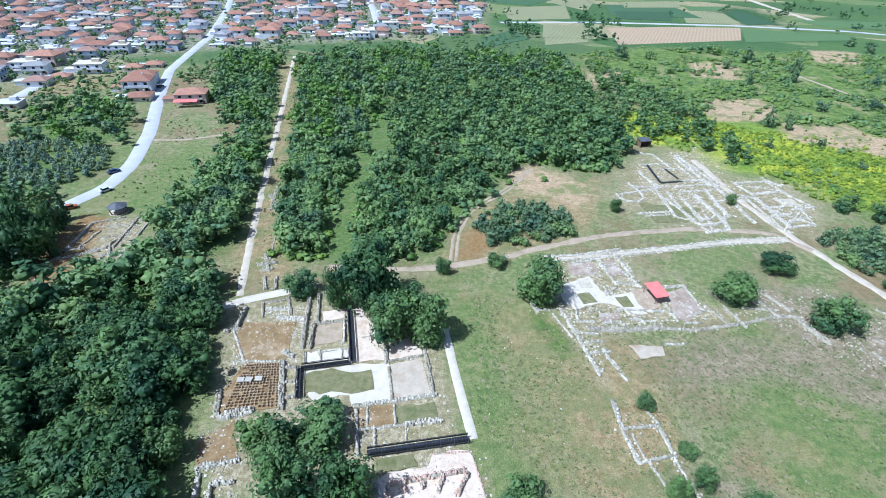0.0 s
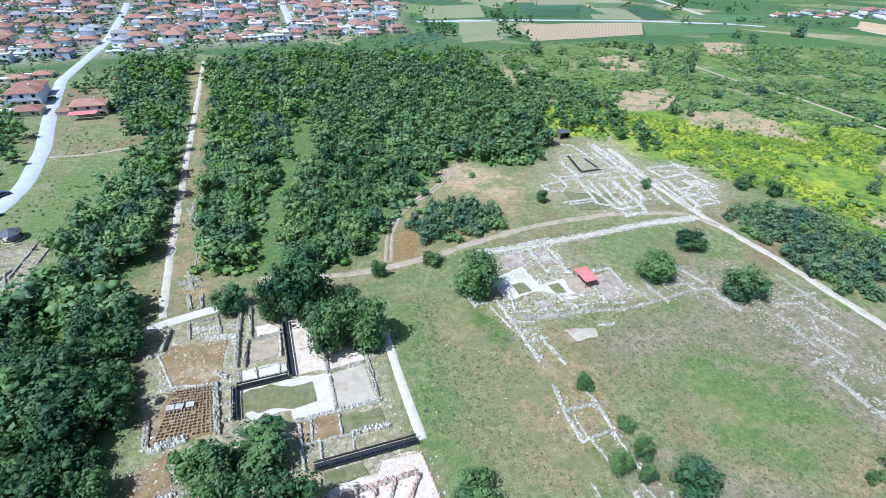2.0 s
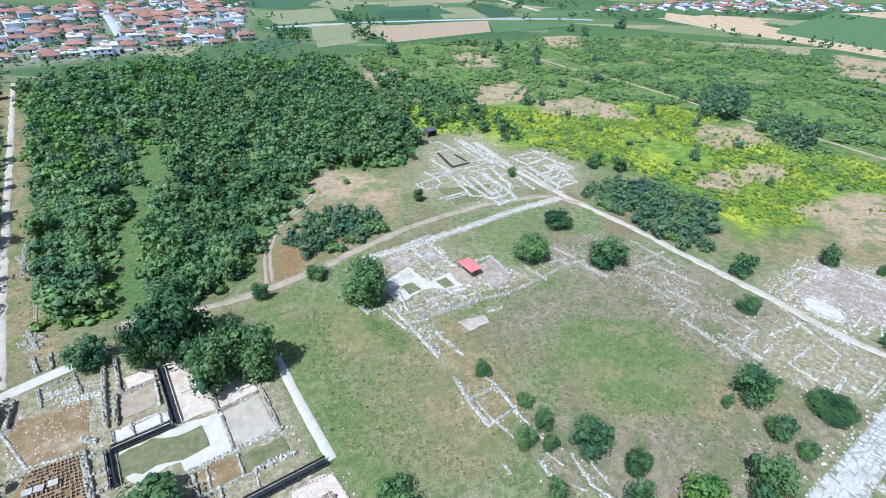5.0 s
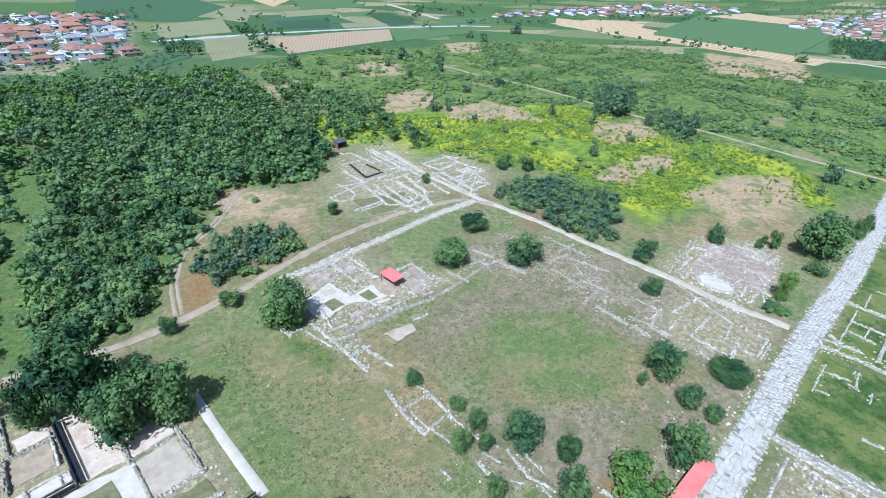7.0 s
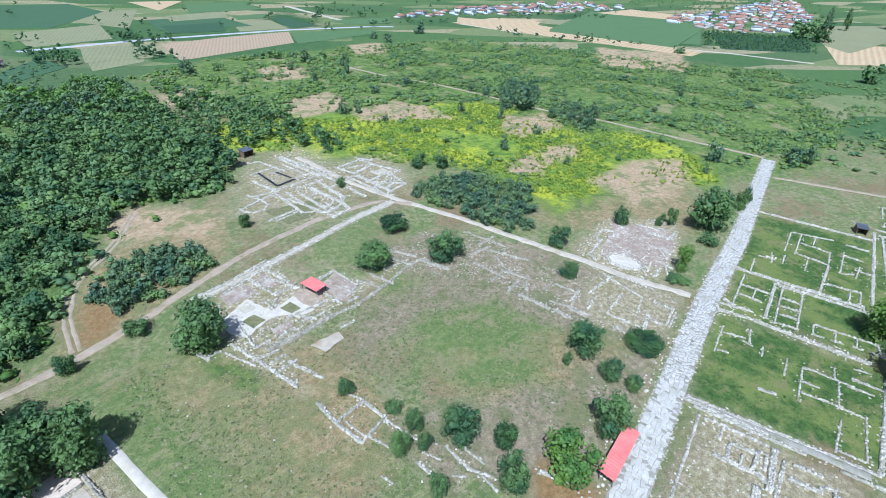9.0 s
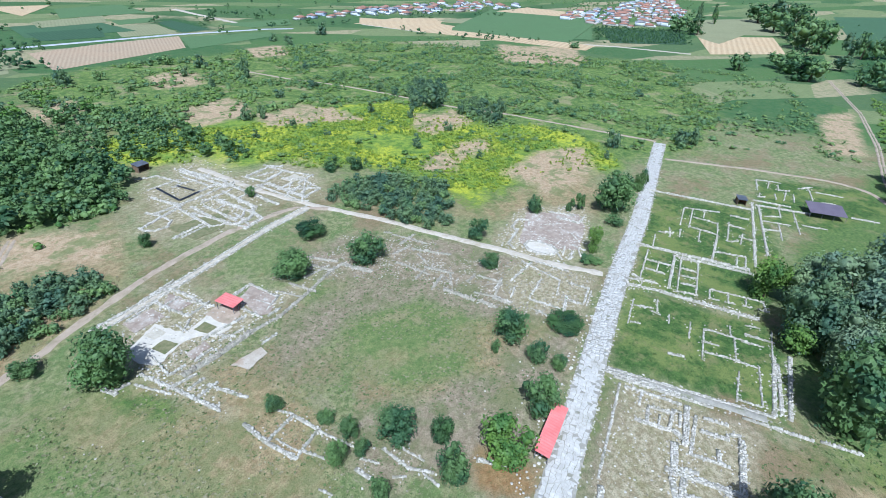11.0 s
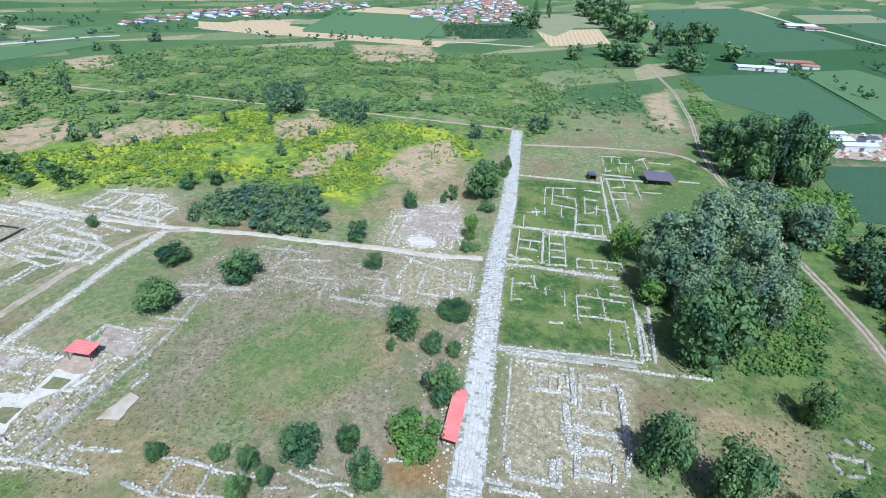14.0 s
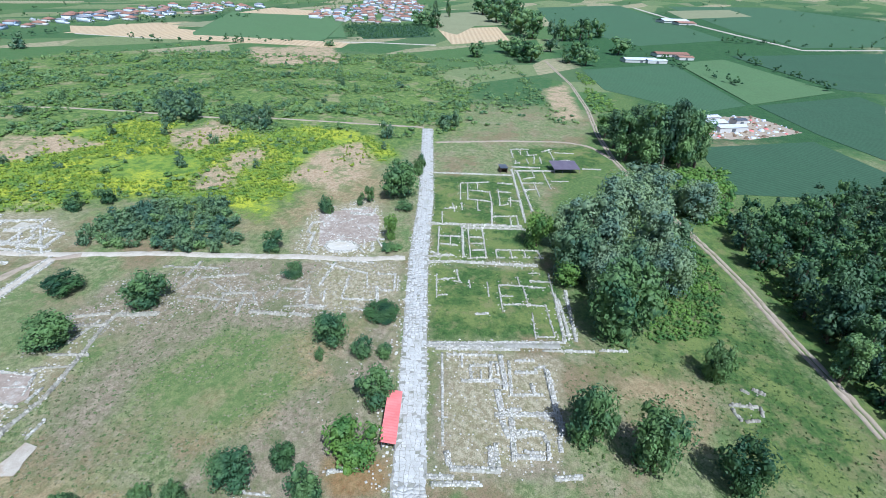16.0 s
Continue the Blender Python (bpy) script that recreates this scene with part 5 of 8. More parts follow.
def ruin(name, label, walls, material, seed, category="ruin", width=0.52, height=0.5, gaps=0.05):
    """One excavated building: each stretch of its low walls is a part, with its facing stones on it."""
    rng = np.random.default_rng(seed)
    root = tagged(new(name), label, category)
    for x0, y0, x1, y1, *more in walls:
        w = (more[0] if more else width) * 0.85
        h = (more[1] if len(more) > 1 else height) * rng.uniform(0.8, 1.2)
        if math.hypot(x1 - x0, y1 - y0) < 0.5:
            continue
        v, f = wall_core(rng, (x0, y0), (x1, y1), w, h)
        core = child("wall", mesh_of("wall", v, f, MORTAR), root)
        v, f = stone_row(rng, (x0, y0), (x1, y1), w, h, gaps)
        run = math.hypot(x1 - x0, y1 - y0)
        for _ in range(int(run * 1.1)):
            t, o = rng.uniform(-0.02, 1.02), rng.choice((-1, 1)) * (w * 0.5 + abs(rng.normal(0, 0.55)))
            SPILL.append((int(rng.integers(6)), x0 + (x1 - x0) * t - (y1 - y0) / run * o, y0 + (y1 - y0) * t + (x1 - x0) / run * o, rng.uniform(0.07, 0.26), rng.uniform(0.06, 0.24), rng.uniform(0, 6.28)))
        tagged(child("stone_facing", mesh_of("stone_facing", v, f, material), core), kind="stuff")
    return root


def chain(line, w=0.7, h=0.45):
    return [(*a, *b, w, h) for a, b in zip(line, line[1:])]


north_block = [(212, 36.7, 219.7, -0.8, 0.9), (203.3, 20.6, 208.2, 8.7), (203.3, 20.6, 186.2, 18.4), (196.7, 16.1, 196.8, 7), (204.2, 17.5, 186.5, 15.4), (206.8, 13.5, 199, 12.7), (197.3, 7.6, 189.1, 6.2), (187, 15.5, 186.9, 5.8), (185.3, 11.4, 177.2, 10.4), (182.4, 17.4, 176.1, 16.4), (175.2, 23.5, 177.6, 18.8), (181.4, 21.1, 173.8, 18.9), (172.4, 23.7, 162.9, 22), (186.9, 5.8, 166.3, 4.1, 0.8), (208, 4.9, 208.4, -1.3), (198.3, 4, 198.7, -1.6), (201.5, 4.2, 183.9, 2.2), (183.9, 2.2, 186.5, -1), (190.4, -0.4, 190.4, -4.7), (193.7, -1.4, 184.5, -1.8), (173.1, 4.4, 175.6, -4.5), (173.9, -2.2, 168.2, -2.8), (174.6, -4.7, 168.8, -5.3), (161, 27.1, 167.2, -6.4, 1.2)]
ruin("house_ruin", "low pale wall foundations of ancient houses in green grass", north_block, WHITE_STONE, 1, width=0.42, gaps=0.12)
far_block = [(258.6, 1.3, 261.7, -8.1), (258.6, 1.3, 245.1, -0.7), (260.3, -3.7, 250.8, -4.2), (258.5, -7.3, 251.2, -8.2), (251.2, -8.2, 253.4, -12), (245.4, -7.2, 238.8, -8.3), (252.1, -11.1, 239.7, -11.1), (249.4, -13.9, 240.8, -14.7), (259.1, -14.9, 265.7, -20.1), (265.2, -18.6, 248.1, -21), (236.7, -1.5, 238.4, -4.2), (242, -1.9, 236.8, -2.1), (260.2, -21.4, 261.7, -31.7), (248.2, -24.3, 249.7, -28.9), (231.3, -0.4, 233.9, -13.8, 0.9), (226.2, -1.9, 231.1, -20.4, 0.9), (231, -9.8, 221.4, -11.1), (216.2, -6, 219.9, -11.1), (211.3, -6.1, 213.9, -14.8), (228.7, -15, 208.1, -18.4), (202.6, -6.3, 205.7, -12.3), (212.7, -11.1, 198.4, -13.4), (217.1, -18.6, 219.4, -26.3), (238.6, -34.1, 240.5, -42.9, 0.8)]
ruin("house_ruin", "far low wall foundations beside a small shelter", far_block, WHITE_STONE, 2, width=0.42)
lane_walls = [(228.1, -0.5, 171, -8, 1), (225.1, -3.2, 182, -10.4, 0.8), (161, 15.1, 165.2, -7.6, 0.9), (137.8, 22.7, 140.5, 15.2, 0.9), (134.3, 22, 136.9, 13.2, 1.2), (136.6, 13.2, 140, -12, 1.3), (140.8, 22.7, 139.8, 19.2, 0.8)]
ruin("street_wall", "pale stone kerbs of narrow ancient side streets", lane_walls, WHITE_STONE, 3, gaps=0.2)
mid_block = [(159.4, 22.6, 140.1, 19.8), (152.6, 21.3, 153.8, 13.6), (147, 20.4, 147.2, 14.7), (153.6, 17.7, 147.1, 16.7), (160.2, 14.4, 140.3, 11.5, 0.9), (160.8, 12.4, 139.8, 9.1), (160.8, 12.4, 161.8, 7), (161.7, 7.4, 142.1, 4.3), (154.4, 11.3, 154.8, 6.4), (149.6, 10.3, 150.8, 5.7), (145.1, 9.3, 146.1, 5.1), (140.2, 8.9, 141.5, 3.9), (147.4, 1.6, 150.3, -12.6), (147.4, 1.6, 142.3, 0.7), (142.3, 0.7, 142.8, -1.5), (147.9, -3.3, 143.5, -4), (143.2, -3.1, 143.9, -5.6), (148.3, -7.9, 144.6, -8.3), (144.4, -7.4, 145, -9.8), (150.1, -12, 145.5, -13.4), (145.3, -11.1, 145.6, -13.8)]
ruin("house_ruin", "clear pale foundation walls of square rooms in dark grass", mid_block, WHITE_STONE, 4, width=0.42, gaps=0.05)
east_block = [(125.1, 17.2, 126.9, 12.4), (132.2, 12.6, 126, 11.1), (128.1, 18.1, 116.3, 16.1), (117, 15.8, 117.8, 13.5), (125.5, 13, 125.2, 10.5), (126.7, 8.1, 122.8, 7.3), (127.1, 2.7, 119.8, 1.7), (110.4, 4.7, 111.7, 1, 0.9), (126.4, -0.8, 127.7, -10.2), (126.3, -0.7, 113.4, -2.7), (116.6, -2.5, 118.2, -9.5), (120.6, -1.8, 121.4, -5.2), (132.4, -6, 127.8, -6.9), (127.1, -7.8, 118.2, -9.5), (126.9, -9.4, 128.1, -14.4), (134.9, -9.3, 136.1, -12.8), (130.7, -9.7, 131.5, -15.6, 0.9), (136.4, -15.4, 124.2, -16.7), (114.5, -10.6, 103.7, -11.5), (104.4, -11.5, 105.2, -16.1), (119.3, -14.2, 105.5, -16.4), (118, -8.7, 118.5, -14.2)]
ruin("house_ruin", "broken wall lines of rooms overgrown with grass", east_block, WHITE_STONE, 5, width=0.42, gaps=0.25, height=0.35)
corridor = [(125.7, -16.8, 104.2, -18.8, 1), (128, -20.1, 104.9, -21.7, 1), (123, -17.8, 105.6, -20.1, 0.9), (96.2, 14.8, 103.8, -18.8, 0.9, 0.3), (94.3, 12.7, 98.5, -7.6, 0.8), (99.3, -13.1, 101.5, -25.3, 0.6), (102.4, -27, 103.7, -34, 0.6)]
ruin("street_wall", "pale stone street walls meeting at a corner", corridor, WHITE_STONE, 6, gaps=0.15)
ruin("basilica_ruin", "white rubble walls of an excavated basilica beside the paved road", [(93.3, 10.8, 73.7, 7.5, 0.6, 0.3), (73.7, 7.5, 66.9, 6.4, 0.6, 0.25), (65.8, 5.5, 62.8, 4.5, 1.3), (62.2, 4.4, 63.5, -4.9, 1.2), (68.7, -2.7, 63.8, -3.3, 1.3), (69.6, -3.6, 63.4, -4.6, 1.0), (94.9, 15.6, 98.0, -0.8, 0.9, 0.3), (92.9, 9.7, 95.0, -1.7, 0.6), (93.3, 6.1, 89.5, 5.4, 0.6), (90.2, 3.9, 91.3, -1.0, 0.8), (92.4, -0.9, 86.3, -1.4, 0.9, 0.7), (84.9, 5.2, 86.3, -1.4, 0.9), (90.3, 3.7, 85.4, 2.8, 0.8), (92.4, -0.9, 92.8, -2.5, 0.6), (95.3, -3.0, 84.4, -4.9, 1.3, 0.6), (92.1, -2.2, 88.5, -3.0, 0.6), (87.0, -1.8, 86.0, -4.2, 1.2), (89.4, 1.2, 86.8, 0.7, 0.5)], WHITE_STONE, 7)
ruin("basilica_ruin", "white rubble rooms with a small rounded apse", [(84.0, -3.0, 76.3, -4.7, 1.6), (76.7, -2.9, 79.4, -15.8, 1.3), (78.2, -5.2, 79.3, -8.1, 1.0), (83.0, -6.2, 84.4, -12.9, 0.7), (90.2, -6.5, 91.3, -11.7, 1.0), (94.1, -6.4, 95.1, -11.1, 0.7), (92.1, -11.1, 93.7, -13.7, 0.6), (93.8, -5.1, 83.0, -6.2, 0.8), (92.8, -13.9, 79.4, -15.9, 1.4, 0.6), (79.4, -15.9, 75.8, -16.9, 1.5), (75.8, -16.9, 72.8, -16.1, 1.2), (72.8, -16.1, 70.2, -16.3, 1.0), (87.4, -10.4, 84.1, -11.3, 0.9), (76.6, -6.4, 66.4, -7.4, 1.3), (72.4, -7.2, 73.3, -9.9, 1.9), (73.3, -9.9, 73.6, -12.7, 1.2), (73.6, -12.7, 71.7, -13.8, 1.0), (71.7, -13.8, 67.8, -13.9, 0.8), (67.3, -7.3, 68.0, -13.2, 1.2), (68.7, -9.1, 69.1, -12.9, 0.6), (75.5, -4.5, 71.5, -6.1, 1.2), (59.8, 8.5, 60.5, 3.6, 1.2, 0.3), (58.5, 7.4, 60.1, -1.3, 1.2, 0.3), (63.9, -14.7, 65.2, -19.8, 1.2, 0.3), (78.6, -12.2, 77.6, -14.5, 0.8)], WHITE_STONE, 8)
ruin("shop_ruin", "tumbled grey stone walls of a row of ancient shops", [(89.6, 93.2, 92.1, 83.9, 1.6, 0.4), (85.7, 104.1, 89.7, 95.1, 0.9), (83.3, 99.7, 85.2, 92.5, 0.7), (112.2, 96.6, 113.7, 94.1, 0.5), (109.3, 87.5, 118.0, 88.0, 0.7), (113.1, 93.6, 115.5, 81.0, 0.5), (109.7, 83.0, 113.1, 74.5, 0.6), (100.5, 81.6, 101.0, 77.5, 0.7), (108.6, 79.7, 105.9, 74.0, 0.6), (113.1, 74.5, 114.7, 71.5, 0.7), (96.9, 71.5, 102.4, 72.1, 0.6), (104.0, 73.5, 106.3, 64.8, 0.9), (96.7, 65.1, 103.6, 66.7, 0.9), (105.6, 65.3, 101.2, 61.8, 0.6), (98.2, 62.4, 99.1, 52.7, 1.3, 0.4), (105.1, 59.0, 109.3, 59.2, 0.6), (110.0, 58.7, 111.3, 51.3, 0.5), (111.3, 51.3, 105.0, 49.8, 0.7), (102.1, 54.9, 104.0, 49.1, 0.6), (103.4, 49.5, 104.0, 44.8, 1.1), (99.7, 52.2, 100.0, 46.4, 0.9), (103.3, 85.5, 111.0, 84.2, 0.5), (101.0, 77.5, 101.3, 70.1, 0.5)], STONE, 9, gaps=0.22)
ruin("shop_ruin", "pale stone walls of shops beside the paved crossing", [(127.1, 49.3, 114.1, 49.5, 0.7), (125.7, 52.2, 123.1, 38.2, 0.5), (123.1, 38.2, 115.9, 36.1, 0.5), (123.7, 35.8, 124.5, 30.0, 0.6), (124.5, 30.0, 116.3, 28.4, 0.6), (117.1, 33.6, 109.9, 31.4, 1.0), (115.3, 32.3, 116.2, 28.7, 0.7), (120.4, 42.9, 110.2, 41.6, 0.6), (113.4, 52.3, 106.6, 50.8, 0.8), (104.2, 49.7, 104.2, 44.2, 0.6), (123.8, 28.9, 116.5, 27.5, 0.5), (128.3, 48.8, 129.5, 38.4, 0.5), (111.7, 47.1, 106.5, 45.6, 0.5), (108.9, 41.2, 110.4, 32.8, 0.5), (105.7, 37.7, 105.4, 31.4, 0.5)], WHITE_STONE, 10, gaps=0.18)
ruin("stoa_wall", "long grey stone wall closing off the open square", [(36.2, 87.2, 45.0, 87.0, 1.4, 1.0), (45.0, 87.0, 53.8, 88.0, 1.2, 0.8), (53.8, 88.0, 62.3, 87.6, 0.9, 0.5), (62.3, 87.6, 73.7, 90.0, 0.9, 0.5), (73.7, 90.0, 84.5, 93.0, 0.9, 0.5), (84.5, 93.0, 89.6, 93.2, 0.9, 0.5), (73.2, 97.4, 75.0, 89.1, 0.6), (68.8, 96.9, 70.9, 90.3, 0.5), (77.4, 96.2, 86.5, 95.4, 0.6, 0.4)], STONE, 11, gaps=0.1)
ruin("villa_ruin", "pale foundation walls of a villa with cement-capped rooms", [(31.4, 117.2, 39.5, 118.0, 1.0), (39.5, 118.0, 54.4, 122.1, 0.8), (37.9, 114.1, 46.4, 116.6, 0.6), (46.4, 116.6, 47.1, 110.9, 1.0), (47.6, 119.3, 52.0, 119.1, 0.8), (52.0, 119.1, 53.4, 109.8, 0.7), (51.1, 113.9, 45.5, 113.0, 0.5), (47.1, 110.9, 48.3, 105.0, 0.7), (48.3, 105.0, 55.0, 106.2, 0.6), (51.5, 111.1, 54.6, 103.8, 0.6), (53.4, 109.8, 53.6, 105.2, 0.6), (44.0, 100.4, 48.0, 103.6, 0.6), (44.7, 104.4, 44.8, 99.8, 0.5), (45.2, 94.5, 56.8, 94.1, 0.6), (47.7, 94.7, 50.6, 89.7, 0.5), (31.1, 94.7, 33.4, 84.5, 0.8), (33.4, 84.5, 35.5, 73.1, 1.0), (34.3, 79.3, 39.6, 79.9, 0.6), (38.0, 81.0, 39.2, 76.7, 0.8), (39.2, 76.7, 40.8, 71.6, 0.8), (24.3, 96.4, 25.5, 92.7, 1.0), (25.4, 94.0, 28.3, 93.8, 0.8), (32.1, 86.1, 38.3, 85.6, 0.8), (28.9, 92.6, 32.0, 84.4, 0.5), (34.7, 82.8, 38.4, 83.1, 0.6), (35.5, 98.0, 34.5, 89.6, 0.5), (34.5, 89.6, 38.2, 89.9, 0.6), (40.2, 89.3, 45.2, 90.1, 0.6), (47.4, 91.2, 53.6, 90.4, 0.5), (52.8, 82.6, 57.2, 82.9, 0.7, 0.3)], WHITE_STONE, 12, gaps=0.15)
ruin("villa_ruin", "low walls of an earth-floored room beside a red shelter", [(60.1, 103.9, 66.3, 104.8, 0.8), (66.3, 104.8, 67.2, 94.6, 0.7), (58.2, 97.9, 59.1, 90.9, 0.6), (67.2, 94.6, 61.7, 92.1, 0.5), (60.3, 90.0, 64.4, 90.1, 0.6), (62.8, 97.9, 64.1, 92.9, 0.4, 0.25)], WHITE_STONE, 13, gaps=0.2)
ruin("chapel_ruin", "small rectangular ruin of low pale walls in the meadow", [(36.3, 66.5, 36.2, 59.6, 0.95, 0.5), (36.2, 59.6, 37.2, 52.6, 0.95, 0.5), (36.2, 59.6, 43.4, 60.6, 0.6, 0.7), (43.4, 60.6, 44.1, 54.1, 0.8, 0.5), (44.1, 54.1, 38.0, 52.8, 0.6, 0.6), (37.8, 58.9, 38.4, 53.8, 0.4, 0.3), (41.8, 65.7, 43.6, 60.9, 0.5, 0.25), (43.9, 53.8, 45.3, 46.4, 0.6, 0.25), (39.0, 52.8, 40.3, 48.7, 0.6, 0.3), (42.2, 42.6, 42.3, 38.8, 0.9, 0.3), (48.4, 41.6, 48.0, 35.1, 0.7, 0.3), (48.0, 35.1, 50.0, 30.8, 0.7, 0.3), (44.2, 43.3, 45.5, 40.0, 0.45, 0.25), (35.5, 44.8, 36.1, 42.3, 0.5, 0.25), (48.8, 32.4, 48.4, 28.6, 0.5, 0.3), (56.9, 26.1, 59.1, 21.0, 0.9, 0.4), (50.5, 39.2, 50.9, 33.6, 0.45, 0.25), (44.8, 36.2, 46.4, 34.3, 0.5, 0.3)], WHITE_STONE, 14, gaps=0.18)
ruin("octagon_ruin", "rounded white foundation walls on bare stony ground", [(144.3, 65.5, 150.8, 66.5, 0.9), (150.8, 66.5, 152.6, 63.3, 0.8), (152.6, 63.3, 149.0, 61.3, 0.7), (144.3, 65.5, 142.8, 62.9, 0.7), (144.1, 63.0, 133.3, 60.8, 0.9), (133.3, 60.8, 131.1, 57.8, 0.8), (135.7, 56.2, 138.4, 56.3, 1.0), (138.4, 56.3, 140.4, 53.1, 1.0), (140.4, 53.1, 140.5, 48.3, 1.0), (140.5, 48.3, 138.7, 45.8, 1.0), (138.7, 45.8, 136.0, 45.9, 1.0), (136.0, 45.9, 133.7, 48.9, 1.0), (133.7, 48.9, 133.0, 53.3, 1.0), (133.0, 53.3, 135.7, 56.2, 1.0), (137.3, 45.3, 134.9, 42.7, 0.6), (143.3, 45.3, 137.7, 43.6, 0.6), (142.1, 42.0, 136.5, 40.8, 0.9), (145.7, 44.0, 145.0, 38.9, 0.6), (163.8, 60.3, 167.3, 51.5, 0.6), (161.8, 56.3, 162.6, 48.0, 1.6, 0.4), (162.6, 48.0, 168.2, 48.5, 0.8), (143.6, 55.2, 143.4, 46.3, 0.4, 0.2), (153.2, 57.6, 157.8, 52.9, 0.4, 0.2), (153.6, 47.4, 149.5, 42.6, 0.5, 0.25), (144.4, 41.1, 140.6, 38.7, 0.6)], WHITE_STONE, 24)
ruin("bath_ruin", "close-set white walls of rooms north of the paths", [(80.2, 155.3, 85.7, 133.1, 0.9), (86.2, 157.4, 86.4, 139.7, 1.0), (91.9, 158.7, 94.0, 140.1, 1.4), (94.0, 140.1, 92.8, 134.7, 1.5), (92.8, 134.7, 84.8, 132.7, 1.3), (86.6, 160.3, 101.0, 162.8, 0.8), (71.9, 163.8, 89.3, 165.0, 0.9), (89.3, 165.0, 105.8, 168.3, 0.8), (87.3, 180.2, 103.8, 181.0, 0.6), (95.7, 186.2, 97.4, 170.1, 0.6), (102.8, 170.2, 103.8, 139.5, 1.5), (98.0, 192.8, 101.2, 167.6, 1.3), (109.3, 158.8, 111.0, 134.7, 0.9), (112.9, 160.0, 125.6, 163.1, 0.8), (125.6, 163.1, 129.8, 152.7, 0.8), (111.7, 150.3, 123.3, 139.2, 0.8), (120.0, 151.8, 109.6, 141.8, 0.7), (126.9, 150.9, 112.6, 136.7, 0.7), (108.0, 139.7, 112.8, 133.5, 0.7), (114.5, 166.4, 122.5, 165.1, 0.6), (96.5, 153.7, 111.2, 157.5, 0.7), (86.2, 151.2, 92.4, 153.3, 0.6), (79.2, 171.6, 82.1, 163.2, 0.6), (89.6, 144.8, 87.6, 135.0, 0.7)], WHITE_STONE, 28, gaps=0.12)
theatre = [(63.9, 157.4, 80.6, 162.7, 0.9), (78, 177.1, 80.6, 162.7, 0.8), (70.4, 166.8, 72.5, 161.4, 0.8), (82.2, 197, 89.7, 194.4), (89.7, 194.4, 92.7, 179.5), (80.4, 184.2, 93.4, 185.5), (79.5, 162.7, 78.7, 142.1, 1.2), (78.7, 142.1, 82.1, 140.4, 1), (82.9, 160.6, 82.9, 142.3, 1), (88, 163.1, 94, 156.8), (91.5, 169.4, 100.8, 170.9, 1.1), (97.6, 163.6, 97, 142.9, 1), (99.4, 195.1, 104.1, 170.1, 1.5), (99.5, 186.4, 100.7, 177.4), (99.7, 166.1, 104.5, 166.3, 0.9), (91.5, 156.7, 93.3, 146.6, 1.6, 0.8)]
ruin("bath_ruin", "pale stone foundations with a rounded apse beside the wood", theatre, WHITE_STONE, 15)
apse = [(82.4, 141.2), (85.1, 137.3), (89.2, 137.5), (92.7, 139.1), (96.4, 143.7), (97, 148.7), (96.2, 151.9)]
inner = [(85.6, 145.1), (87.4, 141), (90.1, 141.1), (92.7, 143.9), (93.7, 147.4)]
ring = [(63.7, 158.3), (63.9, 154.9), (66.4, 152.5), (69.8, 152.2), (72.9, 155.3), (72.8, 159.2)]
ruin("apse_ruin", "curved white stone apse of an ancient building", chain(apse, 1.3, 0.6) + chain(inner, 0.9, 0.5), WHITE_STONE, 16, gaps=0.03)
ruin("round_ruin", "ring-shaped white stone foundation in the grass", chain(ring, 0.8, 0.4), WHITE_STONE, 17, gaps=0.03)
blocks = [(66.7, 143.8, 78.3, 145.5, 1.1, 0.5), (68.5, 142.4, 77.9, 143.6, 1, 0.4)]
ruin("stone_row", "row of pale carved blocks laid out on the grass", blocks, WHITE_STONE, 18, category="stones", gaps=0.2)
corner = [(111.3, 169, 124.7, 171.2, 0.9), (111.3, 169, 113.6, 159.6, 0.9), (113.2, 159.5, 123.1, 161.8), (124.7, 171.2, 126.6, 158.9, 1), (124.4, 174.7, 128.2, 167.1), (125, 169.8, 129.6, 167.7), (109, 159.3, 115, 155.3), (113.3, 157.8, 114.2, 136.2, 1.6), (120.7, 158.2, 124.6, 148.9), (112.1, 149.9, 120, 151, 0.9), (121.2, 148.7, 131.2, 151.6, 0.9), (112.3, 143.3, 120.2, 146.3, 0.9), (113.1, 139.6, 123.7, 144.2, 0.9), (113.5, 137.2, 123.3, 139, 0.9), (125, 150.1, 122.9, 138.3), (120.3, 153.9, 125.4, 151.7)]
ruin("corner_ruin", "bright rubble walls of a ruin at the meeting of the paths", corner, WHITE_STONE, 19)
west = [(-102.3, 100.6, -101.7, 106.8), (-105, 107.9, -103.1, 112), (-103, 110.6, -93.9, 115.1), (-107, 114.3, -98.8, 116.4), (-103.4, 116.2, -104.5, 130.1, 0.8), (-100.4, 116.3, -99.7, 125.4), (-104.3, 129.8, -96.8, 133.9), (-102.3, 127.9, -90.8, 129.1), (-92.5, 134.1, -91.1, 116.7), (-88.4, 134, -87.6, 123.7), (-87.6, 121.3, -86, 107.4, 0.9), (-97.8, 114.7, -93.1, 116.6, 0.8), (-93.4, 116.6, -92.4, 121.1), (-91.7, 106.9, -91.6, 113.8, 1), (-93.2, 113.5, -86.3, 114), (-97.4, 122.1, -90, 124.3), (-93.5, 119.5, -87.4, 108.6)]
ruin("west_ruin", "grey wall remains on brown earth below tall trees", west, STONE, 20, gaps=0.15)
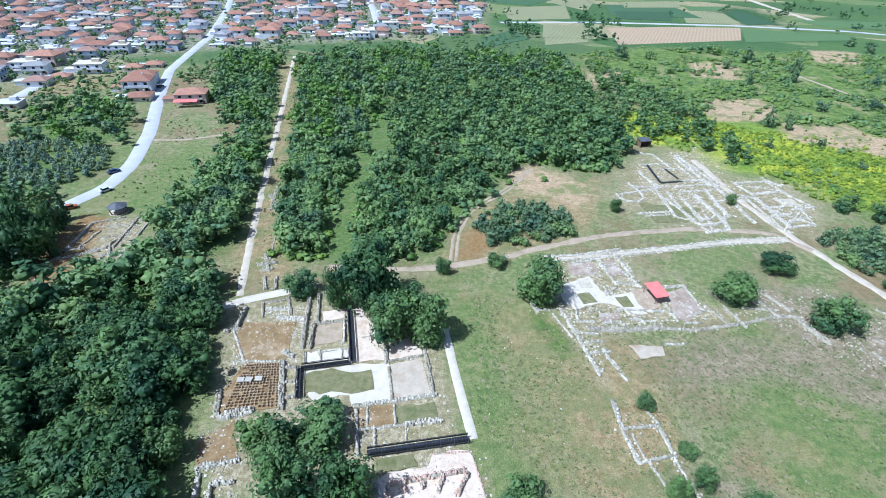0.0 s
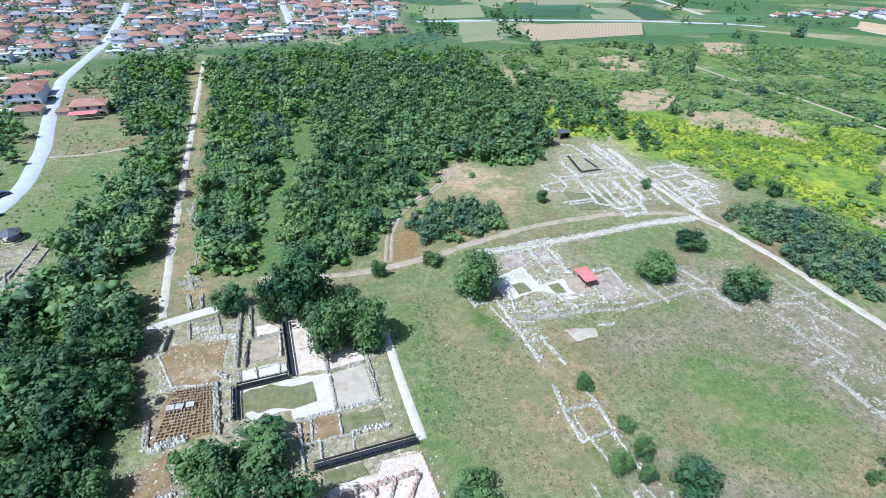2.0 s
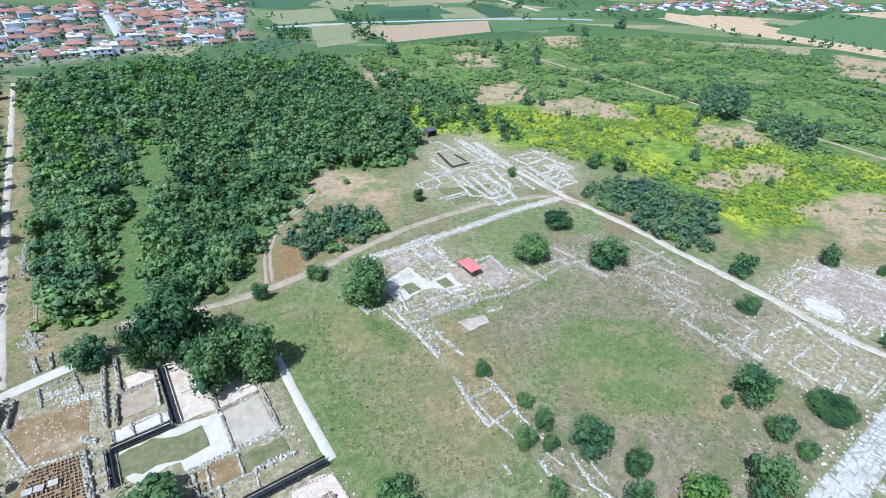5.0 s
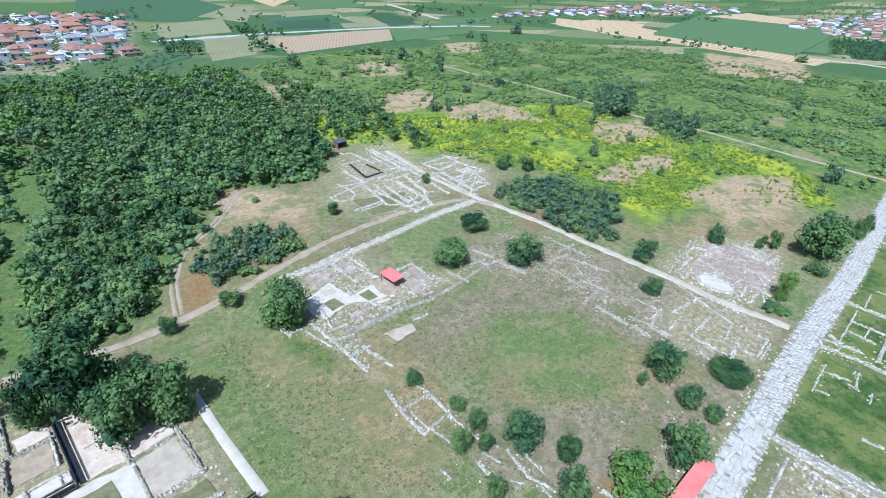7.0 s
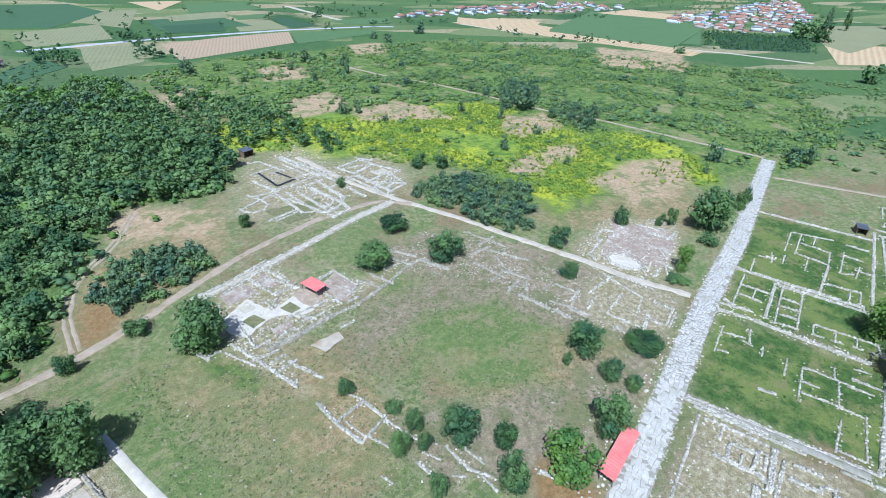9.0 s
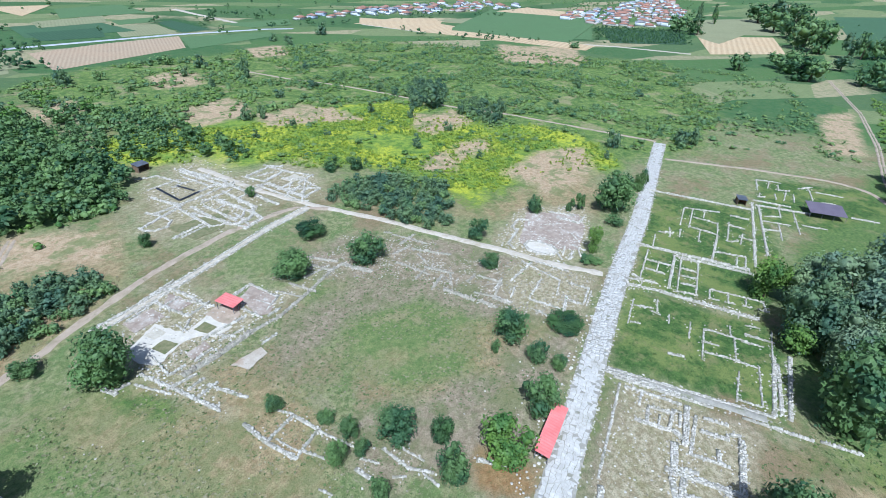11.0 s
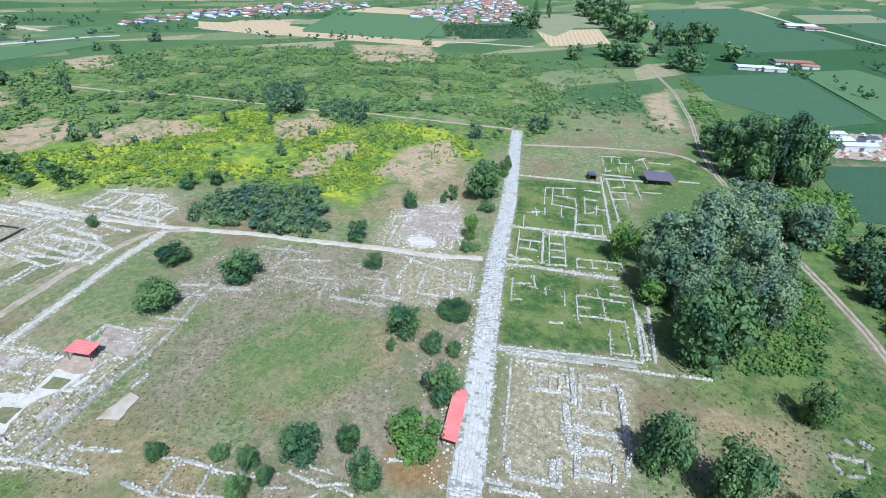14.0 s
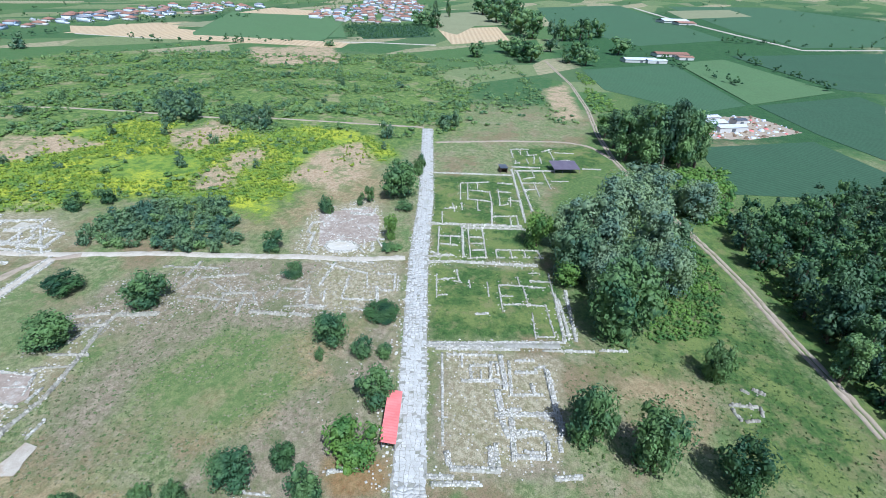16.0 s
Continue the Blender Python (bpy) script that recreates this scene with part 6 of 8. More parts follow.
bath_walls = [(-45.7, 92.5, -45.5, 85.5, 0.9, 0.9), (-48.2, 84.1, -44.5, 85.1, 0.8), (-42.4, 94.7, -40.8, 89.1, 0.8), (-42.3, 94.3, -37.5, 95.5), (-36.7, 96.7, -34.6, 90.5, 0.9), (-31.2, 96.2, -29.1, 79.2, 1, 1.1), (-29.2, 98.5, -27.5, 87.9, 0.8, 1.1), (-28.1, 86.9, -27.3, 79.3, 0.8, 1), (-28.1, 86.9, -21, 88.5, 0.6, 0.8), (-28.1, 77.9, -27.4, 74.9, 0.8), (-32.3, 75.2, -29.3, 62.8, 1.3, 0.8), (-31.8, 73.3, -28.7, 73.7, 0.7), (-29.5, 65.5, -26.8, 66, 0.7), (-42.7, 67.3, -41.1, 60.8, 1.2, 0.7), (-11, 81.8, -10, 75, 1, 0.8), (-10.1, 75.7, -2.4, 77.7, 0.5), (-2.6, 83, 0.2, 66.9, 0.9), (-9.5, 74.2, -7.9, 65, 0.7)]
ruin("great_baths", "tall weathered stone walls of the excavated great baths", bath_walls, STONE, 21)
bath_more = [(-15.8, 63.8, 0.7, 66.9, 0.9), (-14.8, 63.1, -13.2, 53.4, 0.7, 0.9), (-7.6, 64.6, -6.9, 59.8, 0.5), (-12.7, 63.8, -12.2, 59.7, 0.5), (-5.3, 59.8, 1.9, 60.8, 1, 0.7), (-14.2, 58.4, -5.2, 59.8, 0.6, 0.3), (-40.6, 60.5, -34.6, 62.3, 1.6, 0.8), (-40.6, 50, -33.8, 51.9, 1, 0.8), (-39.6, 49.3, -38.6, 45.2, 0.9, 0.8), (-37, 47.1, -33.3, 47.7, 0.8, 0.8), (-36.8, 46.9, -36.1, 44.3, 0.8, 0.8), (-9.4, 48.6, -8.3, 45.3, 1, 0.6), (-33.1, 78.2, -30.5, 76.6, 1.2, 0.7), (-37.4, 89.2, -30.6, 88.6, 1.6, 0.5), (-40.9, 92, -34.8, 92.2, 1.2, 0.5), (-21.5, 90.1, -20.2, 81.6, 0.5, 0.7), (-21.6, 81.5, -19.9, 81.8, 0.5, 0.5), (-20.3, 78.9, -19.8, 76.6, 0.4, 0.5), (-19, 79.3, -18.5, 76.9, 0.4, 0.5), (-20.3, 79.1, -19, 79.3, 0.4, 0.5), (-25.1, 78.6, -24.2, 75.5, 0.5, 0.6), (-30.5, 69.4, -28, 69.9, 0.5, 0.6), (-28.6, 73.4, -26.9, 65.7, 0.5, 0.7), (-10.7, 59.1, -10.3, 54, 0.5, 0.4), (-5, 60.1, -4.5, 55.2, 0.4, 0.2), (-46.5, 85.4, -40.5, 75, 0.6, 0.3), (-42.4, 75, -32.3, 75.2, 0.5, 0.3), (-25.4, 77.9, -20.4, 79.1, 0.4, 0.3), (-16.5, 82.9, -11.4, 84.2, 0.4, 0.3)]
ruin("great_baths", "pale stone walls and cement edges of the great baths", bath_more, WHITE_STONE, 22)
brick_walls = [(-7.3, 47.6, 5.6, 50.4, 0.9, 0.9), (-7.3, 47.4, -6.3, 43.8, 0.8, 0.9), (-4.7, 48.2, -4.2, 46.5, 0.8, 0.9), (-1.7, 48.8, -1.2, 47.2, 0.8, 0.9), (2.1, 49.7, 1.3, 46.6, 0.8, 0.9), (6.5, 50.1, 4.4, 46, 0.9, 0.9), (-0.3, 53.6, 7, 54.3, 0.5, 0.2), (7.3, 53.7, 9.4, 45, 0.4, 0.2)]
ruin("bath_annex", "pinkish brick and mortar walls of a bath annex", brick_walls, PINK_BRICK, 23, gaps=0.0)
street_edge = [(110.2, 131, 91.2, 128.9, 0.9, 0.3), (91.2, 128.9, 65.4, 123, 0.9, 0.3), (65.4, 123, 45, 119, 0.9, 0.35), (45, 119, 31.5, 117.5, 0.9, 0.3), (107.5, 128.2, 89.5, 126.4, 0.9, 0.3), (89.5, 126.4, 64.2, 120.9, 0.9, 0.3), (64.2, 120.9, 44, 116.9, 0.9, 0.3), (44, 116.9, 32.1, 115.1, 0.8, 0.3)]
ruin("street_edge", "double row of white kerb stones along an old street", street_edge, WHITE_STONE, 25, gaps=0.5)
path_blocks = [(-56.1, 157.6, -53.6, 140.7, 1, 0.5), (-56.9, 151.2, -52.5, 143.4, 1.4, 0.5), (-48.6, 110.1, -43.7, 111.6, 1.3, 0.5), (-47.9, 115.6, -44.8, 107.6, 1, 0.5), (-47, 107.5, -43.7, 108.9, 1, 0.4), (-45.1, 105.1, -43.3, 99.8, 1, 0.6), (-41.9, 105.2, -40.7, 99.9, 0.8, 0.8), (-56.6, 171.8, -48.2, 131, 0.4, 0.2), (-48.7, 131, -45.9, 112.9, 0.4, 0.2)]
ruin("stone_row", "grey stone blocks lined up beside the long gravel path", path_blocks, STONE, 26, category="stones", gaps=0.3)
slope_ruin = [(90.1, -53.5, 90.7, -59.6, 0.8), (89, -53.7, 85.9, -54.5, 0.6), (85.7, -55.5, 86.7, -58.7, 0.7), (90.8, -60.2, 87.9, -59.9, 0.6), (96.4, -60.5, 95.1, -62.7, 1, 0.5), (95.8, -57.8, 94.7, -59.3, 0.8, 0.4)]
ruin("stone_row", "scattered grey blocks on the green slope", slope_ruin, STONE, 27, category="stones", gaps=0.3)

# floors
FLOORS = (
    (MAUVE_EARTH, "pinkish-brown earth floor inside the rounded ruin", [(158.9, 67), (169.6, 51.1), (161.4, 45.1), (144.5, 40.8), (138.1, 48.4), (135.6, 57.9)]),
    (PINK, "pinkish lime floor of the bath court", [(-20.8, 92.6), (-17.4, 75.6), (-9.5, 76.7), (-10.7, 82.7), (-16, 89.3), (-17.9, 93.3)]),
    (DIRT, "bare earth floor of a walled bath room", [(-27.5, 86.4), (-21.8, 87.9), (-20.7, 81.9), (-26.7, 80.3)]),
    (PINK, "stony pinkish floor behind the walkway", [(-27.2, 91.6), (-21.7, 93), (-21.3, 89.7), (-26.2, 88.2)]),
    (CONCRETE, "white gravel court of the baths", [(-27.1, 72.5), (-20, 73.9), (-9.6, 75.5), (-8, 65), (-15.8, 63.8), (-16.7, 66.5), (-18.7, 66.5), (-22.7, 64.2), (-24.9, 66.3)]),
    (PLASTER, "stained pale mosaic floor", [(-9.3, 74.9), (-2.6, 77), (-0.2, 67.2), (-7.7, 65.3)]),
    (PINK, "stony pale floor under the trees", [(-10.2, 82), (-2.8, 83), (-2.4, 78), (-9.4, 76.2)]),
    (BROWN, "brown earth floor of a bath room", [(-15.8, 63.5), (-7.6, 64.5), (-6.9, 59.8), (-14, 58.9)]),
    (CONCRETE, "pale gravel floor strip", [(-28.1, 77.9), (-19.5, 79.5), (-18.7, 75.9), (-27.1, 74.4)]),
    (PINK, "pinkish mortar floor of the bath annex", [(-9.1, 48.6), (-7.1, 50.1), (-0.5, 51.3), (0.3, 53.8), (6.8, 54.5), (7.9, 52.1), (9.8, 41.3), (-8.5, 41)]),
    (BROWN, "brown gravel floor strewn with stones", [(-45.4, 87), (-32.4, 87.8), (-31.8, 75.6), (-40.6, 74.7), (-44.3, 80)]),
    (BROWN, "brown floor between hypocaust pillars", [(-40.3, 74.4), (-32.5, 74.9), (-29.7, 63.2), (-40.8, 61.6), (-42.1, 67.3)]),
    (BROWN, "dark earth behind the baths", [(-42.4, 55.7), (-37.3, 60), (-34.2, 52.4), (-40.7, 50.4)]),
    (CONCRETE, "bright cement floor of the villa", [(33.5, 104.2), (41.8, 108.4), (43.2, 102.4), (44.2, 99.3), (51.9, 102.1), (52.6, 93.2), (47.9, 92.8), (46.2, 95.8), (42.5, 97.1), (34.7, 94.6), (32.6, 98.2), (32.6, 101.5)]),
    (CEMENT, "pale sunken basin in the villa floor", [(38.1, 106.2), (41.2, 107.3), (41.8, 103.4), (38.6, 102.8)]),
    (MAUVE_EARTH, "brown earth floor of a villa room", [(37, 114.1), (44.5, 114.4), (44.8, 109.3), (37.2, 108.8)]),
    (MAUVE_EARTH, "brown earth floor of a villa room", [(50.3, 117.7), (51.9, 109.1), (48, 108.4), (46.4, 113.1)]),
    (DIRT, "bare earth floor of a villa room", [(51, 102.4), (58.6, 104.3), (56.7, 95.7), (52.7, 94.3)]),
    (MAUVE_EARTH, "bare earth court beside the red shelter", [(60.8, 102.0), (65.9, 104.1), (67.0, 94.8), (61.6, 90.6), (58.8, 91.7)]),
    (MAUVE_EARTH, "reddish earth floor of a small room", [(40.6, 93.1), (45.5, 93.6), (45.2, 90.9), (40.3, 90.2)]),
    (PLASTER, "pale slab floor in the open square", [(44.3, 82.2), (45.9, 78.0), (51.8, 79.1), (52.2, 81.9)]),
    (CEMENT, "pale grey floor of the corner ruin", [(119.9, 156.9), (126.5, 157.6), (126.9, 151), (120.5, 151.5)]),
    (CONCRETE, "round white floor of the octagon", [(135.7, 55.8), (138.1, 55.8), (140.1, 53.0), (140.1, 48.3), (138.6, 46.2), (136.3, 46.3), (134.1, 49.0), (133.4, 53.1)]),
)
for k, (mat, label, poly) in enumerate(FLOORS):
    patch("floor_%d" % (k + 1), poly, 0.05 + 0.004 * k, mat, label, ragged=0.2, seed=k)
LAWN = rough_stuff("mown_grass", (0.14, 0.145, 0.06), (0.255, 0.23, 0.12), 0.8, 6.0, 0.95, 0.8, (0.09, 0.12, 0.04))
for k, poly in enumerate(([(-26.4, 71.9), (-21.4, 73.6), (-17.2, 72.4), (-13.1, 73.3), (-11.9, 68.1), (-16.3, 66.8), (-18.9, 67.3), (-25.6, 66.9)], [(-7.2, 63.7), (0.3, 65.2), (1.2, 61), (-6.4, 60)], [(36.7, 100.4), (40.1, 101.1), (41.3, 97.3), (37.5, 96.3)], [(46.3, 99.3), (49.5, 100.0), (50.2, 95.8), (47.4, 95.5)], [(69.6, 151.4), (89.9, 148.4), (81, 138.6), (70.7, 138.1)], [(-9.8, 52.3), (-3.4, 53.5), (-2.3, 51.3), (-7.1, 50.3), (-9.1, 49.1)])):
    patch("lawn_%d" % (k + 1), poly, 0.16 + 0.004 * k, LAWN, "patch of short grass inside a ruin", "grass", seed=40 + k)


# hypocaust pillars
hypo = tagged(new("hypocaust"), "rows of small brick pillars on a brown sunken floor", "hypocaust")
bm = bmesh.new()
for k in range(4):
    box_into(bm, (0.34 - 0.02 * k, 0.34 - 0.02 * k, 0.13), pose(0, 0, 0.08 + 0.15 * k, 0, 0, 7 * k))
pillar_mesh = bpy.data.meshes.new("pillar")
bm.to_mesh(pillar_mesh)
bm.free()
pillar_mesh.materials.append(BRICK)
corners = [(-39.7, 74.1), (-32.9, 74.6), (-30.1, 63.4), (-40.4, 61.9)]
c00, c10, c11, c01 = (Vector(c) for c in corners)
for i in range(13):
    for j in range(16):
        u, v = (i + 0.5) / 13, (j + 0.5) / 16
        q = c00.lerp(c10, u).lerp(c01.lerp(c11, u), v)
        if rng.random() < 0.93:
            ob = child("pillar", pillar_mesh, hypo)
            ob.matrix_basis = pose(q.x + rng.normal(0, 0.04), q.y + rng.normal(0, 0.04), 0.06, rng.normal(0, 3), rng.normal(0, 3), rng.uniform(0, 90))
slab_bm = bmesh.new()
for x, y, a in [(-39.1, 69.3, 4), (-37.5, 69.4, -3), (-35.6, 69.7, 5)]:
    box_into(slab_bm, (1.4, 1.2, 0.25), pose(x, y, 0.85, 2, 1, a))
part("cover_slab", slab_bm, WHITE_STONE, hypo, "grey capping slabs left on the pillars")

# rubble strewn over the digs
RUBBLE_FORMS = []
for i in range(6):
    q = np.random.default_rng(400 + i)
    v = np.array([(-1, -1, 0), (1, -1, 0), (1, 1, 0), (-1, 1, 0), (-0.8, -0.7, 1), (0.8, -0.8, 1), (0.7, 0.8, 1), (-0.8, 0.8, 1)], float) * q.uniform(0.6, 1.1, (8, 3))
    RUBBLE_FORMS.append((v, np.array([(0, 1, 5, 4), (1, 2, 6, 5), (2, 3, 7, 6), (3, 0, 4, 7), (4, 5, 6, 7)])))
RUBBLE_AREAS = [
    (WHITE_STONE, 0.85, 0.19, [(38.4, 115.4), (56.4, 120.7), (54.6, 103.8), (78.5, 93.6), (63, 91.2), (38.7, 86.5), (35.9, 70.8), (30.3, 92.8), (29.3, 103.9)]),
    (WHITE_STONE, 1.0, 0.2, [(132.9, 66.6), (160.1, 70.6), (178.5, 52.9), (158.5, 40.3), (133, 40.4), (125.9, 56)]),
    (STONE, 0.85, 0.18, [(108.3, 76.1), (124.6, 53.4), (133, 30.8), (113.1, 26.2), (102.1, 39.5), (95.1, 64.7)]),
    (STONE, 0.9, 0.19, [(70.9, 102.7), (102.5, 105.6), (119.1, 80.6), (102.3, 62.7), (93.3, 75.9), (78.5, 93.6)]),
    (WHITE_STONE, 1.15, 0.14, [(91.9, 12.3), (98.3, -16.5), (64.1, -16.7), (59.2, 7.6)]),
    (WHITE_STONE, 1.6, 0.22, [(76.1, 185), (112.1, 205.2), (112.3, 157.8), (94.3, 137.4), (77.5, 136.6), (76.6, 160.3)]),
    (WHITE_STONE, 2.4, 0.22, [(109.7, 173.8), (136.9, 168.1), (132.1, 150.4), (120.4, 135), (111.1, 134.6)]),
    (WHITE_STONE, 0.5, 0.13, [(-47.5, 89.3), (-31.8, 94), (-28.6, 74.5), (-42.5, 73.4)]),
    (STONE, 0.55, 0.12, [(-43.4, 56.8), (-36.9, 60.4), (-32.4, 50.3), (-40.2, 49.1)]),
    (WHITE_STONE, 0.9, 0.13, [(-28.6, 92), (-10.7, 90.5), (-9.4, 75.8), (-17.3, 75.6), (-20.5, 88.1)]),
    (STONE, 0.7, 0.12, [(-15.8, 63.5), (-7.6, 64.5), (-4.5, 55.2), (-12.5, 53.9)]),
    (WHITE_STONE, 0.8, 0.16, [(-10, 50.1), (9.9, 54.3), (10.7, 41.3), (-9, 41)]),
    (WHITE_STONE, 1.3, 0.16, [(-13.8, 63.8), (2.8, 67), (7.4, 45.7), (-9.5, 45.4)]),
    (STONE, 1.2, 0.2, [(-100.9, 100.6), (-110.9, 128.2), (-88.6, 134.3), (-86.7, 108.6), (-93.2, 99.7)]),
    (WHITE_STONE, 3.0, 0.16, [(42.2, 51.2), (67.7, 35.3), (107.9, 35.2), (108.1, 25.2), (65.6, 15), (35.1, 38.7)]),
    (WHITE_STONE, 4.6, 0.12, [(12.5, 88.5), (33.6, 76.6), (35.1, 38.7), (9.7, 58.6)]),
    (WHITE_STONE, 1.0, 0.2, [(92.3, 19.9), (54.5, 13.6), (53.5, 18.4), (104.8, 25.1), (130.7, 27.9)]),
    (WHITE_STONE, 1.0, 0.18, [(124.4, -17.5), (128, -20.1), (104.9, -21.7), (103.1, -18.8)]),
    (WHITE_STONE, 0.9, 0.16, [(138.5, 22.8), (140.5, 15.2), (142.2, -12), (138.6, -12), (134.2, 14.3), (132.3, 21.7)]),
    (WHITE_STONE, 1.2, 0.16, [(96.4, 14.9), (104.3, -20.3), (100.8, -20), (92.7, 14.2)]),
    (WHITE_STONE, 1.2, 0.2, [(-42.9, 56.8), (-36.8, 60), (-31.6, 45.1), (-38.9, 45)]),
]
for (ax, ay), (bx, by) in zip(MAIN_ROAD, MAIN_ROAD[1:]):
    run = math.hypot(bx - ax, by - ay)
    for _ in range(int(run * 3)):
        t, o = rng.random(), rng.choice((-1, 1)) * (2.7 + abs(rng.normal(0, 0.5)))
        SPILL.append((int(rng.integers(6)), ax + (bx - ax) * t - (by - ay) / run * o, ay + (by - ay) * t + (bx - ax) / run * o, rng.uniform(0.08, 0.32), rng.uniform(0.05, 0.2), rng.uniform(0, 6.28)))
for k, mat in enumerate((WHITE_STONE, STONE)):
    joined("rubble", RUBBLE_FORMS, SPILL[k::2], "loose stones fallen from the ruin walls", "rubble", 0.0)(mat)
for k, (mat, gap, size, poly) in enumerate(RUBBLE_AREAS):
    spread = scattered(poly, gap, [(CROSS_PATH, 1.2), (MAIN_ROAD, 3.0)])
    places = [(int(rng.integers(6)), x, y, size * rng.uniform(0.4, 1.7), size * rng.uniform(0.4, 1.5), rng.uniform(0, 6.28)) for x, y in spread if rng.random() < 0.5 + 1.1 * noise.noise((x * 0.22, y * 0.22, 2.0))]
    joined("rubble", RUBBLE_FORMS, places, "pale stone rubble strewn over the excavation", "rubble", 0.0)(mat)


# raised walkways for visitors, and low dark strips along a trench edge
def walkway(a, b, width, height, label, railed=True):
    """A dark boardwalk on posts: planks, edge beams, posts, and a rail with slats on each side; without rails, a low
    dark strip.
    """
    a, b = Vector((*a, 0)), Vector((*b, 0))
    ln = (b - a).length
    root = tagged(new("walkway"), label, "walkway")
    n = max(3, int(ln / 0.5))
    plank_bm = bmesh.new()
    box_into(plank_bm, (ln / n * 0.93, width, 0.06), Matrix.Identity(4))
    plank = bpy.data.meshes.new("plank")
    plank_bm.to_mesh(plank)
    plank_bm.free()
    plank.materials.append(DARK)
    for i in range(n):
        child("plank", plank, root).matrix_basis = pose(-ln / 2 + (i + 0.5) * ln / n, 0, height, 0, 0, rng.normal(0, 0.4))
    for s in (-1, 1):
        bm = bmesh.new()
        box_into(bm, (ln, 0.1, 0.2), pose(0, s * (width / 2 - 0.06), height - 0.14))
        part("edge_beam", bm, STEEL, root)
        if not railed:
            continue
        bm = bmesh.new()
        box_into(bm, (ln, 0.09, 0.07), pose(0, s * width / 2, height + 0.85))
        box_into(bm, (ln, 0.04, 0.35), pose(0, s * width / 2, height + 0.5))
        part("rail", bm, DARK, root)
        for i in range(max(2, int(ln / 2.4)) + 1):
            bm = bmesh.new()
            box_into(bm, (0.1, 0.1, height + 0.85), pose(-ln / 2 + 0.05 + i * (ln - 0.1) / max(2, int(ln / 2.4)), s * (width / 2 - 0.005), (height + 0.85) / 2))
            part("post", bm, STEEL, root)
    root.matrix_basis = Matrix.Translation((a + b) / 2) @ Matrix.Rotation(math.atan2(b.y - a.y, b.x - a.x), 4, "Z")


STEEL = rough_stuff("steel_post", (0.10, 0.10, 0.105), (0.16, 0.16, 0.17), 2.0, 14.0, 0.5, 0.1)
# Last three are no walkways: dark strips added for a trench's black edge lines.
for x0, y0, x1, y1, w, h in [(-20.6, 92, -17.3, 75.1, 0.9, 0.7), (-27.6, 73, -18, 75, 0.9, 0.7), (-28.1, 72.8, -26.6, 65.3, 0.9, 0.7), (-11.4, 53.2, 6.7, 56.5, 1.2, 0.8), (83.5, 183.3, 83.1, 168, 0.8, 0.4), (82.9, 167.5, 92, 169.4, 0.8, 0.4), (89.4, 180.4, 91.2, 171.3, 0.6, 0.4)]:
    walkway((x0, y0), (x1, y1), w, h, "dark raised visitor walkway with railings above the ruins" if h > 0.6 else "low dark strip edging a sunken room", h > 0.6)

# picnic table in the alley
table = tagged(new("picnic_table"), "red-brown wooden picnic table in a grassy alley", "table")
(tx, ty), = [(-21.9, 170.8)]
table.matrix_basis = pose(tx, ty, 0, 0, 0, 10) @ Matrix.Diagonal((1.6, 1.6, 1.3, 1))
TABLE_WOOD = rough_stuff("red_brown_timber", (0.25, 0.09, 0.04), (0.34, 0.14, 0.07), 2.0, 12.0, 0.8, 0.3)
for name, size, at in (("tabletop", (2.0, 0.8, 0.06), (0, 0, 0.75)), ("bench", (2.0, 0.3, 0.06), (0, 0.75, 0.45)), ("bench", (2.0, 0.3, 0.06), (0, -0.75, 0.45)), ("leg", (0.1, 1.6, 0.1), (-0.8, 0, 0.4)), ("leg", (0.1, 1.6, 0.1), (0.8, 0, 0.4)), ("leg", (0.1, 0.1, 0.75), (-0.8, 0.3, 0.37)), ("leg", (0.1, 0.1, 0.75), (0.8, -0.3, 0.37))):
    bm = bmesh.new()
    box_into(bm, size, pose(*at))
    bmesh.ops.bevel(bm, geom=bm.edges[:], offset=0.01, segments=1, affect="EDGES")
    part(name, bm, TABLE_WOOD, table)

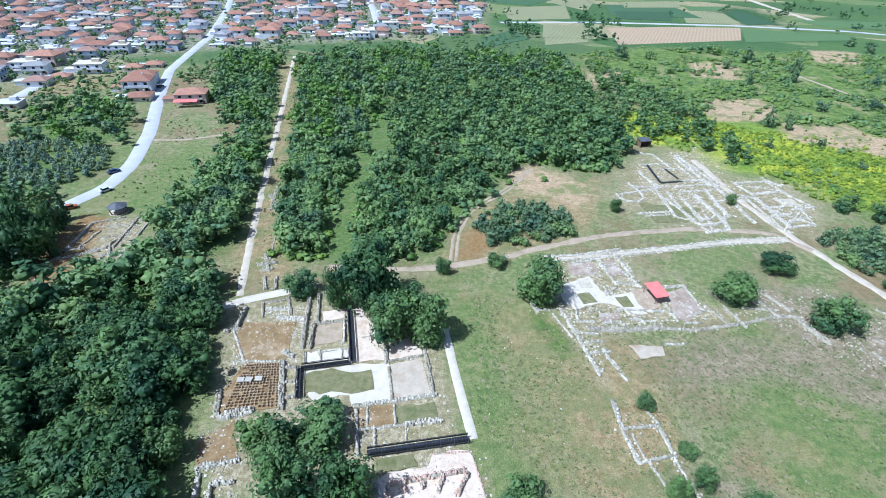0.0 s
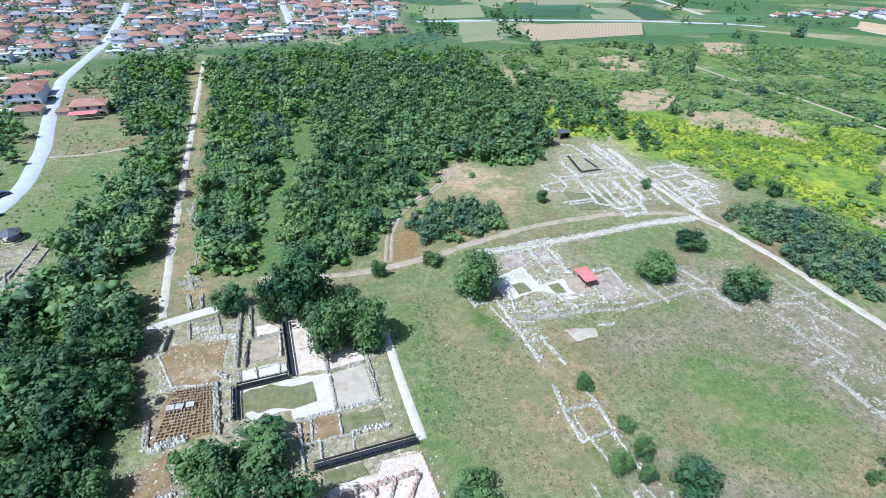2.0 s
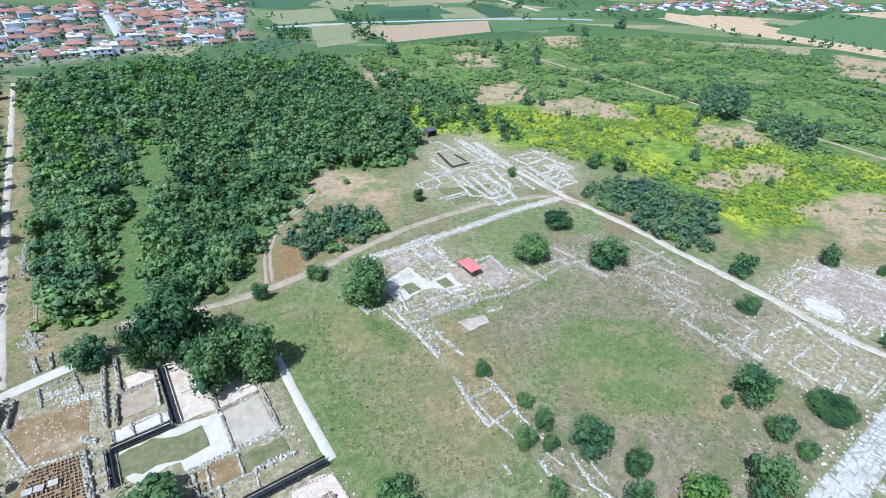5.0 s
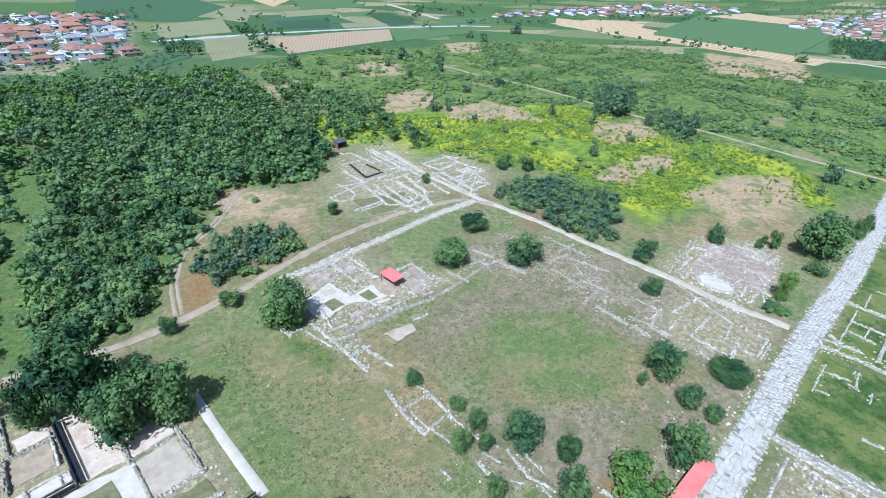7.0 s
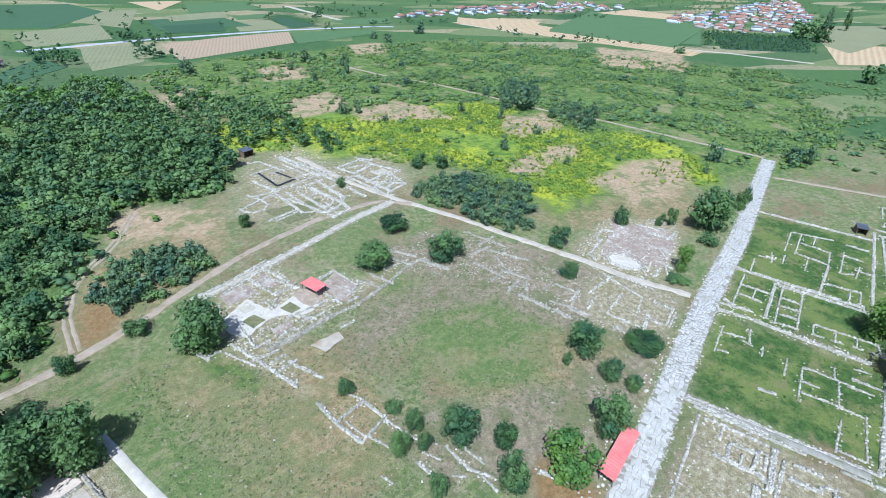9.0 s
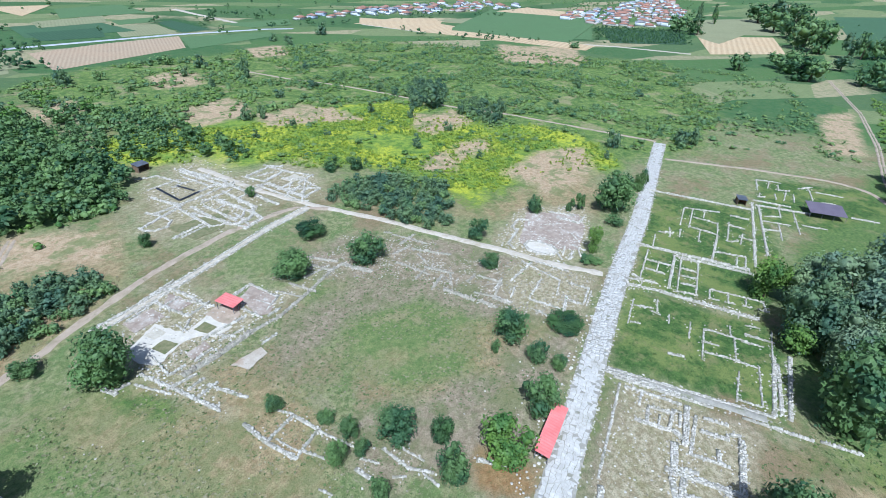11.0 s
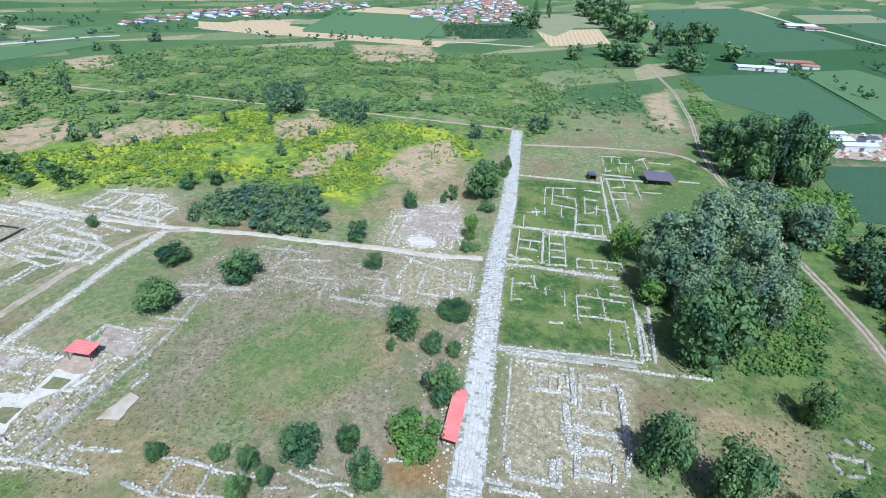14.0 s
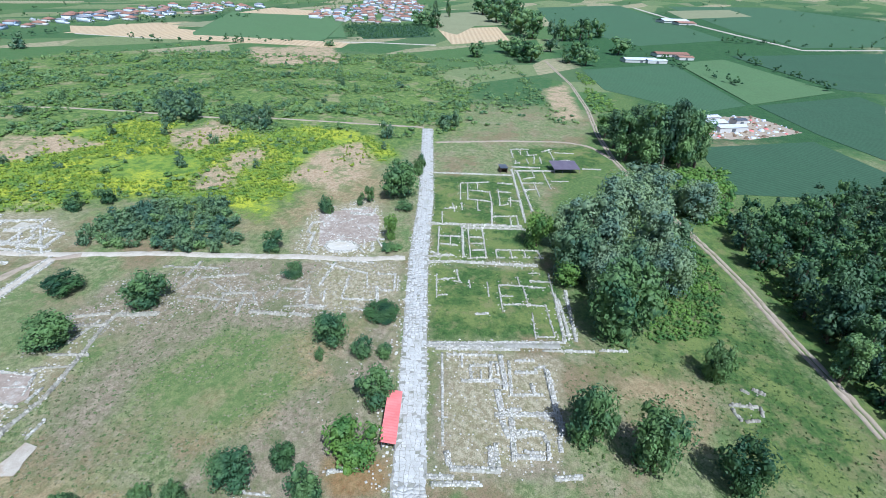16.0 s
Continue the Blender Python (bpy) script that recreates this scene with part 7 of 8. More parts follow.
# ---- paved road ----
def paved_road(line, width, across=5):
    """Irregular worn slabs in wavering rows, with open joints between them."""
    rng = np.random.default_rng(77)
    root = bpy.data.objects["paved_road_bed"]
    pts = [Vector(line[0])]
    for a, b in zip(line, line[1:]):
        a, b = Vector(a), Vector(b)
        n = max(1, round((b - a).length / 0.72))
        pts += [a.lerp(b, (i + 1) / n) for i in range(n)]
    pts = [p for p in pts if p.x > 45]
    arr = np.array([tuple(p) for p in pts])
    for _ in range(12):
        arr[1:-1] = (arr[:-2] + 2 * arr[1:-1] + arr[2:]) / 4
    tan = np.gradient(arr, axis=0)
    tan /= np.linalg.norm(tan, axis=1)[:, None]
    nor = np.stack([-tan[:, 1], tan[:, 0]], 1)
    rows = len(arr)
    u = np.linspace(-0.5, 0.5, across + 1)[None, :] * width + rng.normal(0, 0.22, (rows, across + 1))
    along = rng.normal(0, 0.24, (rows, across + 1))
    grid = arr[:, None] + nor[:, None] * u[..., None] + tan[:, None] * along[..., None]
    far_v, far_f, singles = [], [], 0
    i = 0
    for r in range(rows - 1):
        for c in range(across):
            if rng.random() < (0.26 if c in (0, across - 1) else 0.05):
                continue
            quad = np.array([grid[r, c], grid[r, c + 1], grid[r + 1, c + 1], grid[r + 1, c]])
            mid = quad.mean(0)
            top = mid + (quad - mid) * (1 - 0.12 * rng.uniform(0.5, 1.6))
            lift = 0.085 + rng.uniform(-0.03, 0.03)
            v = [(*(mid + (top - mid)[k] * 1.06), 0.0) for k in range(4)] + [(*top[k], lift + rng.normal(0, 0.012)) for k in range(4)]
            f = [(0, 1, 5, 4), (1, 2, 6, 5), (2, 3, 7, 6), (3, 0, 4, 7), (4, 5, 6, 7)]
            if singles < 300 and mid[0] > 58:
                child("slab", mesh_of("slab", v, f, SLAB), root)
                singles += 1
            else:
                far_v += v
                far_f += [tuple(8 * i + k for k in q) for q in f]
                i += 1
    tagged(child("far_slabs", mesh_of("far_slabs", np.array(far_v), np.array(far_f), SLAB), root, "worn pale slabs further along the road"), kind="stuff")


paved_road(MAIN_ROAD, 5.6, 6)

# ---- shelters, sheds ----
def sheet_mat(name, dark, light, rough=0.5):
    return rough_stuff(name, dark, light, 0.4, 9.0, rough, 0.15)


RED_SHEET = sheet_mat("red_sheet_roof", (0.66, 0.17, 0.15), (0.76, 0.25, 0.22))
GREY_SHEET = sheet_mat("grey_sheet_roof", (0.075, 0.08, 0.09), (0.13, 0.14, 0.155))
MAUVE_SHEET = sheet_mat("mauve_sheet_roof", (0.13, 0.105, 0.13), (0.18, 0.15, 0.18))
PALE_SHEET = sheet_mat("pale_sheet_roof", (0.52, 0.54, 0.58), (0.72, 0.73, 0.75))
WOOD = rough_stuff("weathered_timber", (0.16, 0.105, 0.06), (0.26, 0.18, 0.11), 2.0, 14.0, 0.85, 0.4)


def sheet_roof(w, d, drop, ribs):
    """A sloping sheet of ribbed metal: one folded strip with a little thickness."""
    bm = bmesh.new()
    rows = []
    for i in range(ribs * 2 + 1):
        x = -w / 2 + i * w / (ribs * 2)
        up = 0.06 * (i % 2)
        rows.append([bm.verts.new((x, y, z + up)) for y, z in ((-d / 2, -drop / 2), (d / 2, drop / 2), (d / 2, drop / 2 - 0.06), (-d / 2, -drop / 2 - 0.06))])
    for a, b in zip(rows, rows[1:]):
        for k in range(4):
            bm.faces.new((a[k], b[k], b[(k + 1) % 4], a[(k + 1) % 4]))
    bm.faces.new(rows[0])
    bm.faces.new(rows[-1][::-1])
    bmesh.ops.recalc_face_normals(bm, faces=bm.faces)
    return bm


def shelter(name, label, a, b, depth, height, roof, slope=0.5, walls=False, posts=3):
    """A lean-to roof on posts over a dig; a to b is its lower long edge."""
    a, b = Vector(a), Vector(b)
    w = (b - a).length
    root = tagged(new(name), label, "shelter")
    root.matrix_basis = Matrix.Translation((a.x, a.y, float(rise(a.x, a.y)))) @ Matrix.Rotation(math.atan2(b.y - a.y, b.x - a.x), 4, "Z") @ Matrix.Translation((w / 2, depth / 2, 0))
    top = part("roof", sheet_roof(w, depth, slope, max(4, int(w / 0.7))), roof, root)
    top.matrix_basis = Matrix.Translation((0, 0, height))
    for i in range(posts):
        for s in (-1, 1):
            bm = bmesh.new()
            hh = height + s * slope * 0.45
            box_into(bm, (0.12, 0.12, hh), pose(-w / 2 + 0.3 + i * (w - 0.6) / (posts - 1), s * (depth / 2 - 0.3), hh / 2))
            part("post", bm, STEEL, root)
    for s in (-1, 1):
        bm = bmesh.new()
        box_into(bm, (w - 0.3, 0.1, 0.16), pose(0, s * (depth / 2 - 0.3), height + s * slope * 0.45 - 0.1))
        part("beam", bm, STEEL, root)
    if walls:
        for s, mat in ((-1, WOOD), (1, WOOD)):
            bm = bmesh.new()
            box_into(bm, (0.12, depth * 0.9, height * 0.95), pose(s * (w / 2 - 0.35), 0, height * 0.475))
            part("side_wall", bm, mat, root)
        bm = bmesh.new()
        box_into(bm, (w - 0.9, 0.12, height * 0.95), pose(0, depth / 2 - 0.5, height * 0.475))
        part("back_wall", bm, WOOD, root)
    return root


ra, rb = [(55.5, 96.6), (59.4, 97.6)]
shelter("red_shelter", "small red sheet-metal roof on posts over a dig", ra, rb, 5.6, 2.6, RED_SHEET)
ra, rb = [(63.8, 14.9), (77.1, 16.7)]
shelter("red_shelter", "long red sheet-metal roof beside the paved road", ra, rb, 3.0, 2.4, RED_SHEET, posts=5)
ra, rb = [(227.2, -20.2), (230.9, -32.4)]
shelter("mauve_shelter", "low shelter with a mauve-brown sheet roof among foundations", ra, rb, 9.0, 3.0, MAUVE_SHEET, 1.2, posts=4)
ra, rb = [(221.1, 4.4), (222.3, 0.9)]
shelter("small_hut", "small grey hut with a flat metal roof", ra, rb, 4.5, 2.6, GREY_SHEET, 0.3, True, 2)
ra, rb = [(86.8, 202.2), (92, 203.2)]
shelter("dark_hut", "small dark wooden hut with a sheet roof at the wood's edge", ra, rb, 4.0, 3.0, GREY_SHEET, 0.5, True, 2)


def gazebo(x, y, r, h):
    root = tagged(new("gazebo"), "open gazebo with a grey pyramid roof on the grass", "gazebo")
    root.matrix_basis = pose(x, y, 0, 0, 0, 20)
    bm = bmesh.new()
    bmesh.ops.create_cone(bm, segments=8, radius1=r, radius2=r * 0.12, depth=h * 0.35, cap_ends=True, matrix=Matrix.Translation((0, 0, h * 0.8)))
    part("roof", bm, GREY_SHEET, root)
    for i in range(8):
        bm = bmesh.new()
        t = i * math.pi / 4
        box_into(bm, (0.14, 0.14, h * 0.66), pose(r * 0.85 * math.cos(t), r * 0.85 * math.sin(t), h * 0.33))
        part("post", bm, WOOD, root)
        if i != 3:
            bm = bmesh.new()
            m = t + math.pi / 8
            box_into(bm, (0.06, r * 0.62, 0.5), pose(r * 0.79 * math.cos(m), r * 0.79 * math.sin(m), 0.5, 0, 0, math.degrees(m)))
            part("railing", bm, WOOD, root)
    bm = bmesh.new()
    bmesh.ops.create_cone(bm, segments=8, radius1=r * 0.95, radius2=r * 0.95, depth=0.16, cap_ends=True, matrix=Matrix.Translation((0, 0, 0.08)))
    part("deck", bm, CONCRETE, root)


(gx, gy), = [(-100.3, 137)]
gazebo(gx, gy, 3.0, 3.6)

# ---- cars ----
GLASS = tree_of("dark_car_glass", 0.08)[0]
GLASS.node_tree.nodes["Principled BSDF"].inputs["Base Color"].default_value = (0.02, 0.025, 0.03, 1)
TYRE = rough_stuff("tyre_rubber", (0.02, 0.02, 0.02), (0.035, 0.035, 0.035), 4.0, 20.0, 0.8, 0.1)


def car(x, y, heading, paint, label):
    root = tagged(new("car"), label, "car")
    root.matrix_basis = pose(x, y, float(rise(x, y)) + 0.05, 0, 0, heading)
    bm = bmesh.new()
    vs = box_into(bm, (4.3, 1.75, 0.62), pose(0, 0, 0.62))
    for v in vs:
        if v.co.z > 0.6:
            v.co.x *= 0.95
            v.co.y *= 0.94
    bmesh.ops.bevel(bm, geom=bm.edges[:], offset=0.1, segments=2, affect="EDGES")
    part("body", bm, paint, root)
    bm = bmesh.new()
    vs = box_into(bm, (2.5, 1.6, 0.52), pose(-0.15, 0, 1.18))
    for v in vs:
        if v.co.z > 1.2:
            v.co.x = v.co.x * 0.66 - 0.06
            v.co.y *= 0.84
    cabin = part("cabin", bm, GLASS, root, "dark glazed cabin")
    bm = bmesh.new()
    box_into(bm, (1.62, 1.34, 0.06), pose(-0.16, 0, 1.46))
    part("roof", bm, paint, root)
    for px in (-1.3, 1.35):
        for py in (-0.8, 0.8):
            bm = bmesh.new()
            bmesh.ops.create_cone(bm, segments=14, radius1=0.32, radius2=0.32, depth=0.2, cap_ends=True, matrix=pose(px, py, 0.32, 90))
            part("wheel", bm, TYRE, root)
    for py in (-0.6, 0.6):
        bm = bmesh.new()
        box_into(bm, (0.06, 0.34, 0.14), pose(2.12, py, 0.72))
        part("headlight", bm, PALE_SHEET, root)


def paint(name, tone):
    m, n, p = tree_of(name, 0.25)
    n.links.new(mix(n, ramp(n, noise_at(n, 3.0), 0.4, 0.8), tone, tuple(v * 0.8 for v in tone)), p.inputs["Base Color"])
    p.inputs["Coat Weight"].default_value = 0.6
    return m


car_at = [(-112.1, 150.8), (-117.4, 165.3), (-116.4, 138.4), (-150.7, 271.5)]
for (x, y), turn, tone, label in zip(car_at, (52, 52, 40, 78), ((0.6, 0.62, 0.64), (0.04, 0.07, 0.16), (0.35, 0.11, 0.03), (0.1, 0.1, 0.11)),
                                     ("silver car on the asphalt road", "dark blue car parked on the road's verge", "orange-brown car on the road below a cypress", "dark car parked by a village house")):
    car(x, y, turn, paint("car_paint", tone), label)

# ---- village ----
TILES = [rough_stuff("terracotta_tiles", (0.33, 0.165, 0.11), (0.47, 0.265, 0.185), 0.7, 6.0, 0.8, 0.6, (0.28, 0.17, 0.125), 0, 0.5), rough_stuff("brown_roof_tiles", (0.29, 0.17, 0.13), (0.40, 0.27, 0.21), 0.7, 6.0, 0.8, 0.6, None, 0, 0.3), rough_stuff("weathered_grey_roof", (0.30, 0.30, 0.31), (0.44, 0.43, 0.43), 0.7, 6.0, 0.8, 0.4, (0.22, 0.20, 0.19), 0, 0.4)]
RENDER = [rough_stuff("house_render", tone, tuple(min(0.85, v * 1.15) for v in tone), 0.5, 6.0, 0.85, 0.15, None, 0, 0.25) for tone in ((0.68, 0.70, 0.73), (0.60, 0.57, 0.51), (0.56, 0.47, 0.42), (0.48, 0.54, 0.62))]
PANE = GLASS


def hip_roof(w, d, h, over=0.5):
    bm = bmesh.new()
    w, d = w / 2 + over, d / 2 + over
    low = [bm.verts.new(c) for c in ((-w, -d, 0), (w, -d, 0), (w, d, 0), (-w, d, 0))]
    under = [bm.verts.new((v.co.x, v.co.y, -0.18)) for v in low]
    r = max(0.3, w - d * 0.9)
    ridge = [bm.verts.new((-r, 0, h)), bm.verts.new((r, 0, h))]
    bm.faces.new((low[0], low[1], ridge[1], ridge[0]))
    bm.faces.new((low[1], low[2], ridge[1]))
    bm.faces.new((low[2], low[3], ridge[0], ridge[1]))
    bm.faces.new((low[3], low[0], ridge[0]))
    for i in range(4):
        j = (i + 1) % 4
        bm.faces.new((under[i], under[j], low[j], low[i]))
    bm.faces.new(under[::-1])
    return bm


def house(w, d, storeys, roof, wall, label, flat=False, awning=None):
    root = tagged(new("house"), label, "house", group="houses of the village")
    h = 3.1 * storeys
    bm = bmesh.new()
    box_into(bm, (w, d, h + 0.3), pose(0, 0, h / 2 - 0.15))
    body = part("wall", bm, wall, root)
    if flat:
        bm = bmesh.new()
        box_into(bm, (w + 0.5, d + 0.5, 0.25), pose(0, 0, h + 0.12))
        box_into(bm, (w * 0.3, d * 0.3, 2.0), pose(w * 0.2, d * 0.15, h + 1.2))
        part("roof", bm, roof, root)
    else:
        top = part("roof", hip_roof(w, d, 0.36 * d * 0.62), roof, root)
        top.matrix_basis = Matrix.Translation((0, 0, h + 0.1))
        bm = bmesh.new()
        box_into(bm, (0.7, 0.7, 1.6), pose(w * 0.18, d * 0.12, h + 0.2 * d))
        chimney = part("chimney", bm, wall, root)
        chimney.parent = root
    for s in range(storeys):
        z = 1.7 + 3.1 * s
        for side in (-1,):
            n = 3 if w > 12 else 2
            for i in range(n):
                x = -w / 2 + (i + 0.5) * w / n
                bm = bmesh.new()
                box_into(bm, (1.4, 0.12, 1.4), pose(x, side * (d / 2 + 0.03), z))
                part("window", bm, PANE, root)
        if s:
            bm = bmesh.new()
            box_into(bm, (w * 0.8, 1.4, 0.18), pose(0, -d / 2 - 0.7, 3.1 * s))
            box_into(bm, (w * 0.8, 0.08, 0.9), pose(0, -d / 2 - 1.36, 3.1 * s + 0.5))
            part("balcony", bm, wall, root)
    bm = bmesh.new()
    box_into(bm, (w * 0.4, d * 0.45, 2.4), pose(-w * 0.78, d * 0.1, 1.2))
    shed = part("shed", bm, wall, root)
    bm = bmesh.new()
    box_into(bm, (w * 0.44, d * 0.5, 0.15), pose(-w * 0.78, d * 0.1, 2.5, 4))
    part("shed_roof", bm, PALE_SHEET if storeys == 1 else roof, shed)
    bm = bmesh.new()
    box_into(bm, (1.1, 0.14, 2.2), pose(w / 2 - 1.2, -d / 2 - 0.04, 1.0))
    part("door", bm, WOOD, root, "brown wooden front door")
    if awning:
        bm = bmesh.new()
        box_into(bm, (w * 1.05, 3.2, 0.12), pose(0, -d / 2 - 1.6, 2.9, 12))
        part("awning", bm, awning, root, "bright red awning")
    return root


HOUSES = [
    house(13, 10, 2, TILES[0], RENDER[0], "two-storey white house with a terracotta hip roof"),
    house(12, 10, 1, TILES[0], RENDER[1], "cream single-storey house with a terracotta roof"),
    house(15, 11, 2, TILES[0], RENDER[2], "pinkish two-storey house with an orange tile roof"),
    house(11, 9, 1, TILES[1], RENDER[0], "low white house with a brown tile roof"),
    house(12, 10, 2, TILES[1], RENDER[3], "blue-grey two-storey house with a brown roof"),
    house(10, 8, 1, PALE_SHEET, RENDER[1], "low flat-roofed pale outbuilding", True),
    house(13, 9, 2, TILES[2], RENDER[0], "white two-storey house with a weathered grey roof"),
    house(14, 10, 2, CONCRETE, RENDER[0], "white two-storey house with a flat concrete roof", True),
]


def cottage(w, d, storeys, roof, wall, label, flat=False):
    """A house far off: its walls, with a roof and the windows of its front."""
    h = 3.1 * storeys
    bm = bmesh.new()
    box_into(bm, (w, d, h + 0.3), pose(0, 0, h / 2 - 0.15))
    box_into(bm, (w * 0.4, d * 0.6, 2.6), pose(-w * 0.6, d * 0.1, 1.2))
    me = bpy.data.meshes.new("house")
    bm.to_mesh(me)
    bm.free()
    me.materials.append(wall)
    root = tagged(new("house", me), label, "house", group="houses of the village")
    if flat:
        bm = bmesh.new()
        box_into(bm, (w + 0.5, d + 0.5, 0.3), pose(0, 0, h + 0.1))
        box_into(bm, (w * 0.3, d * 0.3, 1.8), pose(w * 0.2, d * 0.15, h + 1.1))
        part("roof", bm, roof, root)
    else:
        part("roof", hip_roof(w, d, 0.24 * d), roof, root).matrix_basis = Matrix.Translation((0, 0, h + 0.1))
    for i in (-1, 1):
        bm = bmesh.new()
        box_into(bm, (1.6, 0.14, 1.5), pose(i * w * 0.25, -d / 2 - 0.03, 1.7 + 3.1 * (storeys - 1)))
        part("window", bm, PANE, root)
    return root


COTTAGES = [
    cottage(13, 10, 2, TILES[0], RENDER[0], "two-storey white house with a terracotta hip roof"),
    cottage(12, 10, 1, TILES[0], RENDER[1], "cream single-storey house with a terracotta roof"),
    cottage(15, 11, 2, TILES[0], RENDER[2], "pinkish two-storey house with an orange tile roof"),
    cottage(11, 9, 1, TILES[1], RENDER[0], "low white house with a brown tile roof"),
    cottage(12, 10, 2, TILES[1], RENDER[3], "blue-grey two-storey house with a brown roof"),
    cottage(10, 8, 1, PALE_SHEET, RENDER[1], "low flat-roofed pale outbuilding", True),
    cottage(13, 9, 2, TILES[2], RENDER[0], "white two-storey house with a weathered grey roof"),
    cottage(14, 10, 2, CONCRETE, RENDER[0], "white two-storey house with a flat concrete roof", True),
]
VILLAGE = [
    (13.0, [(-472.8, 548.2), (56.5, 705.5), (35.3, 480.5), (-4.6, 438.3), (-60.8, 407.8), (-96.4, 411.4), (-129.3, 390.1), (-169.7, 362.1), (-208.4, 340.3), (-220.3, 309.2), (-234.3, 268.8), (-277, 300.2)]),
    (21.0, [(841.9, 345.5), (1104.7, 445.3), (1267.7, 417.5), (1374.4, 315.9), (1049.1, 191.4), (893.0, 191.5), (813.4, 240.8)]),
    (26.0, [(689.1, 578.2), (865.5, 669.2), (1001.4, 597.3), (974.5, 490.3), (807.9, 504.1), (723.3, 537.2)]),
    (26.0, [(457.8, 567.0), (559.5, 616.4), (722.7, 630.0), (871.0, 605.4), (740.4, 508.2), (632.8, 546.7)]),
]
MOST = (390, 520, 560, 600)
FIXED = [(-123.8, 249.9), (-150.4, 250.4), (-158, 265.5), (-162.9, 280.3), (-181.3, 305.4), (-202.7, 299.2), (-173.9, 314.4), (-61.4, 412), (-18.7, 441.1), (11.8, 440.7), (33.7, 453.8), (-210.2, 282.4), (-214.7, 270.7), (-203, 233.3)]
FIXED_KIND = (2, 1, 0, 0, 1, 7, 1, 7, 2, 1, 2, 1, 3, 5)
homes = []
for (x, y), k in zip(FIXED, FIXED_KIND):
    homes.append((x, y, k, 12.0))
for (gap, poly), most in zip(VILLAGE, MOST):
    for x, y in scattered(poly, gap, [(ROAD, 9), (VILLAGE_STREET, 9), (FAR_STREET, 9)]):
        if all((x - p) ** 2 + (y - q) ** 2 > 125 for p, q, *_ in homes) and len(homes) < most:
            homes.append((x, y, int(rng.choice(8, p=(0.16, 0.14, 0.1, 0.17, 0.12, 0.1, 0.13, 0.08))), 12 + rng.choice((0, 90)) + rng.normal(0, 7)))
homes.sort(key=lambda p: math.hypot(p[0], p[1]))
outer = collections.defaultdict(list)
for j, (x, y, k, turn) in enumerate(homes):
    s = rng.uniform(0.75, 1.08) * (1.1 if x > 600 else 1.0)
    if (x, y) == FIXED[0]:
        s = 0.95
    if j < 300:
        copy_thing((HOUSES if math.hypot(x, y) < 420 or (x, y) in FIXED else COTTAGES)[k], pose(x, y, float(rise(x, y)), 0, 0, turn) @ Matrix.Diagonal((s, s, s * rng.uniform(0.8, 0.95), 1)))
    else:
        outer[k].append((0, x, y, s, s * rng.uniform(0.8, 0.95), radians(turn)))
for k, places in outer.items():
    for ob in (COTTAGES[k], COTTAGES[k].children[0]):
        me = ob.data
        me.calc_loop_triangles()
        form = np.array([v.co[:] for v in me.vertices]) + np.array(ob.matrix_basis.translation), np.array([t.vertices[:] for t in me.loop_triangles])
        joined("far_houses", [form], places, "roofs of houses in the outer village" if ob.parent else "walls of houses in the outer village", "houses", 0.0)(me.materials[0])
for src in HOUSES + COTTAGES:
    for ob in (*src.children_recursive, src):
        bpy.data.objects.remove(ob)
(ax, ay), = [(-123.3, 249.9)]
bm = bmesh.new()
for i in range(8):
    box_into(bm, (1.9, 4.0, 0.08), pose(-6.6 + i * 1.9, 0, 0.04 * (i % 2), 8))
red_roof = tagged(new("veranda_roof"), "bright red canopy on posts in front of a house", "canopy")
red_roof.matrix_basis = pose(ax, ay - 9.5, 0, 0, 0, 12)
canopy = part("canopy", bm, RED_SHEET, red_roof)
canopy.matrix_basis = Matrix.Translation((0, 0, 3.0)) @ Matrix.Diagonal((0.72, 0.8, 1, 1))
for i in range(4):
    bm = bmesh.new()
    box_into(bm, (0.14, 0.14, 2.8), pose(-4.5 + 3 * i, -1.3, 1.4))
    part("post", bm, STEEL, red_roof)

GARDEN = [(6.6, [(-472.8, 548.2), (56.5, 705.5), (35.3, 480.5), (-4.6, 438.3), (-60.8, 407.8), (-128.2, 386.2), (-168.3, 358.7), (-206.8, 337.3), (-234.3, 268.8)]), (17.0, [(841.9, 345.5), (1104.7, 445.3), (1267.7, 417.5), (1374.4, 315.9), (1049.1, 191.4), (893.0, 191.5), (813.4, 240.8)]), (22.0, [(689.1, 578.2), (865.5, 669.2), (1001.4, 597.3), (974.5, 490.3), (807.9, 504.1), (723.3, 537.2)]), (20.0, [(457.8, 567.0), (559.5, 616.4), (722.7, 630.0), (871.0, 605.4), (740.4, 508.2), (632.8, 546.7)]), (24.0, [(1083.2, 565.4), (1248.1, 526), (1477.6, 308.5), (1142.6, 183.7), (918, 213.8), (981.6, 325)]), (7.0, [(-227.1, 259), (-203.4, 271.8), (-202.8, 330), (-180.8, 325.1), (-146.9, 238), (-152.9, 229.2), (-186.9, 204.2)]), (6.0, [(-133.8, 239.1), (-153.4, 288.2), (-142.1, 345.1), (-107.3, 385.1), (-97.8, 306.5), (-99.3, 242), (-91.2, 204.4), (-95.9, 207.4), (-124.6, 279.5), (-139.5, 278)]), (6.0, [(-162.4, 236.7), (-151.2, 246.6), (-125.4, 189.4), (-132.4, 187.8)]), (12.0, [(-99.3, 386.2), (37.8, 444.6), (73.7, 431), (49.4, 377.2), (-31.9, 372.4)])]
spread = []
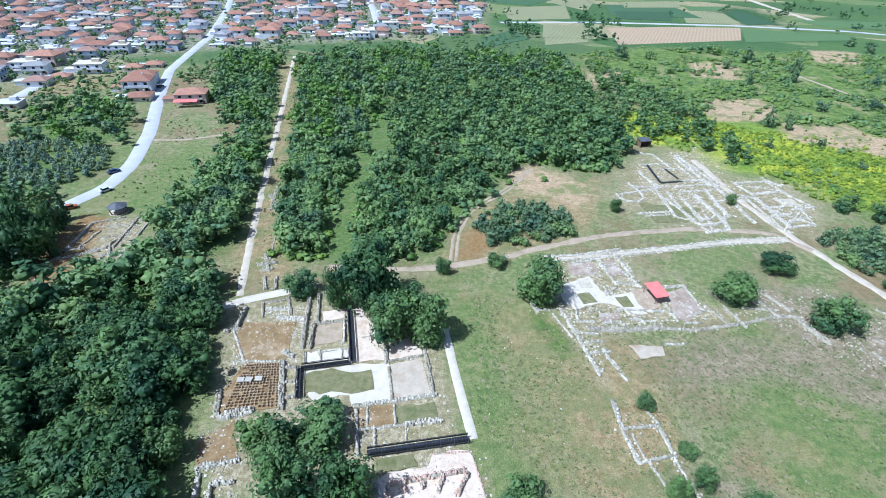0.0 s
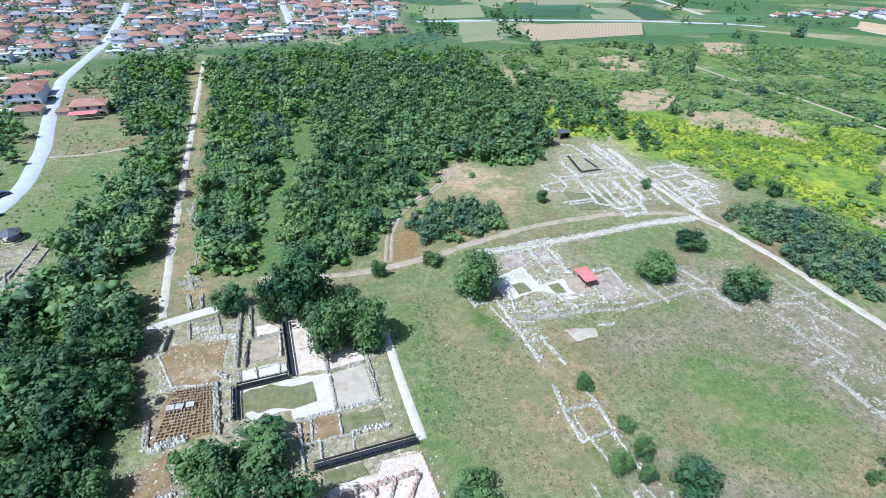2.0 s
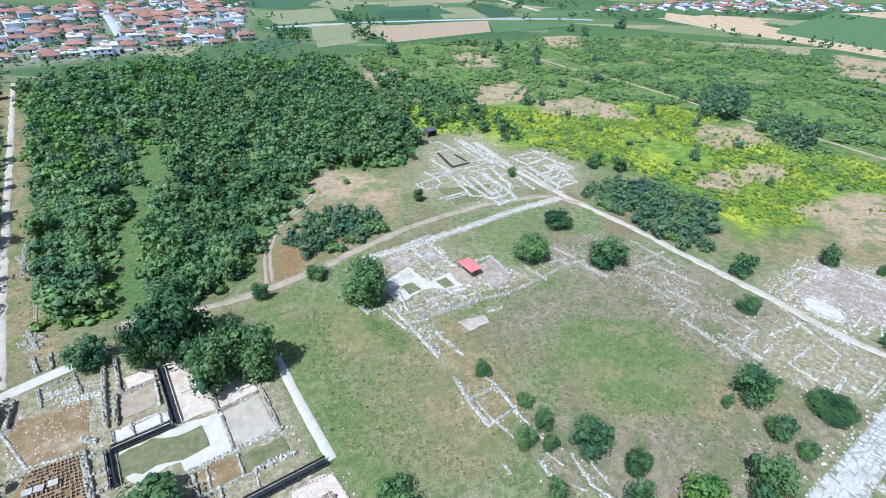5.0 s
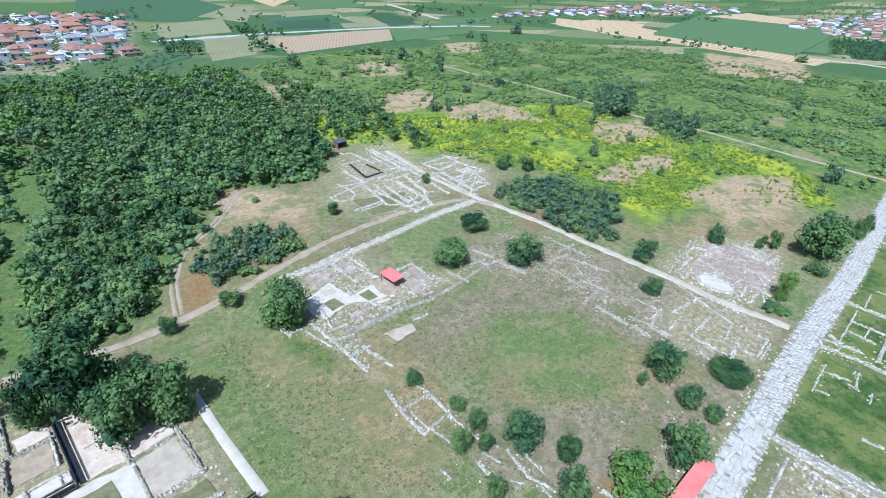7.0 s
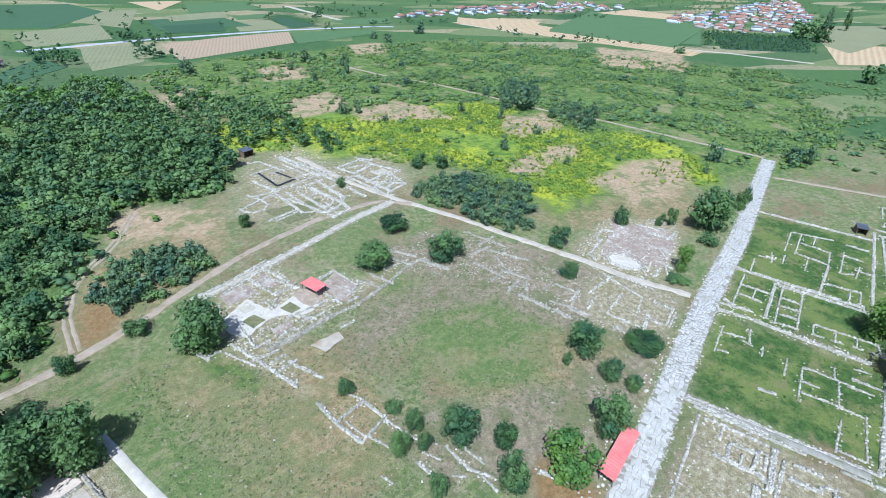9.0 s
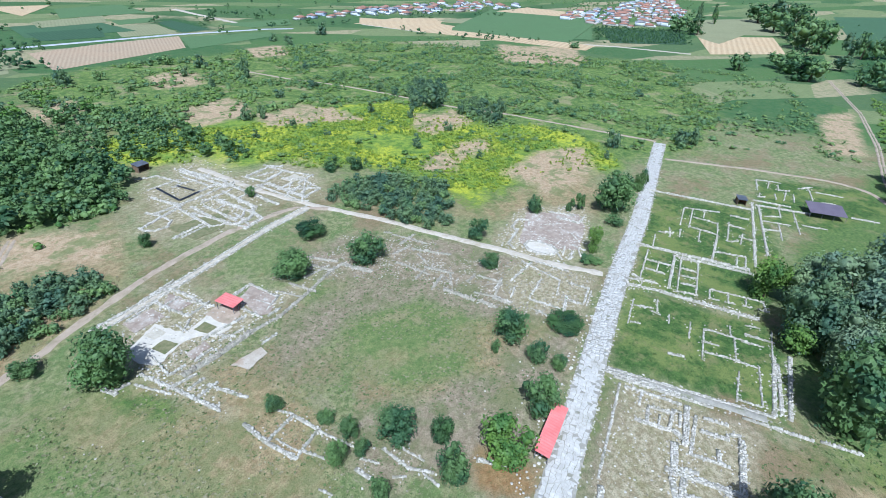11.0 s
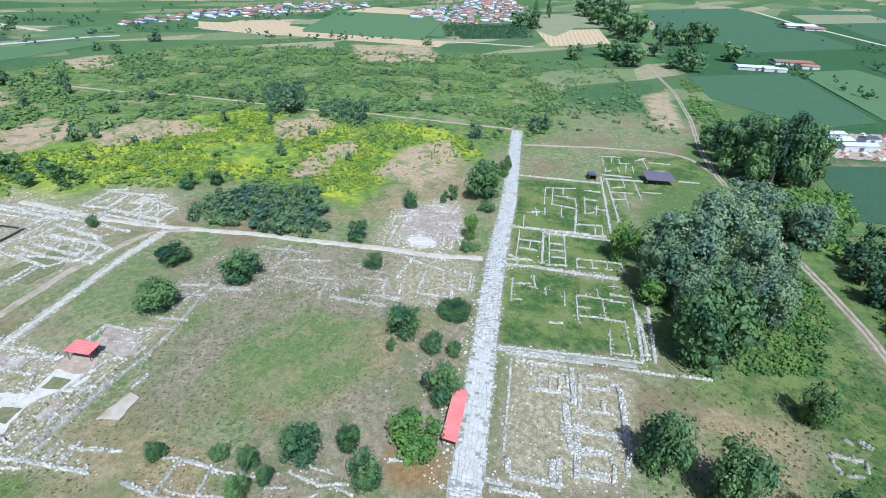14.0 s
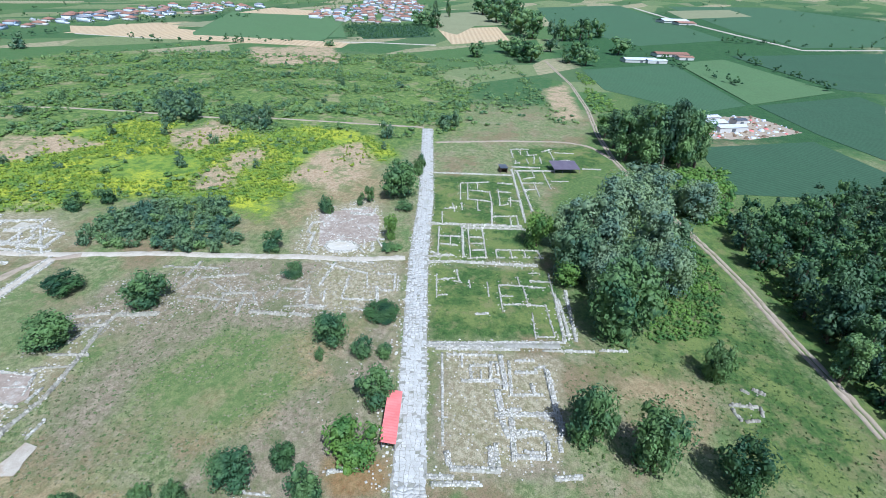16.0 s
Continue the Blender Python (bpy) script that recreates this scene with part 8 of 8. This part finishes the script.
for gap, poly in GARDEN:
    spread += [(x, y) for x, y in scattered(poly, gap, [(ROAD, 6), (VILLAGE_STREET, 6), (FAR_STREET, 7)]) if min((x - p) ** 2 + (y - q) ** 2 for p, q, *_ in homes) > 60]
joined("garden_trees", FAR_FORMS, [(int(rng.integers(5)), x, y, rng.uniform(0.45, 1.05), rng.uniform(0.4, 0.95), rng.uniform(0, 6.28)) for x, y in spread], "dark green trees and shrubs in village gardens", "shrubs")(LEAF)

# ---- fields ----
def rows_mat(name, a, b, turn, scale):
    a, b = tuple(v * 0.85 for v in a), tuple(v * 1.1 for v in b)
    """Soil or crop in parallel rows."""
    m, n, p = tree_of(name, 0.95)
    pos = node(n, "ShaderNodeNewGeometry").outputs["Position"]
    rot = node(n, "ShaderNodeVectorRotate", Vector=pos, Angle=radians(turn))
    rot.rotation_type = "Z_AXIS"
    wave = node(n, "ShaderNodeTexWave", Vector=rot.outputs[0], Scale=scale, Distortion=1.2, Detail=2.0)
    c = mix(n, maths(n, "ADD", maths(n, "MULTIPLY", wave.outputs["Fac"], 0.45), maths(n, "MULTIPLY", noise_at(n, 0.12, 6.0, 0.75), 0.6)), a, b)
    c = mix(n, maths(n, "MULTIPLY", ramp(n, noise_at(n, 0.03, 4.0), 0.4, 0.7), 0.5), c, tuple(v * 1.5 for v in a))
    c = mix(n, maths(n, "MULTIPLY", ramp(n, noise_at(n, 0.6, 4.0, 0.8), 0.45, 0.7), 0.5), c, tuple(v * 0.6 for v in a))
    n.links.new(c, p.inputs["Base Color"])
    bumped(n, p, wave.outputs["Fac"], 0.25, 0.15)
    return m


PLOUGHED = rows_mat("ploughed_soil", (0.33, 0.23, 0.14), (0.43, 0.34, 0.22), 25, 0.11)
STUBBLE = rows_mat("golden_stubble", (0.42, 0.29, 0.15), (0.56, 0.44, 0.27), 80, 0.05)
GREEN_A = rows_mat("young_crop", (0.085, 0.15, 0.055), (0.12, 0.185, 0.075), 10, 0.15)
GREEN_B = rows_mat("dark_crop", (0.042, 0.088, 0.042), (0.06, 0.11, 0.055), 40, 0.09)
GREEN_C = rows_mat("maize", (0.055, 0.11, 0.05), (0.08, 0.14, 0.065), 60, 0.08)
PALE_GRASS = rows_mat("pale_hay_meadow", (0.22, 0.225, 0.115), (0.255, 0.25, 0.13), 20, 0.1)
FIELDS = (
    (PLOUGHED, "ploughed brown field with parallel furrows", [(153.4, 493.5), (214.3, 508.9), (287.5, 514.5), (257, 452), (195.5, 434.3), (141.7, 418.4)]),
    (GREEN_A, "strip of green crop along the road", [(285.4, 508.4), (381, 494.9), (361.4, 466.5), (257.3, 445)]),
    (GREEN_B, "dark green crop field", [(323.2, 617.8), (345.6, 630.3), (340, 541.4), (303.6, 535.5)]),
    (PALE_GRASS, "pale mown meadow", [(267.3, 607.4), (315.4, 608.3), (300.4, 538.1), (244, 535.2)]),
    (GREEN_A, "bright green vegetable field", [(289.6, 654.5), (342.3, 665), (325.3, 626.5), (281.3, 618.2)]),
    (PALE_GRASS, "pale dry meadow at the wood's edge", [(92.8, 484), (143.2, 515.5), (118.7, 426.1), (81.7, 410.4)]),
    (PALE_GRASS, "pale meadow beyond the road", [(67.8, 601.9), (143.1, 634.2), (129.2, 538.7), (65.2, 521.2)]),
    (GREEN_A, "wide bright green field", [(568.4, 388), (881.2, 506.7), (903.4, 304), (598.8, 235.8)]),
    (STUBBLE, "pale stubble strip", [(517.4, 498.9), (621.6, 515.3), (683.7, 470.9), (561.8, 400.1)]),
    (GREEN_B, "dark green orchard in rows", [(800.4, 268.1), (840.9, 159.4), (722.1, 128.8), (654.7, 202.5)]),
    (STUBBLE, "golden field with curved harvest lines", [(808.9, 133.7), (872.1, 48.2), (735.1, 22.1), (664.6, 91)]),
    (PALE_GRASS, "pale stubble beside the orchard", [(1009.2, 173.4), (1099.2, 86.3), (896.3, 40.6), (835.2, 138.2)]),
    (GREEN_A, "wide green field before a village", [(557.2, 380.2), (877.5, 453.9), (912.1, 325.6), (662.8, 228.7)]),
    (GREEN_C, "broad green maize field", [(1215.2, -14.1), (1359.5, -206.1), (849.9, -291.3), (750.9, -149.8), (934.5, -37.9)]),
    (GREEN_C, "green maize field beyond the river trees", [(546.6, -59.5), (625.1, -165.4), (431.5, -176.7), (391.6, -131.6), (448.2, -70.1)]),
    (GREEN_A, "light green hay field", [(634.5, -171.3), (679.8, -236.3), (524, -286.6), (438, -183.3)]),
    (GREEN_B, "dark green field", [(708.2, -252.9), (796.7, -477.3), (530.4, -332.6), (536.7, -295.6)]),
    (GREEN_B, "tall dark maize field behind the tree belt", [(296.3, -102.6), (334.6, -182.4), (283, -193.9), (240.5, -187.1), (225.2, -99.7)]),
    (GREEN_B, "dark green field beside the farm", [(435.4, -186.5), (510.3, -299.7), (473.3, -300.9), (306.6, -207.3), (354, -194.6)]),
    (GREEN_C, "far green field", [(1386, -320.8), (1480.9, -583.1), (1237.8, -716.1), (864, -513.7), (809.3, -379), (964.5, -339.6)]),
    (GREEN_C, "green pasture beyond the village", [(17.5, 841.3), (159.4, 830), (176.2, 733.9), (100, 623.5), (8.5, 661.2)]),
    (PALE_GRASS, "tan hay meadow", [(125.9, 660.6), (179.2, 745.5), (214.5, 750.5), (158.9, 595.6)]),
    (STUBBLE, "orange-tan bare field", [(230.5, 841.1), (302.4, 838.3), (233.7, 733.3)]),
    (GREEN_A, "green field strip", [(287.7, 792.6), (379.2, 818), (364.3, 710.9), (256.4, 696.4)]),
    (GREEN_C, "dark green rough pasture", [(193.4, 651.1), (275, 661.6), (273.9, 566.9), (179.3, 571.7)]),
    (PALE_GRASS, "pale pasture beside the road", [(96, 503.8), (151.7, 500.1), (128.9, 439.2), (84.2, 439.6)]),
    (GREEN_C, "green meadow below the houses", [(32.8, 429.1), (63.4, 471.1), (72.3, 431.3), (31.1, 392.6)]),
    (GREEN_B, "dark green field strip", [(189.4, 600.8), (257.1, 605.5), (232.9, 543.1), (182.9, 548)]),
    (PALE_GRASS, "pale hay field", [(222.2, 678.8), (301.1, 700.6), (282, 644), (210.8, 630)]),
    (GREEN_A, "green field by the lane", [(371.5, 573.4), (385.4, 529.9), (442.5, 532.7), (475.7, 577)]),
    (PALE_GRASS, "far pale field", [(1271.1, -296.5), (1367.7, -455.3), (1229.6, -457.2), (1123, -296.7)]),
    (STUBBLE, "long pale fallow strip beside the dusty road", [(573.2, 541.5), (621.0, 442.4), (611.5, 329.8), (611.5, 206.7), (567.9, 201.2), (548.9, 310.8), (528.9, 410.3), (521.0, 493.0)]),
    (PALE_GRASS, "dry grey-green meadow beyond the fallow strip", [(656.4, 467.5), (807.0, 436.8), (830.5, 304.3), (708.5, 245.5), (647.3, 315.1)]),
    (STUBBLE, "tan stubble field at the far village", [(858.6, 488.2), (982.2, 481.6), (959.4, 353.6), (869.5, 329.4)]),
    (PALE_GRASS, "pale pasture between tree rows", [(806.1, 134.3), (975.8, 106.8), (899.9, 79.8), (755.2, 98.5)]),
)
for k, (mat, label, poly) in enumerate(FIELDS):
    patch("field_%d" % (k + 1), poly, 0.08 + 0.005 * k, mat, label, "field", 0.0, seed=60 + k)

# farm buildings east of the track
def barn(x, y, w, d, h, turn, roof, label):
    root = tagged(new("barn"), label, "barn")
    root.matrix_basis = pose(x, y, float(rise(x, y)), 0, 0, turn)
    bm = bmesh.new()
    box_into(bm, (w, d, h), pose(0, 0, h / 2))
    part("wall", bm, RENDER[1], root)
    for s in (-1, 1):
        top = part("roof", sheet_roof(w + 0.6, d * 0.56, d * 0.14, max(4, int(w / 1.5))), roof, root)
        top.matrix_basis = pose(0, s * d * 0.27, h + d * 0.07, 0, 0, 90 + 90 * s)
    bm = bmesh.new()
    box_into(bm, (3, 0.15, h * 0.75), pose(0, -d / 2 - 0.03, h * 0.37))
    part("door", bm, STEEL, root)


for (x, y), w, d, turn, roof, label in zip([(352.6, -128.5), (344, -135.7), (365.6, -148.2), (368.3, -130.6), (625.4, -128.6), (681.6, -174.8), (662.5, -186.7), (625.3, -147.1), (1054.9, -260.6), (1027.4, -273.9)], (16, 22, 10, 12, 40, 44, 20, 24, 60, 40), (8, 7, 6, 6, 12, 14, 10, 8, 22, 18),
                                           (-60, -64, -60, -62, -70, -70, -68, -70, -60, -60), (PALE_SHEET, PALE_SHEET, GREY_SHEET, PALE_SHEET, PALE_SHEET, TILES[0], TILES[0], PALE_SHEET, PALE_SHEET, TILES[0]),
                                           ("grey metal-roofed farm shed", "long pale-roofed farm shed", "small dark farm shed", "pale metal-roofed farm shed", "low white farm building", "farm building with red tile roof", "small red-roofed farm barn", "long low pale stable", "long pale farm hall", "far barn with red roof")):
    barn(x, y, w, d, 3.2, turn, roof, label)

FARM = [(375.3, -124), (395.2, -167.9), (356.1, -185.3), (326, -143), (319.9, -118.1)]
for mat, label in ((PALE_SHEET, "pale scrap and sheets piled around the farm"), (WOOD, "brown timber and crates strewn in the farmyard"), (RED_SHEET, "reddish scrap in the farmyard")):
    joined("farm_clutter", RUBBLE_FORMS, [(int(rng.integers(6)), x, y, rng.uniform(0.4, 1.6), rng.uniform(0.4, 1.5), rng.uniform(0, 6)) for x, y in scattered(FARM, 5.0) if rng.random() < (0.5 if mat is not RED_SHEET else 0.12)], label, "clutter", 0.0)(mat)
patch("yard", FARM, 0.1, DIRT, "bare earth farmyard beside the fields", "ground", 0.6)

# olive grove, orchard and tree rows
OLIVE = make_tree("olive_tree", 90, 1.9, 3.0, 7, 16, 130, 0.25, LEAF_OLIVE, "small grey-green olive tree in a grove", low=0.05, girth=0.12)
grove = [(-197.9, 183.5), (-174.5, 187.3), (-153.2, 192.4), (-126.1, 182.4), (-122, 165.5), (-126.9, 153.8), (-135.7, 147.1), (-160, 152)]
gx, gy = np.array(grove).mean(0)
for i in range(-20, 21):
    for j in range(-20, 21):
        x, y = gx + 3.9 * (i * 0.94 - j * 0.34) + rng.normal(0, 0.25), gy + 3.9 * (i * 0.34 + j * 0.94) + rng.normal(0, 0.25)
        if inside(grove, np.array([x]), np.array([y]))[0] and off_line(ROAD, np.array([x]), np.array([y]))[0] > 8 and rng.random() < 0.93:
            copy_thing(OLIVE, pose(x, y, 0, 0, 0, rng.uniform(0, 360)) @ Matrix.Diagonal((*[rng.uniform(1.0, 1.45)] * 3, 1)))
for ob in (*OLIVE.children_recursive, OLIVE):
    bpy.data.objects.remove(ob)
ORCHARDS = [(7.0, 1.8, [(810.9, 279), (856.9, 155.7), (723.4, 121.4), (652.6, 204.5)]), (9.0, 2.0, [(800.4, 268.1), (840.9, 159.4), (722.1, 128.8), (654.7, 202.5)]), (8.0, 1.8, [(157, 536.9), (189, 549.1), (174.6, 502.6), (149.6, 498.6)])]
for gap, size, poly in ORCHARDS:
    joined("orchard", SCRUB_FORMS, [(int(rng.integers(6)), x, y, size * rng.uniform(0.8, 1.2), size * rng.uniform(1.0, 1.6), rng.uniform(0, 6)) for x, y in scattered(poly, gap)], "rows of dark green fruit trees", "orchard")(LEAF_DARK)
HEDGE = [[(63.8, 508.5), (69, 430.3), (82.3, 456)], [(144.3, 555.1), (121.6, 437.7), (144, 418.7)], [(58.5, 568.5), (73.2, 542.5)], [(132.7, 514.3), (153.5, 534.1), (152.6, 499.8)], [(1011.7, 57.8), (806, 18.7), (613.2, -7.8)], [(714.9, -29.1), (667.1, -82.5)], [(597.8, 242.3), (585.8, 217.2)], [(353.6, 573.9), (427.2, 667.9), (479.8, 614.4)], [(716.5, -254.1), (518.8, -285.1)], [(-9.4, 442.5), (29.2, 460.8), (57.1, 447.4)], [(301.2, 499.0), (335.3, 504.8)], [(361.4, 496.7), (405.2, 517.6)], [(57.7, 493.0), (67.4, 427.2), (82.4, 445.4)], [(138.0, 505.1), (130.3, 422.4)], [(419.7, 669.5), (441.7, 594.3)], [(430.1, 510.0), (521.2, 502.1)], [(640.7, 523.6), (665.8, 458.6)], [(546.6, 333.7), (587.5, 236.7)], [(777.1, 265.3), (611.1, 196.9)], [(499.7, 420.9), (530.7, 285.7)], [(678.8, 525.6), (807.0, 436.8)], [(675.4, -49.1), (697.5, -127.1)], [(669.8, -142.8), (504.6, -207.0)], [(827.5, -272.9), (816.0, -482.8)], [(63.8, 508.5), (83.2, 432.3)], [(146.0, 538.3), (145.3, 492.3)]]
far_places = []
for line in HEDGE:
    for a, b in zip(line, line[1:]):
        n = max(2, int(math.hypot(b[0] - a[0], b[1] - a[1]) / 9))
        for i in range(n):
            t = rng.random()
            far_places.append((int(rng.integers(5)), a[0] + (b[0] - a[0]) * t + rng.normal(0, 3), a[1] + (b[1] - a[1]) * t + rng.normal(0, 3), rng.uniform(0.6, 1.3), rng.uniform(0.6, 1.4), rng.uniform(0, 6.28)))
joined("far_hedges", FAR_FORMS, far_places, "dark tree rows between the far fields", "hedge")(LEAF_DARK)

PLAIN = [(42.0, [(54.9, 683.4), (645.8, 803.4), (422.8, 506.5), (119.2, 517.7), (52.9, 506.7)]), (52.0, [(19.5, 880.7), (950.6, 734.6), (625, 476.6), (174.5, 533.7), (2.3, 536.9)]), (90.0, [(912.8, 645.7), (3046.2, -1731), (829.1, -494.8), (630.8, -46.8), (862, 212.6)])]
for gap, poly in PLAIN:
    joined("far_trees", FAR_FORMS, [(int(rng.integers(5)), x, y, rng.uniform(0.6, 1.4), rng.uniform(0.6, 1.2), rng.uniform(0, 6.28)) for x, y in scattered(poly, gap, [(FAR_ROAD, 12), (FIELD_LANE, 12), (FAR_LANE, 12)]) if rng.random() < 0.3], "scattered trees on the far farmland", "trees")(LEAF_DARK)

# cypress beside the road
for x, y, h, r in [(-113.3, 131.6, 14.5, 1.9)]:
    q = np.random.default_rng(8)
    lobes = [(q.normal(0, 0.12), q.normal(0, 0.12), 0.3 + z * h * 0.9, r * 0.8 * (1 - 0.75 * z) + 0.15) for z in np.linspace(0.02, 1, 14)]
    root = tagged(new("cypress_tree"), "slender dark cypress beside the village road", "tree")
    child("trunk", trunk_mesh("trunk", q, h, 0.25, lobes), root)
    child("crown", crown_mesh("crown", q, lobes, 90, 300, 0.16, LEAF_DARK), root)
    root.matrix_basis = Matrix.Translation((x, y, 0))

for src in PROTO.values():
    for ob in (*src.children_recursive, src):
        bpy.data.objects.remove(ob)
